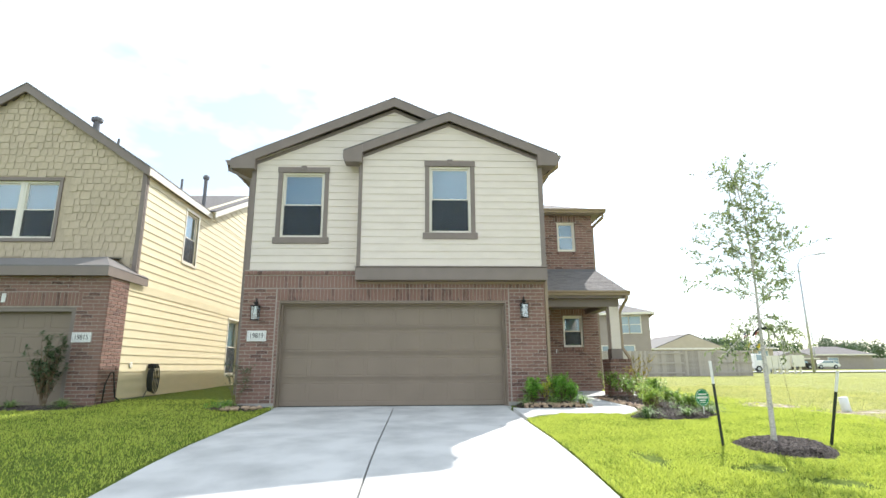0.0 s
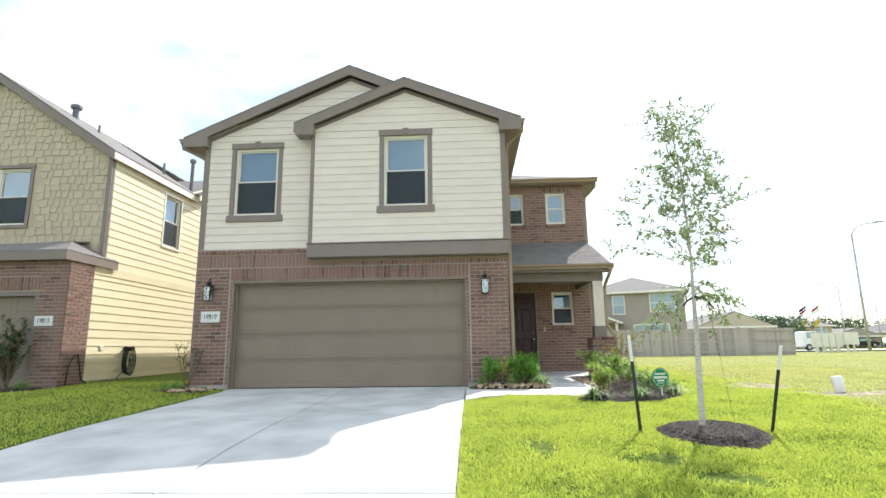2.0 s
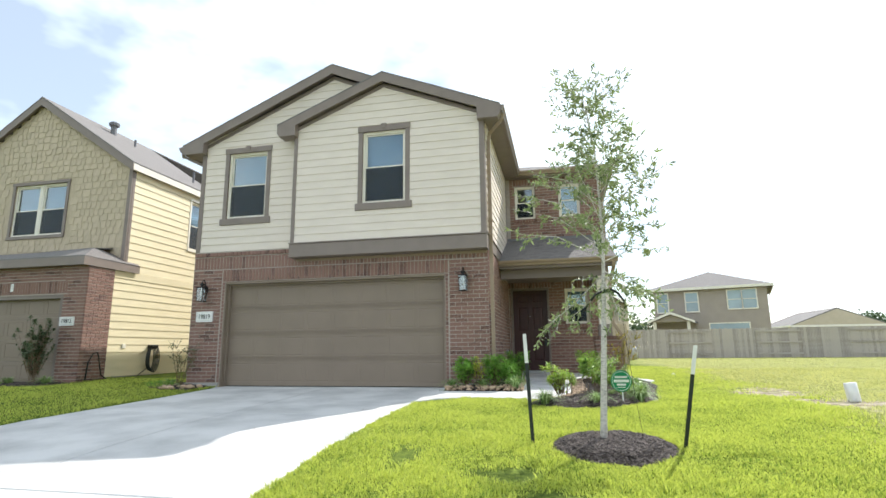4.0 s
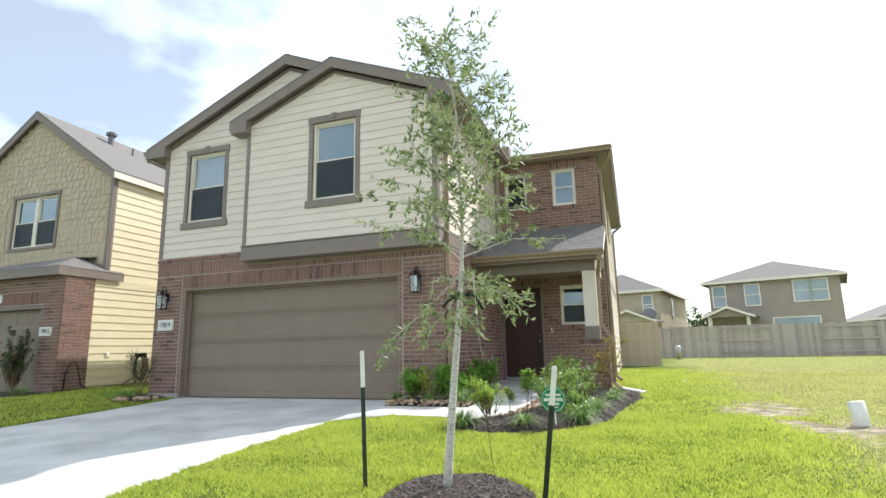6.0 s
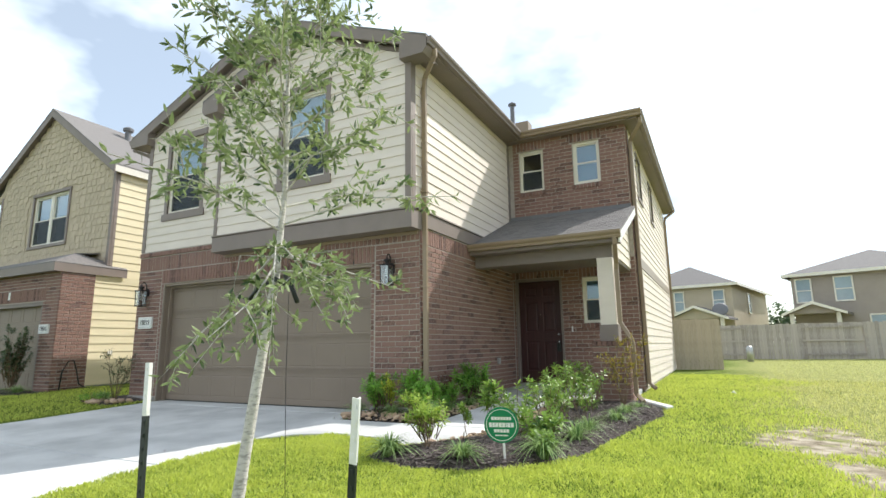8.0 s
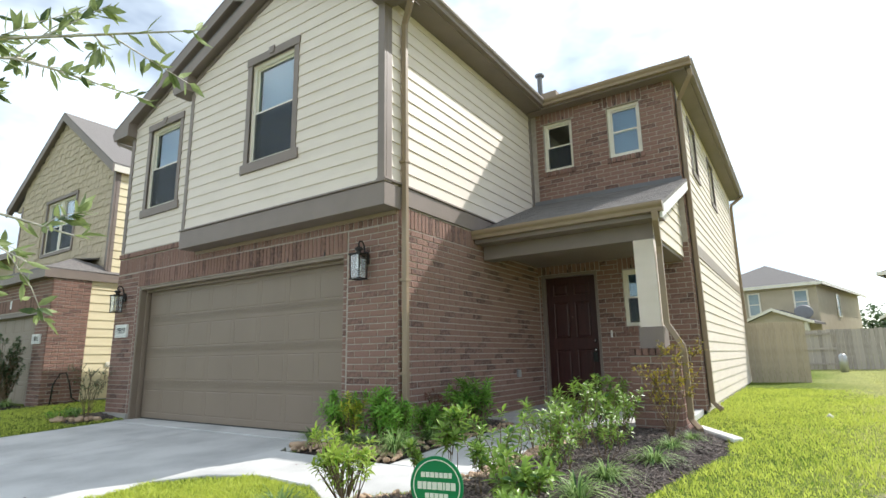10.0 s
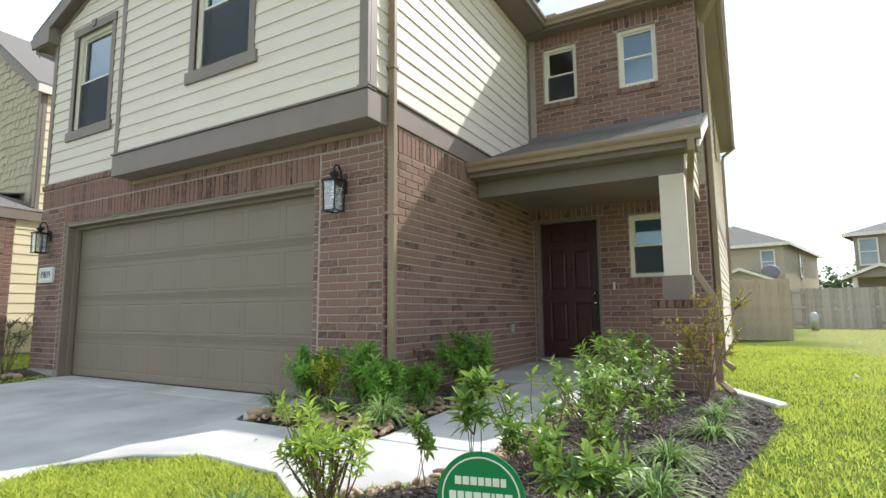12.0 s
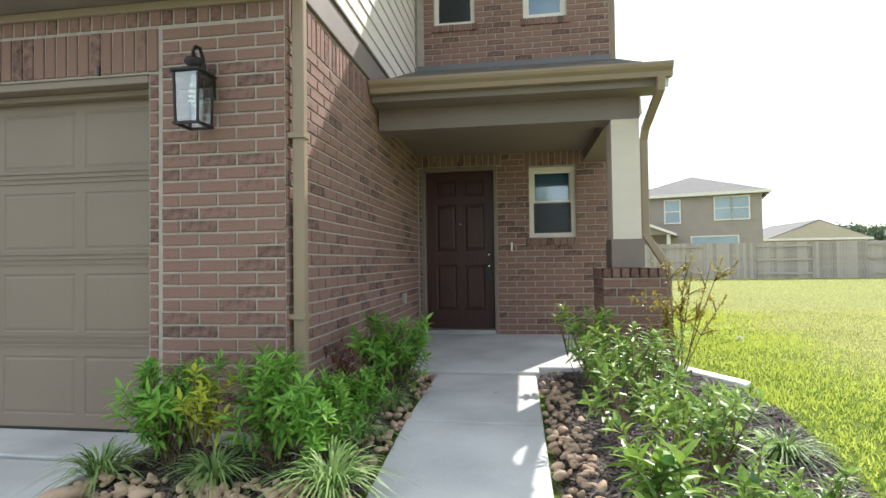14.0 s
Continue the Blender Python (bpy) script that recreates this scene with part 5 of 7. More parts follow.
roof_slab(nb, [(NX + 0.3, 16.9, 5.92), (NX + 0.3, 21.5, 7.95), (NRX, 21.5, 7.95), (NRX - 1, 16.9, 5.92)], 0.04, M_SHINGLE)
roof_slab(nb, [(NX + 0.3, 21.5, 7.95), (NX + 0.3, 26.6, 5.7), (NRX - 1, 26.6, 5.7), (NRX, 21.5, 7.95)], 0.04, M_SHINGLE)
rake_board([(NE[0], nzl - 0.045), (NRX, NPK - 0.045), (NE[1], nzr - 0.045)], 0.22, NRF + 0.004, 0.03, nb)
bm = bmesh.new()
prism(bm, [(NE[0] + 0.02, NRF + 0.034, nzl - 0.16), (NRX, NRF + 0.034, NPK - 0.16), (NE[1] - 0.02, NRF + 0.034, nzr - 0.16), (NE[1] - 0.02, NRF + 0.034, nzr - 0.18), (NRX, NRF + 0.034, NPK - 0.18), (NE[0] + 0.02, NRF + 0.034, nzl - 0.18)], (0, NU - NRF - 0.03, 0))
part("soffit", bm, M_TRIM, nb)
bm = bmesh.new()
box(bm, NE[1] - 0.03, NE[1], NRF + 0.03, 17.1, nzr - 0.22, nzr - 0.045)
part("fascia", bm, M_WHITE, nb, "pale fascia of the side eave")
bm = bmesh.new()
box(bm, NX, NE[1] - 0.03, NRF + 0.04, 17.1, nzr - 0.2, nzr - 0.18)
part("soffit", bm, M_TRIM, nb)
bm = bmesh.new()
prism(bm, [(NX + 0.28, 16.9, 5.87), (NX + 0.28, 21.5, 7.90), (NX + 0.28, 21.5, 7.72), (NX + 0.28, 16.9, 5.69)], (0.03, 0, 0))
part("rake_board", bm, M_WHITE, nb)
# pent roof over the garage
pz = 3.13
roof_slab(nb, [(-13.5, 11.8, pz), (-7.08, 11.8, pz), (-7.55, 12.5, pz + 0.33), (-7.55, NU, pz + 0.42), (-13.5, NU, pz + 0.42)], 0.03, M_SHINGLE, "pent_roof")
roof_slab(nb, [(-7.08, 11.8, pz), (-7.08, 13.55, pz - 0.02), (-7.2, 13.55, pz + 0.06), (-7.55, 12.5, pz + 0.33)], 0.03, M_SHINGLE, "pent_roof")
bm = bmesh.new()
box(bm, -13.5, -7.11, 11.8, 11.83, 2.90, 3.10)
part("fascia", bm, M_TRIM, nb)
bm = bmesh.new()
box(bm, -7.11, -7.08, 11.8, 13.55, 2.90, 3.10)
part("fascia", bm, M_TRIM, nb)
bm = bmesh.new()
box(bm, -13.5, -7.11, 11.83, NY, 2.91, 2.93)
box(bm, NP, -7.11, NY, 13.55, 2.91, 2.93)
part("soffit", bm, M_TRIM, nb)
bm = bmesh.new()
box(bm, -13.4, -13.2, NY + 0.3, 27, -0.1, 2.9)
box(bm, -13.4, -13.2, NU + 0.21, 27, 3.06, 5.7)
box(bm, -13.2, NX - 0.2, 26.8, 27, -0.1, 5.7)
box(bm, -13.2, NX - 0.2, NY + 0.3, 26.8, 2.95, 3.05)
part("inner_wall", bm, M_ROOM, nb)
for x, y, z0, z1, rr in ((-9.75, 14.8, 7.4, 8.1, 0.09), (-9.35, 15.3, 7.2, 7.7, 0.035), (-7.6, 17.6, 5.9, 7.35, 0.06), (-7.75, 16.2, 6.1, 6.75, 0.035)):
    bm = bmesh.new()
    tube(bm, [(x, y, z0), (x, y, z1)], rr, 10)
    if rr > 0.05:
        tube(bm, [(x, y, z1 - 0.1), (x, y, z1 - 0.08), (x, y, z1), (x, y, z1 + 0.06)], [rr, rr * 1.7, rr * 1.8, rr * 0.8], 10)
    part("vent_pipe", bm, M_FLASH, nb, "grey metal roof vent")

# coiled garden hose on its reel, spigot hose by the pier
reel = thing("hose_reel", "dark garden hose coiled on a reel on the yellow siding", "hose", (NX + 0.1, 14.25, 0.9))
bm = bmesh.new()
for k in range(5):
    rr, cx = 0.27 + 0.012 * k, NX + 0.07 + 0.035 * k
    tube(bm, [(cx, 14.25 + (0.14 + 0.012 * k) * math.cos(a), 0.62 + rr * math.sin(a) * 1.15) for a in np.linspace(0, 2 * math.pi, 22)], 0.014, 6)
tube(bm, [(NX + 0.1, 14.1, 0.35), (NX + 0.25, 13.6, 0.16), (NX + 0.2, 13.2, 0.14), (NX + 0.3, 12.7, 0.15)], 0.013, 6)
part("hose", bm, M_HOSE, reel, smooth=True)
bm = bmesh.new()
bar(bm, [(NX + 0.02, 14.25, 0.93), (NX + 0.22, 14.25, 0.93)], 0.12, 0.1)
tube(bm, [(NX + 0.14, 14.1, 0.95), (NX + 0.14, 14.4, 0.95)], 0.05, 10)
part("bracket", bm, M_BLACK, reel)
spig = thing("garden_hose", "dark hose looped from a spigot on the brick pier", "hose", (NP + 0.1, 12.5, 0.3))
bm = bmesh.new()
tube(bm, [(NP + 0.03, 12.2, 0.05), (NP + 0.05, 12.22, 0.55), (NP + 0.08, 12.32, 0.78), (NP + 0.08, 12.44, 0.80), (NP + 0.07, 12.52, 0.6), (NP + 0.08, 12.6, 0.25), (NP + 0.15, 12.75, 0.13), (NP + 0.3, 13.0, 0.12)], 0.016, 7)
part("hose", bm, M_HOSE, spig, smooth=True)
bm = bmesh.new()
nside.block(bm, 13.28, 13.40, 0.9, 1.02, 0.0, 0.04)
structure("wall_vent", bevelled(bm, 0.01), M_WHITE, "small pale vent cover on the yellow siding", "vent", kind="fixture")

# second house along, mostly hidden
n2 = thing("house", "beige siding house with grey shingle roof behind the neighbour", "house", (-19, 14, 0))
bm = bmesh.new()
box(bm, -24, -14.9, 14, 24, -0.1, 4.75)
n2core = part("wall", bm, M_NB_SHAKE, n2)
siding(Plane((0, 14, 0), (1, 0, 0), (0, -1, 0)), -24, -14.9, 0.1, 4.7, [], n2core, M_NB_SHAKE, 0.2)
roof_slab(n2, [(-24.4, 13.6, 4.75), (-14.5, 13.6, 4.75), (-14.5, 19, 7.2), (-24.4, 19, 7.2)], 0.05, M_SHINGLE)
roof_slab(n2, [(-24.4, 19, 7.2), (-14.5, 19, 7.2), (-14.5, 24.4, 4.75), (-24.4, 24.4, 4.75)], 0.05, M_SHINGLE)
bm = bmesh.new()
box(bm, -24.4, -14.5, 13.57, 13.6, 4.55, 4.76)
part("fascia", bm, M_TRIM, n2)


# ---- fences ----
BOARDS = {}


def board_mesh(h, w, mat, key):
    if (h, w, key) not in BOARDS:
        bm = bmesh.new()
        prism(bm, [(0.002, 0, 0), (w - 0.002, 0, 0), (w - 0.002, 0, h - 0.02), (w - 0.025, 0, h), (0.025, 0, h), (0.002, 0, h - 0.02)], (0, 0.018, 0))
        BOARDS[h, w, key] = to_mesh("board", bm, mat)
    return BOARDS[h, w, key]


def fence_run(x0, x1, y, label, ground_z, height=1.78, panel=2.4, far_side=True):
    """Picket fence whose bays show boards or rails by turns."""
    f = thing("fence", label, "fence", (x0, y, ground_z))
    rf = random.Random(int(x0 * 10))
    n = int(round((x1 - x0) / panel))
    items = []
    for i in range(n):
        a, b = x0 + i * (x1 - x0) / n, x0 + (i + 1) * (x1 - x0) / n
        behind = i % 2 == 1
        x = a
        while x < b - 0.05:
            items.append((board_mesh(height, 0.14, M_FENCE, "g"), Matrix.Translation((x, y + (0.05 if behind else 0) + rf.uniform(-0.004, 0.004), ground_z + rf.uniform(-0.015, 0.02)))))
            x += 0.143
        if behind:
            for z in (0.2, 0.83, 1.45):
                bm = bmesh.new()
                box(bm, a, b, y - 0.0, y + 0.045, ground_z + z, ground_z + z + 0.09)
                part("rail", bm, M_FENCE, f)
        bm = bmesh.new()
        box(bm, a - 0.045, a + 0.045, y + 0.07, y + 0.16, ground_z - 0.1, ground_z + height - 0.05)
        part("post", bm, M_FENCE, f)
    place_pieces("board", items, f, M_FENCE, 290)
    return f


fence_run(3.27, 21.75, 34.8, "weathered grey board fence along the back of the lot", 0.18, 1.66, 2.31)
gate = thing("fence", "newer tan board fence panel joining the house", "fence", (5.35, 24.7, 0.12))
x = 5.36
rf = random.Random(2)
while x < 6.74:
    k = (x - 5.36) / 1.38
    piece("board", board_mesh(1.73, 0.14, M_FENCE_NEW, "n"), gate, Matrix.Translation((x, 24.7 + 0.2 * k, 0.06 + rf.uniform(-0.01, 0.01))))
    x += 0.1415
for z in (0.3, 0.9, 1.55):
    bm = bmesh.new()
    prism(bm, [(5.36, 24.72, z), (6.76, 24.92, z), (6.76, 24.92, z + 0.09), (5.36, 24.72, z + 0.09)], (0, 0.04, 0))
    part("rail", bm, M_FENCE_NEW, gate)


# ---- houses beyond the fence ----
def far_house(label, base, width, depth, eave, rise, yaw, wall_mat, windows, porch=None, group="houses beyond the fence", gable=False):
    """base: front left foot; x along the front, y back."""
    h = thing("house", label, "house", base, group)
    T = Matrix.Translation(base) @ Matrix.Rotation(yaw, 4, "Z")
    z0 = base[2]

    def put(nm, bm, mat, lab=""):
        bm.transform(T)
        return part(nm, bm, mat, h, lab)

    bm = bmesh.new()
    box(bm, 0, width, 0, depth, -0.3, eave)
    wall = put("wall", bm, wall_mat)
    n = int(eave / 0.19)
    bm = bmesh.new()
    for i in range(n):
        box(bm, -0.005, width + 0.005, -0.014, depth, i * 0.19 + 0.165, i * 0.19 + 0.19)
    tagged(put("lap_siding", bm, wall_mat), kind="stuff")
    o = 0.4
    bm = bmesh.new()
    if gable:
        prism(bm, [(-o, -o, eave), (width + o, -o, eave), (width / 2, -o, eave + rise)], (0, depth + 2 * o, 0))
    else:
        c = [bm.verts.new(p) for p in ((-o, -o, eave), (width + o, -o, eave), (width + o, depth + o, eave), (-o, depth + o, eave))]
        r0, r1 = min(width, depth) / 2, max(width, depth) / 2
        if width < depth:
            t = [bm.verts.new(p) for p in ((width / 2, r0, eave + rise), (width / 2, depth - r0, eave + rise))]
            fs = ((0, 1, 4), (1, 2, 5, 4), (2, 3, 5), (3, 0, 4, 5))
        else:
            t = [bm.verts.new(p) for p in ((r0 * 0.8, depth / 2, eave + rise), (width - r0 * 0.8, depth / 2, eave + rise))]
            fs = ((0, 1, 5, 4), (1, 2, 5), (2, 3, 4, 5), (3, 0, 4))
        v = c + t
        for f in fs:
            bm.faces.new([v[i] for i in f])
        bm.faces.new([c[3], c[2], c[1], c[0]])
        bmesh.ops.recalc_face_normals(bm, faces=bm.faces[:])
    put("roof", bm, M_SHINGLE, "grey shingle roof")
    if gable:
        bm = bmesh.new()
        prism(bm, [(-o + 0.25, -o - 0.02, eave + 0.022), (width + o - 0.25, -o - 0.02, eave + 0.022), (width / 2, -o - 0.02, eave + rise - 0.12)], (0, 0.015, 0))
        put("gable", bm, wall_mat)
    for a in ((-o, width + o, -o - 0.03, -o, eave - 0.16, eave + 0.02), (width + o, width + o + 0.03, -o, depth + o, eave - 0.16, eave + 0.02), (-o - 0.03, -o, -o, depth + o, eave - 0.16, eave + 0.02)):
        bm = bmesh.new()
        box(bm, *a)
        put("fascia", bm, M_WHITE)
    for face, u0, u1, v0, v1 in windows:
        if face == "f":
            pl = Plane((0, -0.02, 0), (1, 0, 0), (0, -1, 0))
        else:
            pl = Plane((width + 0.02, 0, 0), (0, 1, 0), (1, 0, 0))
        w = new("window")
        w.parent = h
        w.location = T @ pl.at((u0 + u1) / 2, v0) - base_of(h)
        bm = bmesh.new()
        vm = (v0 + v1) / 2
        for a, b, c_, d in split_rect(u0 - 0.08, u1 + 0.08, v0 - 0.08, v1 + 0.08, [(u0, u1, v0, vm - 0.025), (u0, u1, vm + 0.025, v1)]):
            pl.block(bm, a, b, c_, d, 0.0, 0.05)
        bm.transform(T)
        part("window_frame", bm, M_WHITE, w)
        for a, b in ((v0, vm - 0.025), (vm + 0.025, v1)):
            bm = bmesh.new()
            pl.block(bm, u0, u1, a, b, 0.0, 0.015)
            bm.transform(T)
            part("pane", bm, M_FARGLASS, w)
    if porch:
        p0, p1, pe, pk, back = porch
        m = (p0 + p1) / 2
        bm = bmesh.new()
        prism(bm, [(p0, -back, pe), (p1, -back, pe), (m, -back, pk), ], (0, back, 0))
        put("porch_gable", bm, wall_mat)
        bm = bmesh.new()
        prism(bm, [(p0 - 0.3, -back - 0.3, pe - 0.1), (m, -back - 0.3, pk), (p1 + 0.3, -back - 0.3, pe - 0.1), (p1 + 0.3, -back - 0.3, pe + 0.02), (m, -back - 0.3, pk + 0.14), (p0 - 0.3, -back - 0.3, pe + 0.02)], (0, back + 0.3, 0))
        put("porch_roof", bm, M_SHINGLE)
        bm = bmesh.new()
        prism(bm, [(p0 - 0.3, -back - 0.34, pe - 0.12), (m, -back - 0.34, pk - 0.02), (p1 + 0.3, -back - 0.34, pe - 0.12), (p1 + 0.3, -back - 0.34, pe + 0.03), (m, -back - 0.34, pk + 0.15), (p0 - 0.3, -back - 0.34, pe + 0.03)], (0, 0.035, 0))
        put("rake_board", bm, M_WHITE)
        for px in (p0 + 0.05, p1 - 0.25):
            bm = bmesh.new()
            box(bm, px, px + 0.2, -back, -back + 0.2, 0, pe)
            put("post", bm, M_WHITE)
    return h


M_FARGLASS = material("far_glass", (0.33, 0.42, 0.47), (0.22, 0.29, 0.33), 0.08, 0.8, 0.0, 10, spec=0.8)
M_GREIGE = material("siding_greige", (0.37, 0.32, 0.275), (0.33, 0.285, 0.245), 0.7, 2, 0.1, 30)
M_TAN = material("siding_tan", (0.50, 0.43, 0.32), (0.45, 0.385, 0.285), 0.7, 2, 0.1, 30)
far_house("two-storey greige house with grey hip roof behind the fence", (11.1, 44.3, 0.2), 7.45, 8, 4.9, 1.6, -0.3, M_GREIGE,
          [("f", 0.26, 0.98, 3.2, 4.55), ("f", 2.23, 3.03, 3.2, 4.55), ("f", 5.0, 5.84, 3.3, 4.6), ("f", 5.92, 6.76, 3.3, 4.6), ("f", 3.7, 6.15, 0.5, 2.25)], (0.05, 2.6, 2.4, 2.95, 2.0))
far_house("two-storey tan house with grey hip roof behind the fence", (1.35, 45.5, 0.2), 6.6, 12, 4.62, 1.75, -0.23, M_TAN,
          [("f", 3.06, 3.6, 2.95, 4.2), ("f", 5.5, 6.1, 2.95, 4.2), ("s", 4.6, 5.4, 2.9, 4.2)], (3.2, 6.5, 2.3, 3.0, 2.2))
far_house("low tan house with gabled roof behind the fence", (25.6, 58.0, 0.25), 7.4, 8, 2.5, 1.6, 0.0, M_TAN, [("f", 2.9, 3.7, 2.75, 3.2)], gable=True)
far_house("distant tan house with grey roof across the road", (43.5, 74.0, 0.25), 6.0, 6, 3.0, 1.1, 0.0, M_TAN, [("f", 1.0, 1.8, 1.7, 2.6), ("f", 3.8, 5.2, 1.7, 2.6)])
far_house("distant brown house with grey roof across the road", (50.5, 76.0, 0.25), 6.5, 6, 1.6, 1.1, 0.0, M_GREIGE, [("f", 1.5, 2.5, 0.6, 1.3)], gable=True)
far_house("distant grey house with low roof across the road", (60.0, 80.0, 0.25), 9, 7, 2.2, 1.3, 0.0, M_GREIGE, [("f", 2.0, 3.5, 0.8, 1.7)])
bm = bmesh.new()
tube(bm, [(7.0, 42.4, 2.5), (7.0, 42.1, 3.0)], 0.03, 6)
bmesh.ops.create_uvsphere(bm, u_segments=16, v_segments=8, radius=0.45, matrix=Matrix.Translation((7.0, 41.95, 3.05)) @ Matrix.Rotation(1.1, 4, "X") @ Matrix.Diagonal((1, 1, 0.2, 1)))
structure("satellite_dish", bm, M_FLASH, "dark grey satellite dish on the porch roof", "satellite dish", kind="fixture", smooth=True)

# side street at the right, with its furniture
bm = bmesh.new()
prism(bm, [(24, 46.5, 0.27), (140, 46.5, 0.27), (140, 53, 0.27), (24, 53, 0.27)], (0, 0, 0.03))
structure("side_street", bm, M_CONCRETE, "pale concrete side street beyond the lot", "road")


def street_lamp(x, y, h, arm):
    s = thing("street_lamp", "grey metal street lamp with curved arm", "street lamp", (x, y, 0.25), "street lamps")
    bm = bmesh.new()
    tube(bm, [(x, y, 0.25), (x, y, h)], [0.11, 0.06], 10)
    part("pole", bm, M_STEEL, s, smooth=True)
    bm = bmesh.new()
    tube(bm, [(x, y, h - 0.1), (x + arm * 0.15, y, h + 0.45), (x + arm * 0.45, y, h + 0.75), (x + arm, y, h + 0.85)], 0.045, 8)
    part("arm", bm, M_STEEL, s, smooth=True)
    bm = bmesh.new()
    prism(bm, [(x + arm * 0.85, y - 0.12, h + 0.82), (x + arm * 1.25, y - 0.12, h + 0.88), (x + arm * 1.22, y - 0.12, h + 0.98), (x + arm * 0.9, y - 0.12, h + 0.95)], (0, 0.24, 0))
    part("lamp_head", bevelled(bm, 0.02), M_STEEL, s)


street_lamp(31.2, 42.0, 9.1, 2.0)
street_lamp(51.7, 75, 8.0, -2.0)
street_lamp(57.0, 76, 5.9, -1.4)

mail = thing("mailbox_cluster", "beige metal cluster mailboxes on pedestals beside the road", "mailbox", (28.6, 41.8, 0.25))
for i in range(4):
    x = 27.25 + i * 0.5
    bm = bmesh.new()
    box(bm, x, x + 0.46, 41.8, 42.25, 0.6, 1.62)
    part("box", bevelled(bm, 0.02), M_WHITE, mail)
    bm = bmesh.new()
    box(bm, x + 0.13, x + 0.33, 41.95, 42.15, 0.2, 0.6)
    part("pedestal", bm, M_WHITE, mail)
bm = bmesh.new()
box(bm, 29.3, 30.25, 41.6, 42.1, 0.75, 1.66)
part("box", bevelled(bm, 0.02), M_WHITE, mail)
for x in (29.5, 29.95):
    bm = bmesh.new()
    box(bm, x, x + 0.12, 41.8, 41.92, 0.2, 0.75)
    part("pedestal", bm, M_WHITE, mail)


def vehicle(label, x, y, scale, mat, tall):
    v = thing("truck" if tall else "car", label, "truck" if tall else "car", (x, y, 0.3), "parked vehicles")
    s = scale
    bm = bmesh.new()
    if tall:
        prof = [(0, 0.4), (2.3, 0.4), (2.3, 1.15), (1.6, 1.3), (1.45, 2.1), (0.1, 2.15), (0, 1.9)]
    else:
        prof = [(0, 0.35), (4.3, 0.35), (4.3, 0.8), (3.6, 0.95), (3.0, 1.42), (1.4, 1.45), (0.7, 0.98), (0, 0.9)]
    prism(bm, [(x + a * s, y, 0.3 + b * s) for a, b in prof], (0, 1.8 * s, 0))
    part("body", bevelled(bm, 0.06), mat, v)
    bm = bmesh.new()
    g = [(0.3, 1.35), (1.42, 1.35), (1.32, 2.0), (0.3, 2.0)] if tall else [(1.0, 1.0), (3.3, 1.0), (2.9, 1.36), (1.5, 1.38)]
    prism(bm, [(x + a * s, y - 0.01, 0.3 + b * s) for a, b in g], (0, 0.03, 0))
    part("side_window", bm, M_FARGLASS, v)
    for wx in ((0.45, 1.8) if tall else (0.8, 3.4)):
        bm = bmesh.new()
        tube(bm, [(x + wx * s, y - 0.05, 0.3 + 0.36 * s), (x + wx * s, y + 0.2, 0.3 + 0.36 * s)], 0.36 * s, 16)
        w = part("wheel", bm, M_HOSE, v)
        bm = bmesh.new()
        tube(bm, [(x + wx * s, y - 0.07, 0.3 + 0.36 * s), (x + wx * s, y - 0.04, 0.3 + 0.36 * s)], 0.2 * s, 12)
        part("rim", bm, M_STEEL, w)
    return v


vehicle("white truck parked on the side street", 29.9, 47.5, 0.75, M_PAINT_WHITE, True)
vehicle("white car parked on the side street", 57.0, 76.0, 0.85, M_PAINT_WHITE, False)
vehicle("dark car parked on the side street", 52.4, 75.0, 0.85, M_BLACK, False)


M_RED, M_YELLOW, M_NAVY = material("flag_red", (0.35, 0.05, 0.05), rough=0.8), material("flag_yellow", (0.6, 0.47, 0.04), rough=0.8), material("flag_navy", (0.02, 0.04, 0.15), rough=0.8)
for x, mats in ((45.9, (M_NAVY, M_RED)), (47.5, (M_RED, M_PAINT_WHITE))):
    fl = thing("flagpole", "pale flagpole with coloured flags at the model homes", "flagpole", (x, 73, 0.25), "flagpoles")
    bm = bmesh.new()
    tube(bm, [(x, 73, 0.25), (x, 73, 6.1)], 0.05, 8)
    part("pole", bm, M_PAINT_WHITE, fl)
    for k, (z, mt) in enumerate(((5.5, mats[0]), (5.1, mats[1]), (3.6, M_YELLOW))):
        bm = bmesh.new()
        n = 6
        a = [bm.verts.new((x - 0.9 * i / n, 73 + 0.12 * math.sin(i * 1.4), z - 0.6 * i / n)) for i in range(n + 1)]
        b = [bm.verts.new((x - 0.9 * i / n, 73 + 0.12 * math.sin(i * 1.4 + 0.5), z + (0.35 if k < 2 else 0.6) - 0.6 * i / n)) for i in range(n + 1)]
        for i in range(n):
            bm.faces.new((a[i], a[i + 1], b[i + 1], b[i]))
        part("flag", bm, mt, fl)


# ---- planting ----
M_BARK = material("pale_bark", (0.58, 0.545, 0.49), (0.15, 0.135, 0.115), 0.9, 26, 0.8, 60, fine=0.5, stretch=(1, 1, 2.5))
M_STEM = material("woody_stem", (0.22, 0.155, 0.095), (0.12, 0.085, 0.05), 0.9, 12, 0.3, 60)
M_TREE_LEAF = leaf_material("tree_leaf", (0.29, 0.355, 0.15), (0.06, 0.10, 0.04), trans=0.36)
M_FINE_LEAF = leaf_material("fine_leaf", (0.24, 0.46, 0.07), (0.06, 0.20, 0.03), trans=0.4)
M_FRESH_LEAF = leaf_material("fresh_leaf", (0.40, 0.52, 0.09), (0.12, 0.27, 0.035), trans=0.45)
M_YELLOW_LEAF = leaf_material("yellow_leaf", (0.50, 0.52, 0.06), (0.20, 0.32, 0.04), trans=0.4)
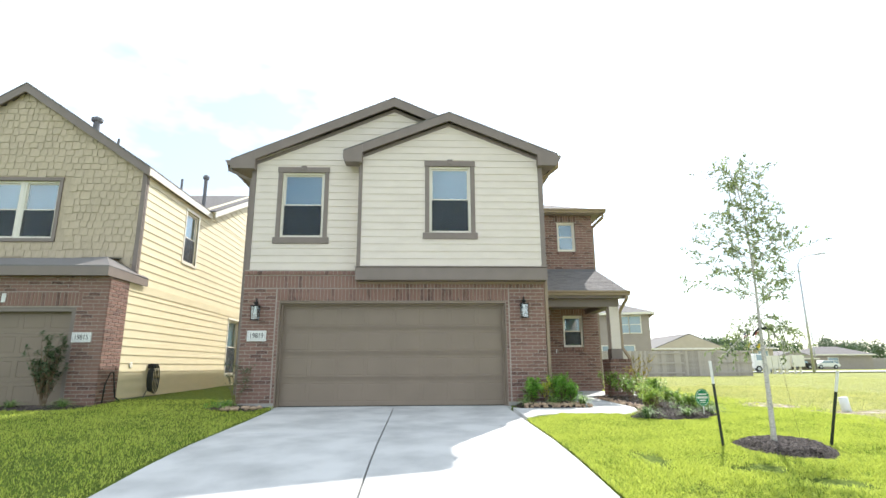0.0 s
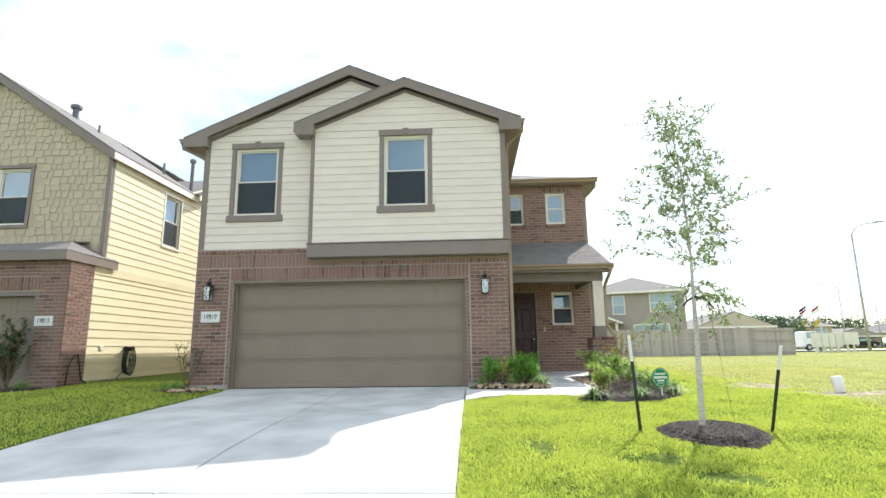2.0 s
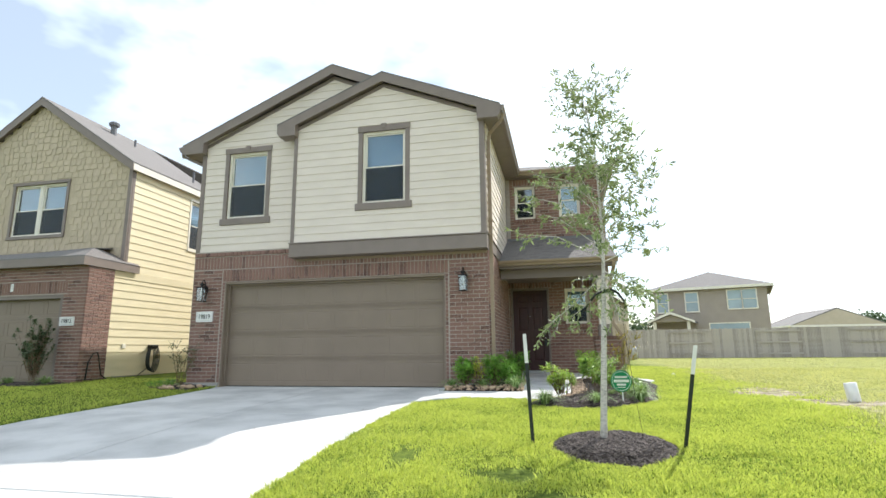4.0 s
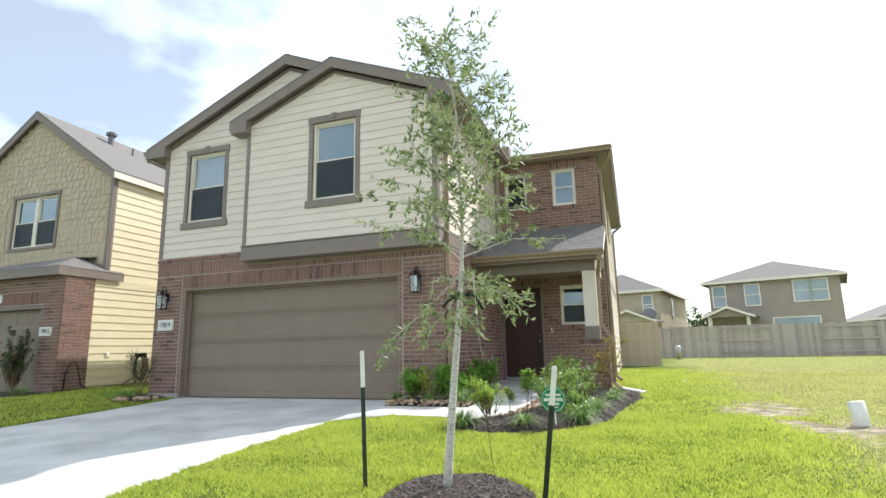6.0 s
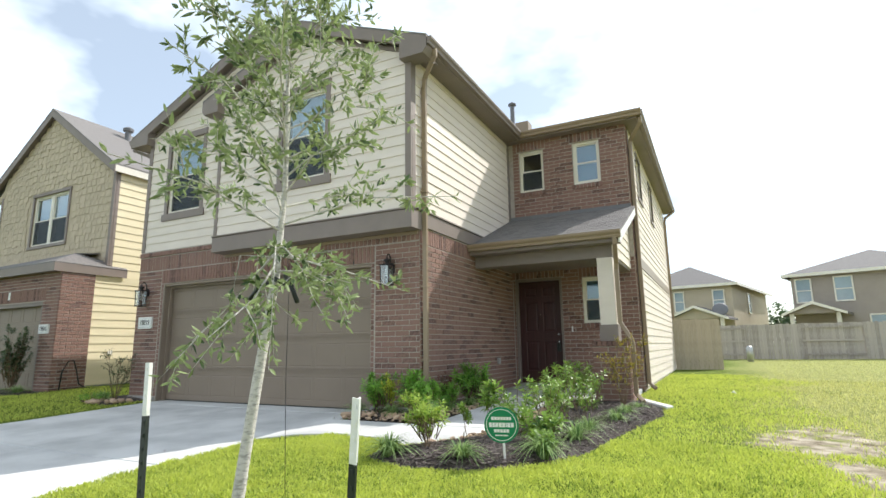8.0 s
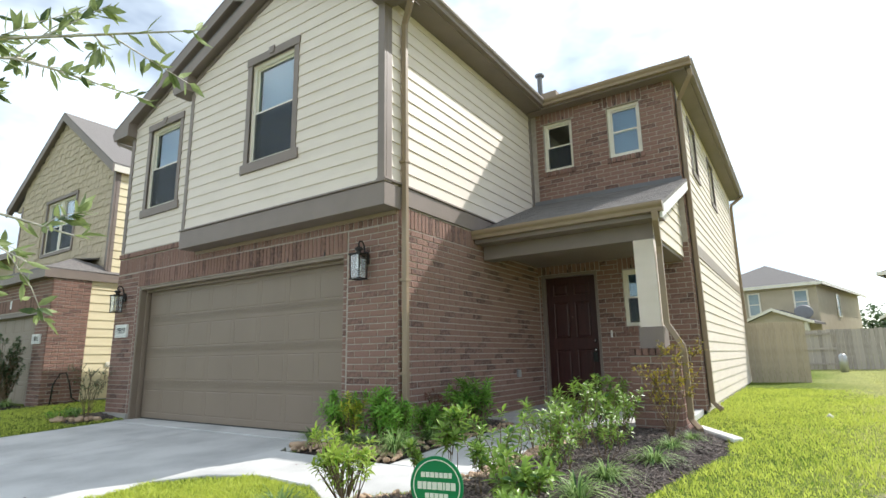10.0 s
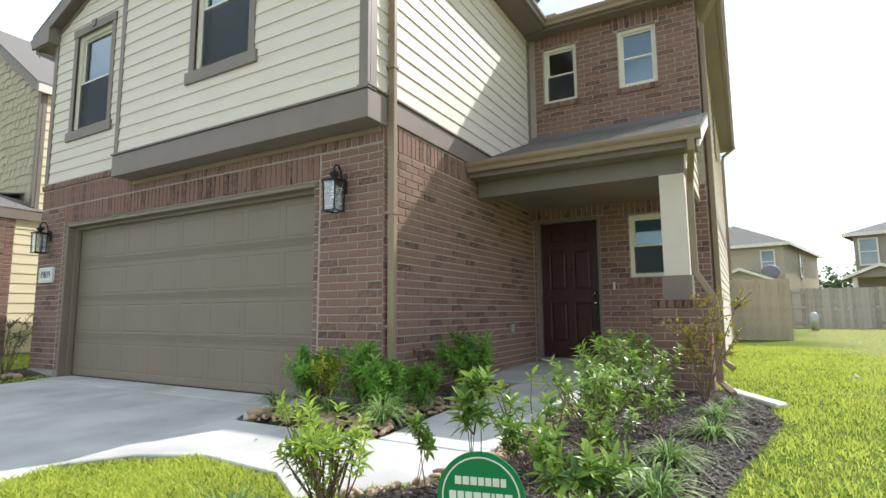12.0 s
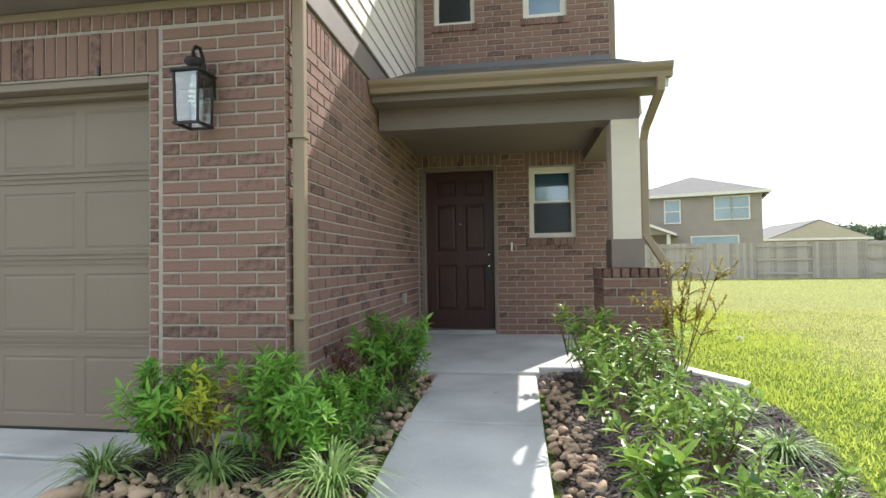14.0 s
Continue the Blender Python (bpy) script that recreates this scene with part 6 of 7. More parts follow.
M_BROAD_LEAF = leaf_material("broad_leaf", (0.25, 0.38, 0.07), (0.045, 0.12, 0.028), trans=0.38, rough=0.35)
M_STRAP_LEAF = leaf_material("strap_leaf", (0.30, 0.42, 0.15), (0.03, 0.11, 0.025), trans=0.4)
M_TWIG_LEAF = leaf_material("twig_leaf", (0.42, 0.33, 0.05), (0.16, 0.20, 0.04), trans=0.4)
M_RED_LEAF = leaf_material("red_leaf", (0.17, 0.06, 0.045), (0.07, 0.035, 0.025), trans=0.3)
M_DARK_LEAF = leaf_material("dark_leaf", (0.10, 0.15, 0.07), (0.03, 0.055, 0.025), trans=0.25, rough=0.3)
M_BLADE = leaf_material("grass_blade", (0.58, 0.64, 0.12), (0.13, 0.23, 0.03), trans=0.5, rough=0.6, scale=1.3)
M_BLADE_DRY = leaf_material("dry_blade", (0.58, 0.57, 0.21), (0.22, 0.26, 0.07), trans=0.5, rough=0.6, scale=1.0)


def rand_unit(r):
    while True:
        v = Vector((r.uniform(-1, 1), r.uniform(-1, 1), r.uniform(-1, 1)))
        if 0.05 < v.length < 1:
            return v.normalized()


def add_leaf(V, F, p, way, up, length, width, fold=0.25, droop=0.15):
    """A leaf folded along its midrib, with a drooping tip."""
    way = way.normalized()
    s = way.cross(up)
    if s.length < 1e-3:
        s = way.orthogonal()
    s.normalize()
    n = s.cross(way)
    i = len(V)
    a, b = way * (0.38 * length), way * (0.72 * length)
    V += [tuple(p), tuple(p + a + s * width * 0.5 + n * fold * width), tuple(p + a - s * width * 0.5 + n * fold * width),
          tuple(p + b + s * width * 0.36 + n * (fold * width * 0.7 - droop * length * 0.4)), tuple(p + b - s * width * 0.36 + n * (fold * width * 0.7 - droop * length * 0.4)), tuple(p + way * length - n * droop * length), tuple(p + a - n * 0.0), tuple(p + b - n * droop * length * 0.4)]
    F += [(i, i + 1, i + 6), (i, i + 6, i + 2), (i + 1, i + 3, i + 7, i + 6), (i + 6, i + 7, i + 4, i + 2), (i + 3, i + 5, i + 7), (i + 7, i + 5, i + 4)]


def foliage(name, V, F, mat, parent, label=""):
    me = bpy.data.meshes.new(name)
    me.from_pydata(V, [], F)
    me.materials.append(mat)
    ob = new(name, me)
    ob.parent = parent
    if label:
        tagged(ob, label)
    return ob


def stems_part(paths, radius, parent, mat=None, name="branchwork", sides=5):
    bm = bmesh.new()
    for p in paths:
        n = len(p)
        one = bmesh.new()
        tube(one, p, [radius * (1 - 0.7 * i / (n - 1)) for i in range(n)], sides, cap=False)
        me = bpy.data.meshes.new("t")
        one.to_mesh(me)
        one.free()
        bm.from_mesh(me)
        bpy.data.meshes.remove(me)
    ob = new(name, to_mesh(name, bm, mat or M_STEM, True))
    ob.parent = parent
    return ob


def fine_shrub(label, seed, height, spread, stems, per, leaf, mat, name="garden_shrub", group="bed shrubs", curl=0.5):
    """Many upright stems with narrow leaves up their length and tufts at the tips."""
    r = random.Random(seed)
    s = thing(name, label, "shrub", (0, 0, 0), group)
    V, F, paths = [], [], []
    for _ in range(stems):
        a = r.uniform(0, 6.283)
        d = spread * math.sqrt(r.random())
        tip = Vector((math.cos(a) * d, math.sin(a) * d, height * (1.0 - 0.45 * (d / spread) ** 2) * r.uniform(0.72, 1.05)))
        root = Vector((math.cos(a) * d * 0.25, math.sin(a) * d * 0.25, -0.03))
        mid = root.lerp(tip, 0.5) + Vector((math.cos(a), math.sin(a), 0)) * d * 0.2
        path = [root, mid, tip]
        paths.append(path)
        for i in range(per):
            t = r.uniform(0.28, 1.0) ** 0.7
            p = root.lerp(mid, t * 2) if t < 0.5 else mid.lerp(tip, t * 2 - 1)
            way = rand_unit(r)
            way.z = abs(way.z) * 0.8 + 0.25
            add_leaf(V, F, p + way * 0.01, way, Vector((0, 0, 1)), leaf[0] * r.uniform(0.65, 1.2), leaf[1] * r.uniform(0.8, 1.2), 0.2, curl * r.uniform(0, 0.6))
    stems_part(paths, 0.006, s)
    foliage("foliage", V, F, mat, s)
    return s


def leggy_shrub(label, seed, height, spread, stems, leaf, mat, group, name="garden_shrub", rosettes=2, per=13, bare=0.45):
    """Bare stems that branch and end in rosettes of broad leaves."""
    r = random.Random(seed)
    s = thing(name, label, "shrub", (0, 0, 0), group)
    V, F, paths = [], [], []
    for _ in range(stems):
        a = r.uniform(0, 6.283)
        d = spread * math.sqrt(r.random())
        tip = Vector((math.cos(a) * d, math.sin(a) * d, height * r.uniform(0.55, 1.05)))
        root = Vector((r.uniform(-0.06, 0.06), r.uniform(-0.06, 0.06), -0.03))
        fork = root.lerp(tip, bare) + Vector((r.uniform(-0.04, 0.04), r.uniform(-0.04, 0.04), 0))
        ends = [tip] + [fork + (tip - fork) * r.uniform(0.5, 0.9) + Vector((r.uniform(-0.12, 0.12), r.uniform(-0.12, 0.12), r.uniform(-0.02, 0.08))) for _ in range(rosettes - 1)]
        paths.append([root, root.lerp(fork, 0.5) + Vector((0.01, 0.01, 0)), fork])
        for e in ends:
            m = fork.lerp(e, 0.5) + Vector((r.uniform(-0.02, 0.02), r.uniform(-0.02, 0.02), 0.01))
            paths.append([fork, m, e])
            axis = (e - m).normalized()
            for k in range(per):
                t = (k / per)
                out = axis.orthogonal()
                out.rotate(Matrix.Rotation(k * 2.4 + r.uniform(-0.3, 0.3), 3, axis))
                way = out * (1.1 - 0.6 * t) + axis * (0.15 + 0.8 * t)
                add_leaf(V, F, e - axis * (1 - t) * leaf[0] * 0.9, way, axis, leaf[0] * r.uniform(0.7, 1.15), leaf[1] * r.uniform(0.8, 1.15), 0.2, r.uniform(0.05, 0.35))
            for k in range(3):
                way = rand_unit(r)
                add_leaf(V, F, fork.lerp(e, r.uniform(0.2, 0.8)), way, Vector((0, 0, 1)), leaf[0] * r.uniform(0.6, 1.0), leaf[1], 0.2, 0.2)
    stems_part(paths, 0.006, s)
    foliage("foliage", V, F, mat, s)
    return s


def strap_clump(seed, blades, length, label):
    """A tuft of arching strap leaves."""
    r = random.Random(seed)
    s = thing("liriope_clump", label, "plant", (0, 0, 0), "grass-like clumps")
    V, F = [], []
    for _ in range(blades):
        a = r.uniform(0, 6.283)
        out = Vector((math.cos(a), math.sin(a), 0))
        sid = Vector((-out.y, out.x, 0))
        ln = length * r.uniform(0.6, 1.15)
        lean = r.uniform(0.25, 1.0)
        p = out * r.uniform(0, 0.05) + Vector((0, 0, -0.02))
        w = r.uniform(0.008, 0.014)
        n = 5
        i0 = len(V)
        for k in range(n + 1):
            t = k / n
            x = ln * (lean * 0.75 * t * (0.35 + 0.65 * t))
            z = ln * (0.95 * t - (0.35 + 0.55 * lean) * t * t)
            c = p + out * x + Vector((0, 0, z))
            ww = w * (1 - 0.85 * t ** 3)
            V += [tuple(c - sid * ww / 2), tuple(c + sid * ww / 2)]
        F += [(i0 + 2 * k, i0 + 2 * k + 1, i0 + 2 * k + 3, i0 + 2 * k + 2) for k in range(n)]
    foliage("foliage", V, F, M_STRAP_LEAF, s)
    return s


def twig_shrub(label, seed, height, spread, stems, leaf, mat, count, group="twiggy shrubs", name="garden_shrub", cat="shrub"):
    """Thin upright twigs with sparse small leaves."""
    r = random.Random(seed)
    s = thing(name, label, cat, (0, 0, 0), group)
    V, F, paths = [], [], []
    for _ in range(stems):
        a = r.uniform(0, 6.283)
        d = spread * r.uniform(0.2, 1.0)
        tip = Vector((math.cos(a) * d, math.sin(a) * d, height * r.uniform(0.6, 1.05)))
        root = Vector((r.uniform(-0.05, 0.05), r.uniform(-0.05, 0.05), -0.03))
        path = [root]
        for k in (0.3, 0.55, 0.8, 1.0):
            path.append(root.lerp(tip, k) + Vector((r.uniform(-0.03, 0.03), r.uniform(-0.03, 0.03), 0.05 * math.sin(k * 3))))
        paths.append(path)
        for _ in range(4):
            k = r.choice((2, 3))
            b = path[k]
            e = b + Vector((r.uniform(-0.16, 0.16), r.uniform(-0.16, 0.16), r.uniform(0.04, 0.2)))
            paths.append([b, b.lerp(e, 0.5) + Vector((0, 0, 0.01)), e])
            path_leaves = [(b.lerp(e, r.uniform(0.3, 1.0))) for _ in range(count // 2)]
            for p in path_leaves:
                add_leaf(V, F, p, rand_unit(r), Vector((0, 0, 1)), leaf[0] * r.uniform(0.6, 1.3), leaf[1], 0.2, 0.15)
        for _ in range(count):
            k = r.uniform(1.2, 3.99)
            p = path[int(k)].lerp(path[int(k) + 1], k - int(k))
            add_leaf(V, F, p, rand_unit(r), Vector((0, 0, 1)), leaf[0] * r.uniform(0.6, 1.3), leaf[1], 0.2, 0.15)
    stems_part(paths, 0.006, s)
    foliage("foliage", V, F, mat, s)
    return s


def put_all(proto, places):
    """The first place takes the built one, the others take copies. Places: x, y, z, turn in degrees, size."""
    poses = [Matrix.Translation((x, y, z)) @ Matrix.Rotation(radians(t), 4, "Z") @ Matrix.Scale(k, 4) for x, y, z, t, k in places]
    for m in poses[1:]:
        copy_thing(proto, m)
    proto.matrix_basis = poses[0]


# beds of dark mulch
LEFT_BED = [(1.96, 11.04), (2.6, 11.02), (3.36, 11.03), (3.30, 12.2), (3.30, 13.88), (2.71, 13.88), (2.71, 11.98), (1.86, 11.98)]
RIGHT_BED = [(4.26, 14.10), (4.23, 13.88), (4.23, 12.3), (4.23, 11.0), (4.10, 10.42), (3.82, 10.0), (3.58, 9.72), (3.54, 9.4), (3.95, 9.2), (4.7, 9.25), (5.2, 9.58), (5.52, 10.3), (5.62, 11.2), (5.80, 12.2), (5.94, 13.0), (5.84, 13.8), (5.50, 14.2), (5.46, 14.55), (4.86, 14.55), (4.86, 14.10)]
SHRUB_BED = [(-8.9, 11.3), (-7.9, 11.15), (-7.2, 11.3), (-7.05, 11.95), (-8.9, 11.95)]
GARAGE_BED = [(-4.6, 11.6), (-4.1, 11.05), (-3.5, 11.2), (-3.42, 11.95), (-4.5, 12.4)]


def inside(poly, x, y):
    hit = False
    for (x0, y0), (x1, y1) in zip(poly, poly[1:] + poly[:1]):
        if (y0 > y) != (y1 > y) and x < (x1 - x0) * (y - y0) / (y1 - y0) + x0:
            hit = not hit
    return hit


def edge_gap(poly, x, y):
    best = 9
    for a, b in zip(poly, poly[1:] + poly[:1]):
        dx, dy = b[0] - a[0], b[1] - a[1]
        t = min(max(((x - a[0]) * dx + (y - a[1]) * dy) / (dx * dx + dy * dy), 0), 1)
        best = min(best, math.hypot(x - a[0] - t * dx, y - a[1] - t * dy))
    return best


def bed_z(poly, x, y, lift):
    return land(x, y) - 0.02 + lift * min(edge_gap(poly, x, y) / 0.18, 1) + 0.008 * noise.noise(Vector((x * 9, y * 9, 1)))


def mulch_bed(name, poly, lift, label, chips):
    """A raised bed that falls to its edge, strewn with bark chips."""
    bed = thing(name, label, "mulch bed", (sum(p[0] for p in poly) / len(poly), sum(p[1] for p in poly) / len(poly), land(*poly[0])), kind="structure")
    xs, ys = [p[0] for p in poly], [p[1] for p in poly]
    bm = bmesh.new()
    rim = []
    for a, b in zip(poly, poly[1:] + poly[:1]):
        n = max(1, int(math.hypot(b[0] - a[0], b[1] - a[1]) / 0.15))
        rim += [(a[0] + (b[0] - a[0]) * i / n, a[1] + (b[1] - a[1]) * i / n) for i in range(n)]
    cx, cy = bed.location.x, bed.location.y
    vs = [bm.verts.new((x, y, land(x, y) - 0.03)) for x, y in rim]
    f = bm.faces.new(vs)
    if f.normal.z < 0:
        f.normal_flip()
    bmesh.ops.triangulate(bm, faces=bm.faces[:])
    for _ in range(3):
        bmesh.ops.subdivide_edges(bm, edges=[e for e in bm.edges if e.calc_length() > 0.13], cuts=1, use_grid_fill=True)
    for v in bm.verts:
        v.co.z = bed_z(poly, v.co.x, v.co.y, lift)
    bmesh.ops.recalc_face_normals(bm, faces=bm.faces[:])
    part("soil", bm, M_MULCH, bed, smooth=True)
    r = random.Random(len(poly))
    V, F = [], []
    made = 0
    while made < chips:
        x, y = r.uniform(min(xs) - 0.04, max(xs) + 0.04), r.uniform(min(ys) - 0.04, max(ys) + 0.04)
        if not inside(poly, x, y) and not edge_gap(poly, x, y) < 0.03 * r.random():
            continue
        made += 1
        z = bed_z(poly, x, y, lift)
        a, l, w, t = r.uniform(0, 6.28), r.uniform(0.012, 0.04), r.uniform(0.004, 0.011), r.uniform(-0.35, 0.5)
        u = Vector((math.cos(a), math.sin(a), t)) * l
        s = Vector((-math.sin(a), math.cos(a), r.uniform(-0.4, 0.4))) * w
        c = Vector((x, y, z + 0.006))
        i = len(V)
        k = Vector((0, 0, 0.004))
        V += [tuple(c - u - s), tuple(c + u - s * 0.5), tuple(c + u + s * 0.5), tuple(c - u + s), tuple(c - u * 0.9 + k), tuple(c + u * 0.9 + k)]
        F += [(i, i + 1, i + 5, i + 4), (i + 4, i + 5, i + 2, i + 3), (i, i + 4, i + 3), (i + 1, i + 2, i + 5)]
    ob = foliage("bark_chips", V, F, M_CHIP, bed)
    ob.location = -base_of(bed)
    tagged(ob, "shredded dark bark chips", kind="stuff")
    return bed


mulch_bed("mulch_bed", LEFT_BED, 0.10, "dark mulch bed edged with river rocks beside the garage", 2500)
mulch_bed("mulch_bed", RIGHT_BED, 0.08, "dark bark mulch bed curving along the path and lawn", 11000)
mulch_bed("mulch_bed", SHRUB_BED, 0.06, "dark mulch bed in front of the neighbour's garage", 1200)
mulch_bed("mulch_bed", GARAGE_BED, 0.05, "small mulch bed at the corner of the garage", 1200)
RING = [(4.54 + 0.58 * math.cos(a) * (1 + 0.05 * math.sin(3 * a)), 6.93 + 0.60 * math.sin(a) * (1 + 0.05 * math.cos(5 * a))) for a in np.linspace(0, 2 * math.pi, 26)[:-1]]
mulch_bed("mulch_ring", RING, 0.085, "round mound of dark bark mulch under the young tree", 7000)


# river rocks
def rock_mesh(seed):
    bm = bmesh.new()
    bmesh.ops.create_icosphere(bm, subdivisions=2, radius=1.0)
    cuts = [Vector((random.Random(seed * 9 + i).uniform(-1, 1), random.Random(seed * 9 + i + 4).uniform(-1, 1), random.Random(seed * 9 + i + 70).uniform(-0.4, 1))).normalized() for i in range(4)]
    r = random.Random(seed)
    o = Vector((r.uniform(0, 50), 0, 0))
    k = (r.uniform(0.85, 1.35), r.uniform(0.62, 0.95), r.uniform(0.45, 0.75))
    for v in bm.verts:
        for c in cuts:
            over = v.co.dot(c) - 0.72
            if over > 0:
                v.co -= c * over * 0.85
        d = 1 + 0.42 * noise.noise(v.co * 0.9 + o) + 0.16 * noise.noise(v.co * 2.5 + o)
        v.co = Vector((v.co.x * k[0], v.co.y * k[1], v.co.z * k[2])) * d
    return to_mesh("rock", bm, M_ROCK, True)


ROCKS = [rock_mesh(i) for i in range(12)]


def rock_border(label, spots):
    b = thing("rock_border", label, "rocks", (spots[0][0], spots[0][1], 0.05))
    r = random.Random(len(spots))
    for x, y, z, s in spots:
        m = Matrix.Translation((x, y, z)) @ Euler((r.uniform(-0.5, 0.5), r.uniform(-0.5, 0.5), r.uniform(0, 6.28))).to_matrix().to_4x4() @ Matrix.Scale(s, 4)
        piece("rock", r.choice(ROCKS), b, m)


rr = random.Random(77)
spots = [(2.03, 11.14, 0.10, 0.09), (2.85, 11.10, 0.11, 0.055), (2.40, 11.14, 0.12, 0.06)]
for i in range(175):
    x = rr.uniform(2.02, 3.38)
    d = rr.random()
    s = rr.uniform(0.018, 0.036)
    spots.append((x, 11.06 + 0.25 * d, 0.055 + s * 0.45 + 0.07 * d, s))
for i in range(120):
    y = rr.uniform(11.15, 13.84)
    d = rr.random()
    s = rr.uniform(0.017, 0.038)
    e = 3.29
    spots.append((e - 0.24 * d + 0.03, y, 0.07 + s * 0.45 + 0.04 * d, s))
rock_border("tan and grey river rocks piled along the bed's edge", spots)
spots = []
for i in range(240):
    y = rr.uniform(10.0, 13.6)
    d = rr.random()
    s = rr.uniform(0.017, 0.038)
    e = float(np.interp(y, (9.9, 10.4, 11.0, 13.7), (3.78, 4.12, 4.25, 4.25)))
    spots.append((e + 0.22 * d, y, max(bed_z(RIGHT_BED, e + 0.15, y, 0.06), 0.05 if y > 10.8 else 0.0) + s * 0.4 + 0.02 * d, s))
rock_border("tan river rocks edging the mulch bed along the path", spots)
spots = [(rr.uniform(-4.25, -3.45), rr.uniform(11.1, 11.75), 0.07, rr.uniform(0.035, 0.07)) for _ in range(40)]
rock_border("small heap of river rocks at the garage corner", spots)

# shrubs and clumps
fine = leggy_shrub("bushy bright green shrub with narrow pointed leaves in the mulch", 1, 0.64, 0.31, 24, (0.105, 0.026), M_FINE_LEAF, "bed shrubs", rosettes=3, per=13, bare=0.28)
put_all(fine, [(2.27, 11.55, 0.08, 0, 0.82), (2.84, 11.57, 0.08, 80, 0.88), (3.1, 11.52, 0.08, 200, 0.66), (3.08, 12.1, 0.08, 140, 0.6), (3.1, 12.95, 0.08, 300, 0.95)])
fine2 = leggy_shrub("airy fresh green shrub with yellow tips in the sun", 5, 0.60, 0.26, 15, (0.082, 0.024), M_FRESH_LEAF, "yellow-green shrubs", rosettes=3, per=12, bare=0.3)
put_all(fine2, [(4.02, 9.76, 0.02, 0, 0.86)])
yel = leggy_shrub("small shrub with bright yellow new leaves by the garage", 3, 0.66, 0.2, 7, (0.085, 0.026), M_YELLOW_LEAF, "yellow-green shrubs")
put_all(yel, [(2.52, 11.45, 0.07, 0, 0.82)])
redp = twig_shrub("small shrub with dark red leaves against the brick", 9, 0.66, 0.14, 6, (0.06, 0.024), M_RED_LEAF, 14)
put_all(redp, [(2.92, 12.5, 0.07, 0, 0.75)])
broad = leggy_shrub("leggy broad-leaved shrub with rosettes of glossy leaves", 11, 0.66, 0.36, 10, (0.094, 0.032), M_BROAD_LEAF, "broad-leaved shrubs", rosettes=2, per=9)
broad_b = leggy_shrub("leggy broad-leaved shrub with rosettes of glossy leaves", 12, 0.62, 0.34, 8, (0.09, 0.031), M_BROAD_LEAF, "broad-leaved shrubs", rosettes=3, per=8)
put_all(broad, [(4.66, 13.05, 0.08, 0, 0.95), (4.70, 11.75, 0.05, 130, 0.85), (4.98, 12.85, 0.06, 210, 0.85), (4.62, 10.75, 0.03, 20, 0.86), (5.08, 11.95, 0.04, 160, 0.66)])
put_all(broad_b, [(4.70, 12.4, 0.06, 60, 0.98), (4.82, 11.3, 0.04, 280, 0.85), (4.62, 13.55, 0.08, 240, 1.0), (5.02, 10.95, 0.02, 100, 0.6)])
tall = leggy_shrub("tall thin shrub stem with rosettes of broad leaves", 14, 0.72, 0.12, 4, (0.105, 0.036), M_BROAD_LEAF, "broad-leaved shrubs", rosettes=2, per=15, bare=0.7)
put_all(tall, [(4.42, 10.42, 0.02, 0, 0.92), (4.22, 10.28, 0.01, 100, 0.6), (4.66, 10.45, 0.01, 200, 0.6)])
low = leggy_shrub("low broad-leaved shrub at the front of the bed", 17, 0.36, 0.24, 8, (0.11, 0.038), M_BROAD_LEAF, "broad-leaved shrubs", rosettes=2, per=12, bare=0.5)
put_all(low, [(5.02, 10.4, 0.0, 0, 0.9), (5.12, 9.95, 0.0, 140, 0.6)])
twig = twig_shrub("twiggy shrub with sparse yellow and red leaves by the pier", 21, 1.05, 0.36, 11, (0.042, 0.021), M_TWIG_LEAF, 22)
put_all(twig, [(5.33, 13.48, 0.06, 0, 1.0)])
clump = strap_clump(31, 190, 0.52, "clump of arching pale-edged strap leaves in the mulch")
clump_b = strap_clump(33, 150, 0.50, "clump of arching pale-edged strap leaves in the mulch")
put_all(clump, [(3.82, 9.42, 0.0, 0, 1.0), (5.18, 9.85, 0.02, 110, 1.0), (5.28, 11.28, 0.03, 230, 0.85), (5.47, 12.75, 0.05, 20, 0.75), (3.24, 11.27, 0.1, 75, 1.0), (2.64, 11.33, 0.1, 200, 0.8), (3.17, 12.7, 0.1, 320, 0.7), (-7.5, 11.55, 0.08, 30, 1.0)])
put_all(clump_b, [(4.55, 9.48, 0.01, 50, 0.9), (5.30, 10.6, 0.03, 170, 1.0), (5.46, 12.05, 0.04, 290, 0.9), (5.55, 13.35, 0.06, 60, 0.65), (2.06, 11.32, 0.09, 140, 0.9), (3.16, 12.0, 0.1, 260, 0.8), (4.85, 10.6, 0.02, 45, 0.6), (-8.5, 11.5, 0.08, 130, 1.0), (-4.15, 11.5, 0.05, 250, 1.0)])
nshrub = leggy_shrub("dark glossy shrub by the neighbour's brick pier", 41, 1.25, 0.34, 22, (0.075, 0.034), M_DARK_LEAF, "", rosettes=4, per=11, bare=0.25)
put_all(nshrub, [(-7.95, 11.6, 0.06, 0, 1.2)])
gshrub = twig_shrub("leggy shrub with dark reddish leaves at the garage corner", 43, 1.0, 0.42, 11, (0.05, 0.024), M_DARK_LEAF, 9)
put_all(gshrub, [(-4.05, 11.65, 0.04, 0, 1.0)])
tuft = fine_shrub("low green weeds at the foot of the garage wall", 47, 0.22, 0.35, 30, 14, (0.06, 0.012), M_FINE_LEAF, group="")
put_all(tuft, [(-4.25, 11.35, 0.03, 0, 1.0)])


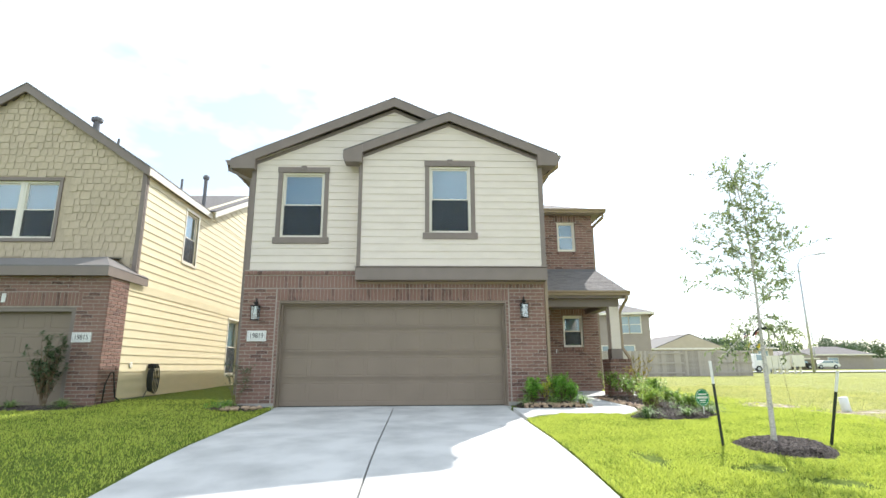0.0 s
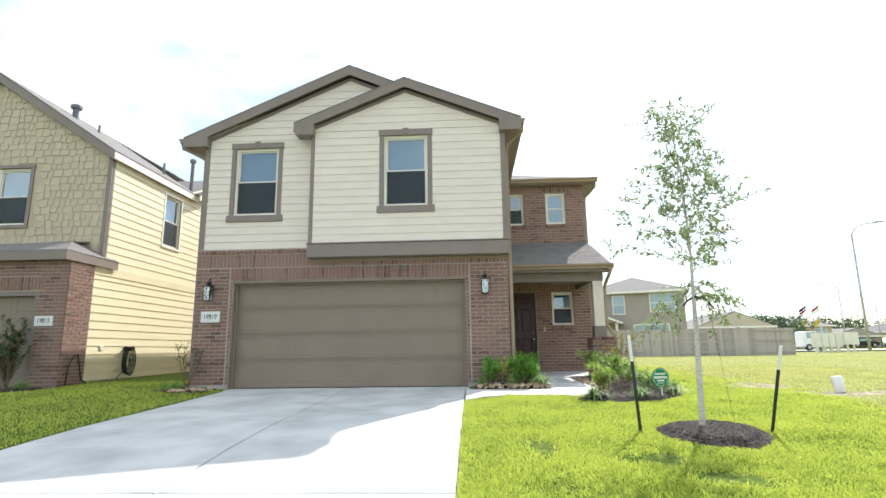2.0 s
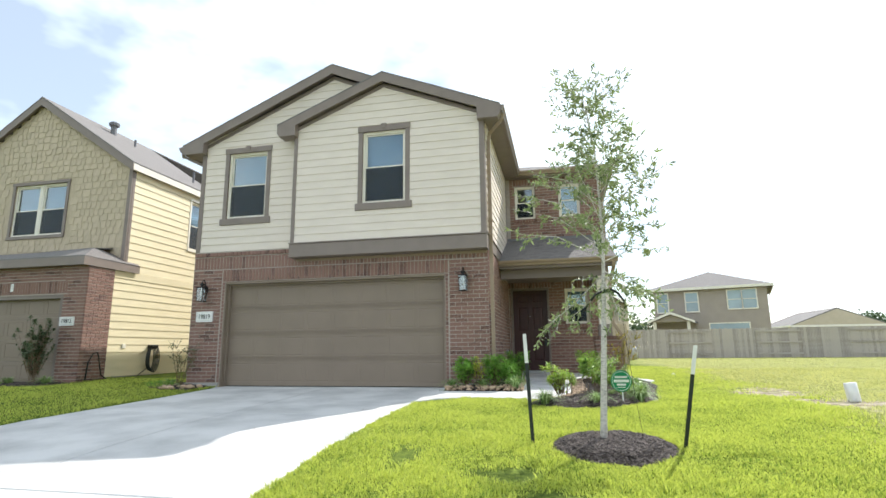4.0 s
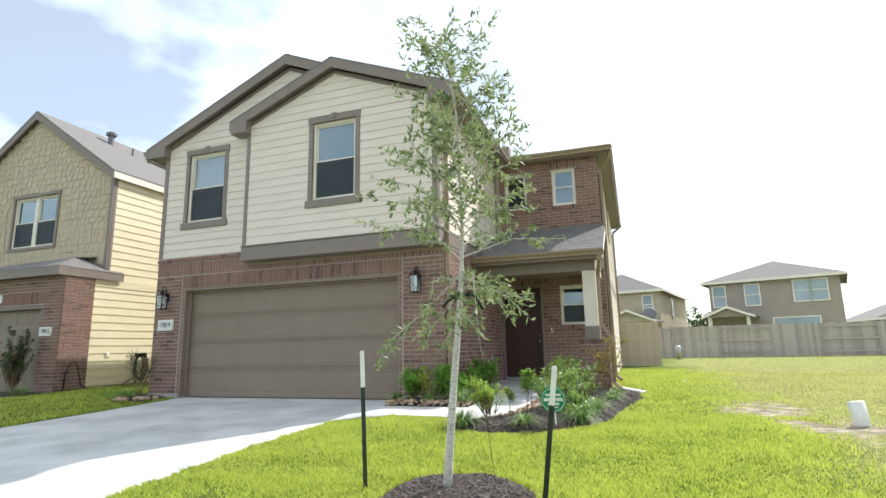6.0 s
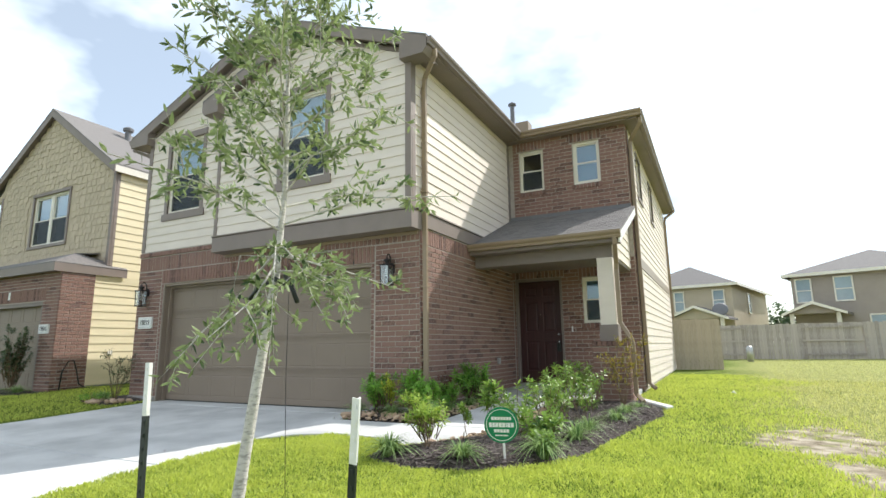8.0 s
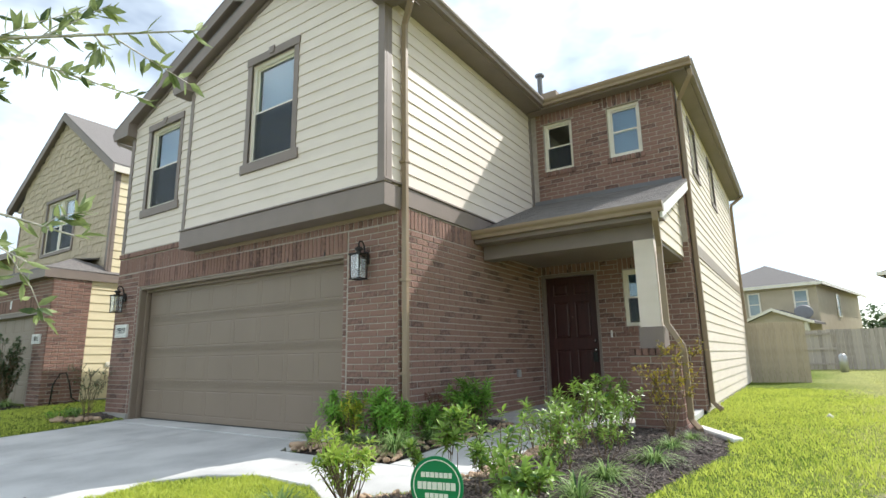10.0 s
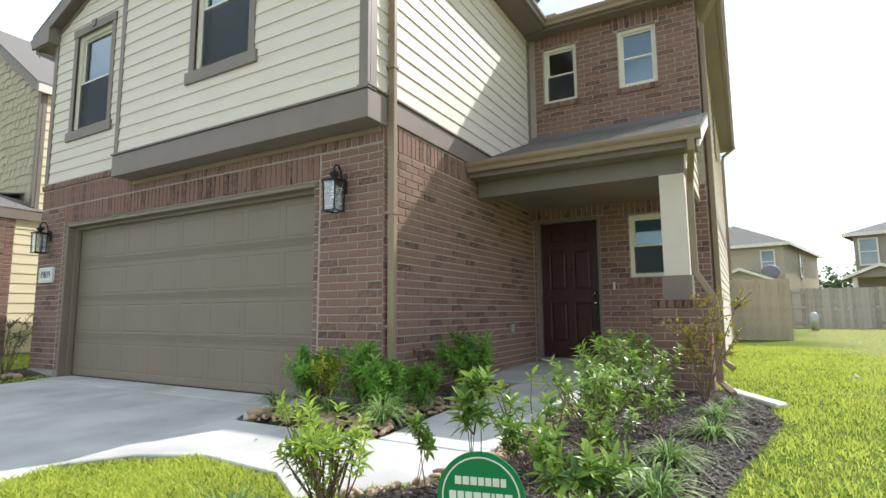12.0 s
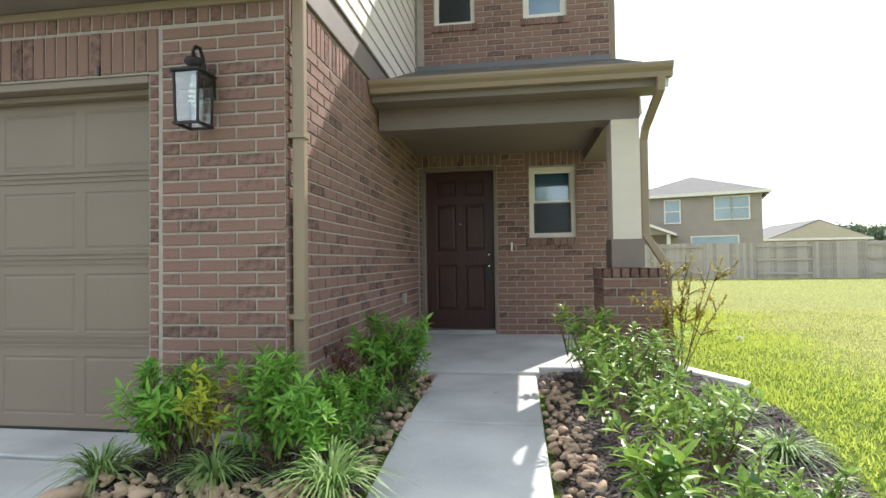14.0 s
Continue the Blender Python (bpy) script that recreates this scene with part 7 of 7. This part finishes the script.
# ---- young tree with its stakes ----
def young_tree():
    t = thing("young_tree", "slender young tree with pale bark and small grey-green leaves", "tree", (4.48, 7.1, -0.13))
    r = random.Random(101)
    trunk = [Vector(p) for p in ((4.472, 7.02, -0.18), (4.487, 7.037, 0.05), (4.514, 7.068, 0.45), (4.549, 7.115, 0.95), (4.58, 7.163, 1.39), (4.605, 7.18, 1.9), (4.60, 7.18, 2.4), (4.58, 7.17, 2.95), (4.52, 7.16, 3.4), (4.44, 7.14, 3.62), (4.39, 7.13, 3.82))]
    trunk = [p + Vector((-0.028, -0.022, 0)) for p in trunk]
    radii = [0.040, 0.034, 0.031, 0.028, 0.023, 0.015, 0.012, 0.009, 0.007, 0.005, 0.003]
    bm = bmesh.new()
    tube(bm, trunk, radii, 14)
    for v in bm.verts:
        v.co += Vector((1, 1, 0)) * 0.003 * noise.noise(v.co * 14)
    part("trunk", bm, M_BARK, t, "pale grey bark with dark flecks", smooth=True)

    def on_trunk(z):
        for a, b in zip(trunk, trunk[1:]):
            if a.z <= z <= b.z:
                return a.lerp(b, (z - a.z) / (b.z - a.z))
        return trunk[-1]

    limbs, V, F = [], [], []

    def spray(a, b, n):
        for _ in range(n):
            k = r.uniform(0.15, 1.02)
            p = a.lerp(b, k)
            way = (b - a).normalized() * 0.7 + rand_unit(r) * 0.9
            add_leaf(V, F, p, way, rand_unit(r), r.uniform(0.042, 0.078), r.uniform(0.014, 0.023), 0.12, r.uniform(-0.1, 0.25))

    count = 62
    for i in range(count):
        k = i / (count - 1)
        z = 1.42 + 2.2 * k ** 1.05
        base = on_trunk(z)
        a = i * 2.399 + r.uniform(-0.4, 0.4)
        reach = (1.0 - 0.66 * k) * r.uniform(0.5, 1.12)
        if z < 1.62:
            rise = r.uniform(-1.1, -0.2)
            reach *= 0.65
        else:
            rise = r.uniform(0.15, 0.75)
        out = Vector((math.cos(a), math.sin(a), 0))
        mid = base + out * reach * 0.5 + Vector((0, 0, rise * reach * 0.65 + 0.05))
        tip = base + out * reach + Vector((r.uniform(-0.1, 0.1), r.uniform(-0.1, 0.1), rise * reach))
        limbs.append(([base, mid, tip], 0.0075 - 0.004 * k))
        spray(base.lerp(mid, 0.2), mid, 15 - int(7 * k))
        spray(mid, tip, 18 - int(8 * k))
        for _ in range(5):
            s = base.lerp(mid, r.uniform(0.4, 1)) if r.random() < 0.4 else mid.lerp(tip, r.uniform(0, 0.9))
            e = s + (out * 0.5 + rand_unit(r) * 0.8 + Vector((0, 0, 0.15 if z > 1.62 else -0.5))) * r.uniform(0.13, 0.30)
            limbs.append(([s, s.lerp(e, 0.5) + rand_unit(r) * 0.015, e], 0.0028))
            spray(s, e, 17 - int(8 * k))
    # low drooping shoots under the tie
    for dx, dy, dz_ in ((-0.3, -0.1, -0.55), (0.22, -0.25, -0.6), (-0.42, 0.2, -0.35), (0.4, 0.15, -0.3)):
        b = on_trunk(1.5)
        m, e = b + Vector((dx * 0.7, dy * 0.7, 0.02)), b + Vector((dx, dy, dz_))
        limbs.append(([b, m, e], 0.005))
        spray(b, m, 10)
        spray(m, e, 24)
    for path, rad in limbs:
        bm = bmesh.new()
        tube(bm, path, [rad, rad * 0.7, rad * 0.3], 5, cap=False)
        part("limb" if rad > 0.0032 else "twig", bm, M_BARK, t, smooth=True)
    me = bpy.data.meshes.new("crown")
    me.from_pydata(V, [], F)
    me.materials.append(M_TREE_LEAF)
    crown = new("crown", me)
    crown.parent = t
    crown.location = -base_of(t)
    return t


young_tree()
strap = thing("tree_tie", "black rubber tie round the young trunk", "tree tie", (4.58, 7.16, 1.34))
bm = bmesh.new()
tube(bm, [(4.58 + 0.042 * math.cos(a), 7.16 + 0.042 * math.sin(a), 1.37 + 0.01 * math.sin(2 * a)) for a in np.linspace(0, 6.283, 16)], 0.014, 6)
tube(bm, [(4.54, 7.14, 1.37), (4.46, 7.11, 1.33), (4.41, 7.10, 1.27)], 0.013, 6)
tube(bm, [(4.62, 7.14, 1.39), (4.69, 7.11, 1.34), (4.75, 7.10, 1.24)], 0.013, 6)
part("strap", bm, M_HOSE, strap, smooth=True)
bm = bmesh.new()
tube(bm, [(4.69, 7.10, 1.33), (4.73, 7.06, 0.85), (4.77, 7.04, 0.35), (4.82, 7.03, -0.05)], 0.002, 4)
part("wire", bm, M_BLACK, strap)


def stake(foot, top):
    """Studded T-post, dark green with a white tip."""
    s = thing("tree_stake", "dark green metal T-post stake with a white-painted top", "stake", foot, "tree stakes")
    a, b = Vector(foot), Vector(top)
    way = (b - a).normalized()
    c = a.lerp(b, 0.73)
    for nm, p, q, mt in (("post", a - way * 0.15, c, M_POST), ("tip", c, b, M_PAINT_WHITE)):
        bm = bmesh.new()
        bar(bm, [p, q], 0.036, 0.005)
        bar(bm, [p + Vector((0, 0.016, 0)), q + Vector((0, 0.016, 0))], 0.005, 0.03)
        part(nm, bm, mt, s)
    n = 15
    for i in range(n):
        p = a.lerp(b, (i + 0.5) / n)
        bm = bmesh.new()
        bar(bm, [p + Vector((0.002, -0.003, -0.009)), p + Vector((0.002, -0.003, 0.009))], 0.012, 0.010)
        part("stud", bm, M_POST if (i + 0.5) / n < 0.73 else M_PAINT_WHITE, s)
    return s


M_POST = material("post_green", (0.022, 0.03, 0.025), (0.014, 0.02, 0.016), 0.5, 8, 0.2, 60)
stake((3.765, 7.0, -0.16), (3.718, 7.01, 0.935))
stake((5.175, 6.98, -0.19), (5.323, 6.84, 0.80))

# round yard sign on its stick
sign = thing("yard_sign", "round green yard sign with white lettering on a stick", "sign", (4.87, 9.66, 0.02))
M_GREEN = material("sign_green", (0.0, 0.20, 0.075), (0.0, 0.18, 0.065), 0.4, 4, 0.02, 60)
sc = Vector((4.90, 9.56, 0.318))
bm = bmesh.new()
bar(bm, [(4.917, 9.585, -0.08), (4.903, 9.578, 0.36)], 0.018, 0.008)
part("stick", bm, M_PAINT_WHITE, sign)
turn = Matrix.Translation(sc) @ Matrix.Rotation(radians(14), 4, "Z")


def flat_disc(r0, r1, y0, y1):
    bm = bmesh.new()
    n = 48
    rings = []
    for rad, y in ((r0, y0), (r1, y0), (r1, y1), (r0, y1)):
        rings.append([bm.verts.new((rad * math.cos(6.28319 * i / n), y, rad * math.sin(6.28319 * i / n))) for i in range(n)])
    for k in range(4):
        p, q = rings[k], rings[(k + 1) % 4]
        for i in range(n):
            bm.faces.new((p[i], p[(i + 1) % n], q[(i + 1) % n], q[i]))
    bmesh.ops.recalc_face_normals(bm, faces=bm.faces[:])
    return bm


bm = flat_disc(0.0005, 0.152, 0.0, 0.006)
bm.transform(turn)
part("disc", bm, M_GREEN, sign)
bm = flat_disc(0.130, 0.135, -0.002, 0.001)
bm.transform(turn)
part("ring", bm, M_PAINT_WHITE, sign)
for z, h, ws in ((0.055, 0.026, (0.022, 0.022, 0.022, 0.02, 0.02, 0.022, 0.018)), (0.0, 0.038, (0.024, 0.022, 0.024, 0.026, 0.026, 0.01, 0.024, 0.026)), (-0.05, 0.026, (0.022, 0.022, 0.022, 0.022, 0.022)), (-0.088, 0.01, (0.03, 0.03, 0.04))):
    gap = 0.005
    x = -(sum(ws) + gap * (len(ws) - 1)) / 2
    for w in ws:
        bm = bmesh.new()
        box(bm, x, x + w, -0.003, 0.001, z - h / 2, z + h / 2)
        bm.transform(turn)
        part("letter_bar", bm, M_PAINT_WHITE, sign)
        x += w + gap

# cut pipe standing in the lot, small marker by the far fence
pipe = thing("cut_pipe", "leaning white plastic pipe stub in the bare soil", "pipe", (8.2, 10.4, -0.12))
bm = bmesh.new()
tube(bm, [(8.21, 10.4, -0.2), (8.18, 10.41, 0.1), (8.165, 10.42, 0.255), (8.163, 10.42, 0.25), (8.18, 10.41, 0.06)], [0.082, 0.082, 0.082, 0.070, 0.070], 18)
part("tube", bm, M_PAINT_WHITE, pipe, smooth=True)
bm = bmesh.new()
tube(bm, [(8.197, 10.405, -0.03), (8.194, 10.406, -0.005)], 0.084, 18)
part("band", bm, M_STEEL, pipe, "grey band round the pipe")
bm = bmesh.new()
tube(bm, [(7.85, 31.5, 0.2), (7.85, 31.5, 0.78), (7.85, 31.5, 0.86)], [0.13, 0.13, 0.06], 14)
structure("utility_marker", bm, M_STEEL, "pale grey utility marker post by the fence", "marker post", kind="fixture", smooth=True)
bm = bmesh.new()
tube(bm, [(6.8, 16.2, 0.10), (6.84, 16.19, 0.125), (6.88, 16.17, 0.10)], [0.012, 0.03, 0.01], 8)
structure("litter", bm, M_PAINT_WHITE, "scrap of white litter on the grass", "litter", kind="thing")


# ---- grass blades ----
def grass(name, count, x0, x1, y0, y1, mat, size, seed, keep, label):
    g = np.random.default_rng(seed)
    xs, ys = g.uniform(x0, x1, count), g.uniform(y0, y1, count)
    ok = keep(xs, ys)
    xs, ys = xs[ok], ys[ok]
    n = len(xs)
    zs = np.array([land(x, y) + 0.012 * noise.noise(Vector((x * 0.7, y * 0.7, 0))) for x, y in zip(xs, ys)]) - 0.006
    lump = np.array([0.78 + 0.45 * noise.noise(Vector((x * 1.3, y * 1.3, 4))) + 0.4 * noise.noise(Vector((x * 7, y * 7, 9))) for x, y in zip(xs, ys)])
    a = g.uniform(0, 2 * np.pi, n)
    h = g.uniform(0.5, 1.25, n) * size * lump
    lean = g.uniform(0.15, 1.1, n) * h
    w = g.uniform(0.0026, 0.0058, n)
    la = g.uniform(0, 2 * np.pi, n)
    ux, uy = np.cos(a) * w, np.sin(a) * w
    lx_, ly_ = np.cos(la) * lean, np.sin(la) * lean
    co = np.empty((n, 5, 3))
    co[:, 0] = np.stack([xs - ux, ys - uy, zs], 1)
    co[:, 1] = np.stack([xs + ux, ys + uy, zs], 1)
    co[:, 2] = np.stack([xs + ux * 0.8 + lx_ * 0.35, ys + uy * 0.8 + ly_ * 0.35, zs + h * 0.6], 1)
    co[:, 3] = np.stack([xs - ux * 0.8 + lx_ * 0.35, ys - uy * 0.8 + ly_ * 0.35, zs + h * 0.6], 1)
    co[:, 4] = np.stack([xs + lx_, ys + ly_, zs + h], 1)
    idx = (np.arange(n) * 5)[:, None]
    loops = np.concatenate([idx + np.array([0, 1, 2, 3]), idx + np.array([3, 2, 4])], 1).ravel()
    me = bpy.data.meshes.new(name)
    me.vertices.add(n * 5)
    me.vertices.foreach_set("co", co.ravel())
    me.loops.add(n * 7)
    me.loops.foreach_set("vertex_index", loops.astype(np.int32))
    me.polygons.add(n * 2)
    start = np.empty(n * 2, np.int32)
    start[0::2] = np.arange(n) * 7
    start[1::2] = np.arange(n) * 7 + 4
    me.polygons.foreach_set("loop_start", start)
    me.update(calc_edges=True)
    me.validate()
    me.materials.append(mat)
    return tagged(new(name, me), label, "grass", "", "stuff")


POLYS = [LEFT_BED, RIGHT_BED, SHRUB_BED, GARAGE_BED, RING]
WALK = [(1.74, 9.70), (2.05, 10.03), (2.55, 10.23), (3.25, 10.18), (3.65, 9.93), (4.07, 10.4), (4.23, 11.0), (4.23, 13.9), (1.74, 13.9)]


def inside_many(poly, x, y):
    hit = np.zeros(len(x), bool)
    for (x0, y0), (x1, y1) in zip(poly, poly[1:] + poly[:1]):
        if y0 != y1:
            hit ^= ((y0 > y) != (y1 > y)) & (x < (x1 - x0) * (y - y0) / (y1 - y0) + x0)
    return hit


def noise_many(x, y, f, z):
    return np.array([noise.noise(Vector((a * f, b * f, z))) for a, b in zip(x, y)])


def turf(x, y):
    no = (x > DRIVE_X[0] - 0.005) & (x < DRIVE_X[1] + 0.005) | (x > 1.7) & (y > 3.38) & (y < 4.46)
    no |= (x > XL - 0.05) & (x < XR + 0.02) & (y > 11.9) | (x < NX + 0.02) & (y > 11.95) | (x > XR - 0.1) & (x < XW + 0.02) & (y > 13.7)
    for p in [WALK, *POLYS]:
        no |= inside_many(p, x, y)
    return ~no


def bare(x, y):
    """How thin the turf is round the bare patches."""
    v = np.zeros(len(x))
    for px, py, rx, ry in ((7.45, 11.6, 0.6, 1.1), (7.8, 10.2, 0.55, 0.7), (8.9, 10.1, 1.0, 0.5), (3.55, 6.0, 0.45, 0.3), (3.9, 5.45, 0.5, 0.25), (2.6, 6.4, 0.25, 0.5)):
        v = np.maximum(v, 1.3 - np.hypot((x - px) / rx, (y - py) / ry))
    return v + 0.6 * noise_many(x, y, 3, 2) * (v > 0)


rg = np.random.default_rng(4)
edge_x = lambda x, y: x + 2.2 * (0.5 + 0.5 * noise_many(x, y, 0.5, 0))
near_keep = lambda x, y: turf(x, y) & (bare(x, y) < rg.uniform(0.1, 0.9, len(x))) & (edge_x(x, y) < rg.uniform(7.6, 9.2, len(x)))
far_keep = lambda x, y: turf(x, y) & (bare(x, y) < rg.uniform(0.1, 1.0, len(x))) & (edge_x(x, y) > rg.uniform(7.4, 9.0, len(x)))
grass("grass", 380000, 1.75, 8.0, 4.44, 11.0, M_BLADE, 0.055, 1, near_keep, "short bright green turf grass beside the driveway")
grass("grass", 70000, 5.3, 8.5, 11.0, 22.0, M_BLADE, 0.058, 2, near_keep, "short bright green turf grass beside the house")
grass("grass", 60000, 6.0, 13.0, 5.0, 20.0, M_BLADE_DRY, 0.06, 3, far_keep, "thin yellowing grass on the empty lot")
grass("grass", 30000, 8.0, 24.0, 12.0, 34.7, M_BLADE_DRY, 0.065, 5, far_keep, "yellowing grass on the empty lot")
grass("grass", 50000, -8.5, -3.26, 4.5, 13.0, M_BLADE, 0.055, 4, turf, "short green turf grass between the houses")


# fallen leaves on the porch
rl = random.Random(66)
for x, y in [(rl.uniform(2.8, 4.6), rl.uniform(14.3, 16.1)) for _ in range(22)] + [(3.9, 13.2), (2.6, 10.6), (1.2, 9.0), (0.4, 7.4)]:
    V, F = [], []
    a = rl.uniform(0, 6.28)
    z = 0.122 if y > 13.7 else (wz(x, y) + 0.008 if x > 1.75 else drive_z(y) + 0.018)
    add_leaf(V, F, Vector((x, y, z)), Vector((math.cos(a), math.sin(a), 0.02)), Vector((0, 0, 1)), rl.uniform(0.03, 0.06), rl.uniform(0.012, 0.022), 0.15, -0.05)
    me = bpy.data.meshes.new("fallen_leaf")
    me.from_pydata(V, [], F)
    me.materials.append(M_RED_LEAF)
    tagged(new("fallen_leaf", me), "dry brown fallen leaf on the concrete", "leaf", "fallen leaves")


# ---- far trees ----
def far_tree(x, y, h, w, seed):
    t = thing("tree", "distant dark green broadleaf tree", "tree", (x, y, 0.25), "distant trees")
    r = random.Random(seed)
    bm = bmesh.new()
    tube(bm, [(x, y, 0.1), (x + 0.1, y, h * 0.35), (x, y, h * 0.7)], [0.22, 0.16, 0.06], 7)
    for k in range(5):
        a = k * 1.3
        tube(bm, [(x, y, h * (0.3 + 0.06 * k)), (x + w * 0.3 * math.cos(a), y + w * 0.3 * math.sin(a), h * (0.5 + 0.06 * k))], [0.09, 0.03], 5)
    part("trunk", bm, M_STEM, t)
    V, F = [], []
    blobs = [(Vector((x + r.uniform(-0.5, 0.5) * w, y + r.uniform(-0.5, 0.5) * w, h * r.uniform(0.35, 0.85))), r.uniform(0.16, 0.3) * w) for _ in range(16)]
    for c, rad in blobs:
        for _ in range(70):
            d = rand_unit(r)
            p = c + d * rad * r.uniform(0.6, 1.05)
            add_leaf(V, F, p, rand_unit(r), d, r.uniform(0.25, 0.5), r.uniform(0.15, 0.3), 0.2, 0.2)
    ob = foliage("crown", V, F, M_DARK_LEAF, t)
    ob.location = -base_of(t)


rt = random.Random(55)
for i in range(26):
    x = 44 + i * 3.4 + rt.uniform(-1, 1)
    far_tree(x, 96 + rt.uniform(-6, 6), rt.uniform(4.6, 6.2) if i < 16 else rt.uniform(5.5, 8.5), rt.uniform(4.5, 6.5), i)
for x, y, h, w in ((13.2, 62, 4.6, 5), (36, 63, 4.0, 4.0), (41, 70, 4.2, 5)):
    far_tree(x, y, h, w, int(x))
bm = bmesh.new()
box(bm, 52, 120, 84.0, 84.1, 0.2, 1.9)
structure("far_fence", bm, M_FENCE, "long grey board fence across the road", "fence")
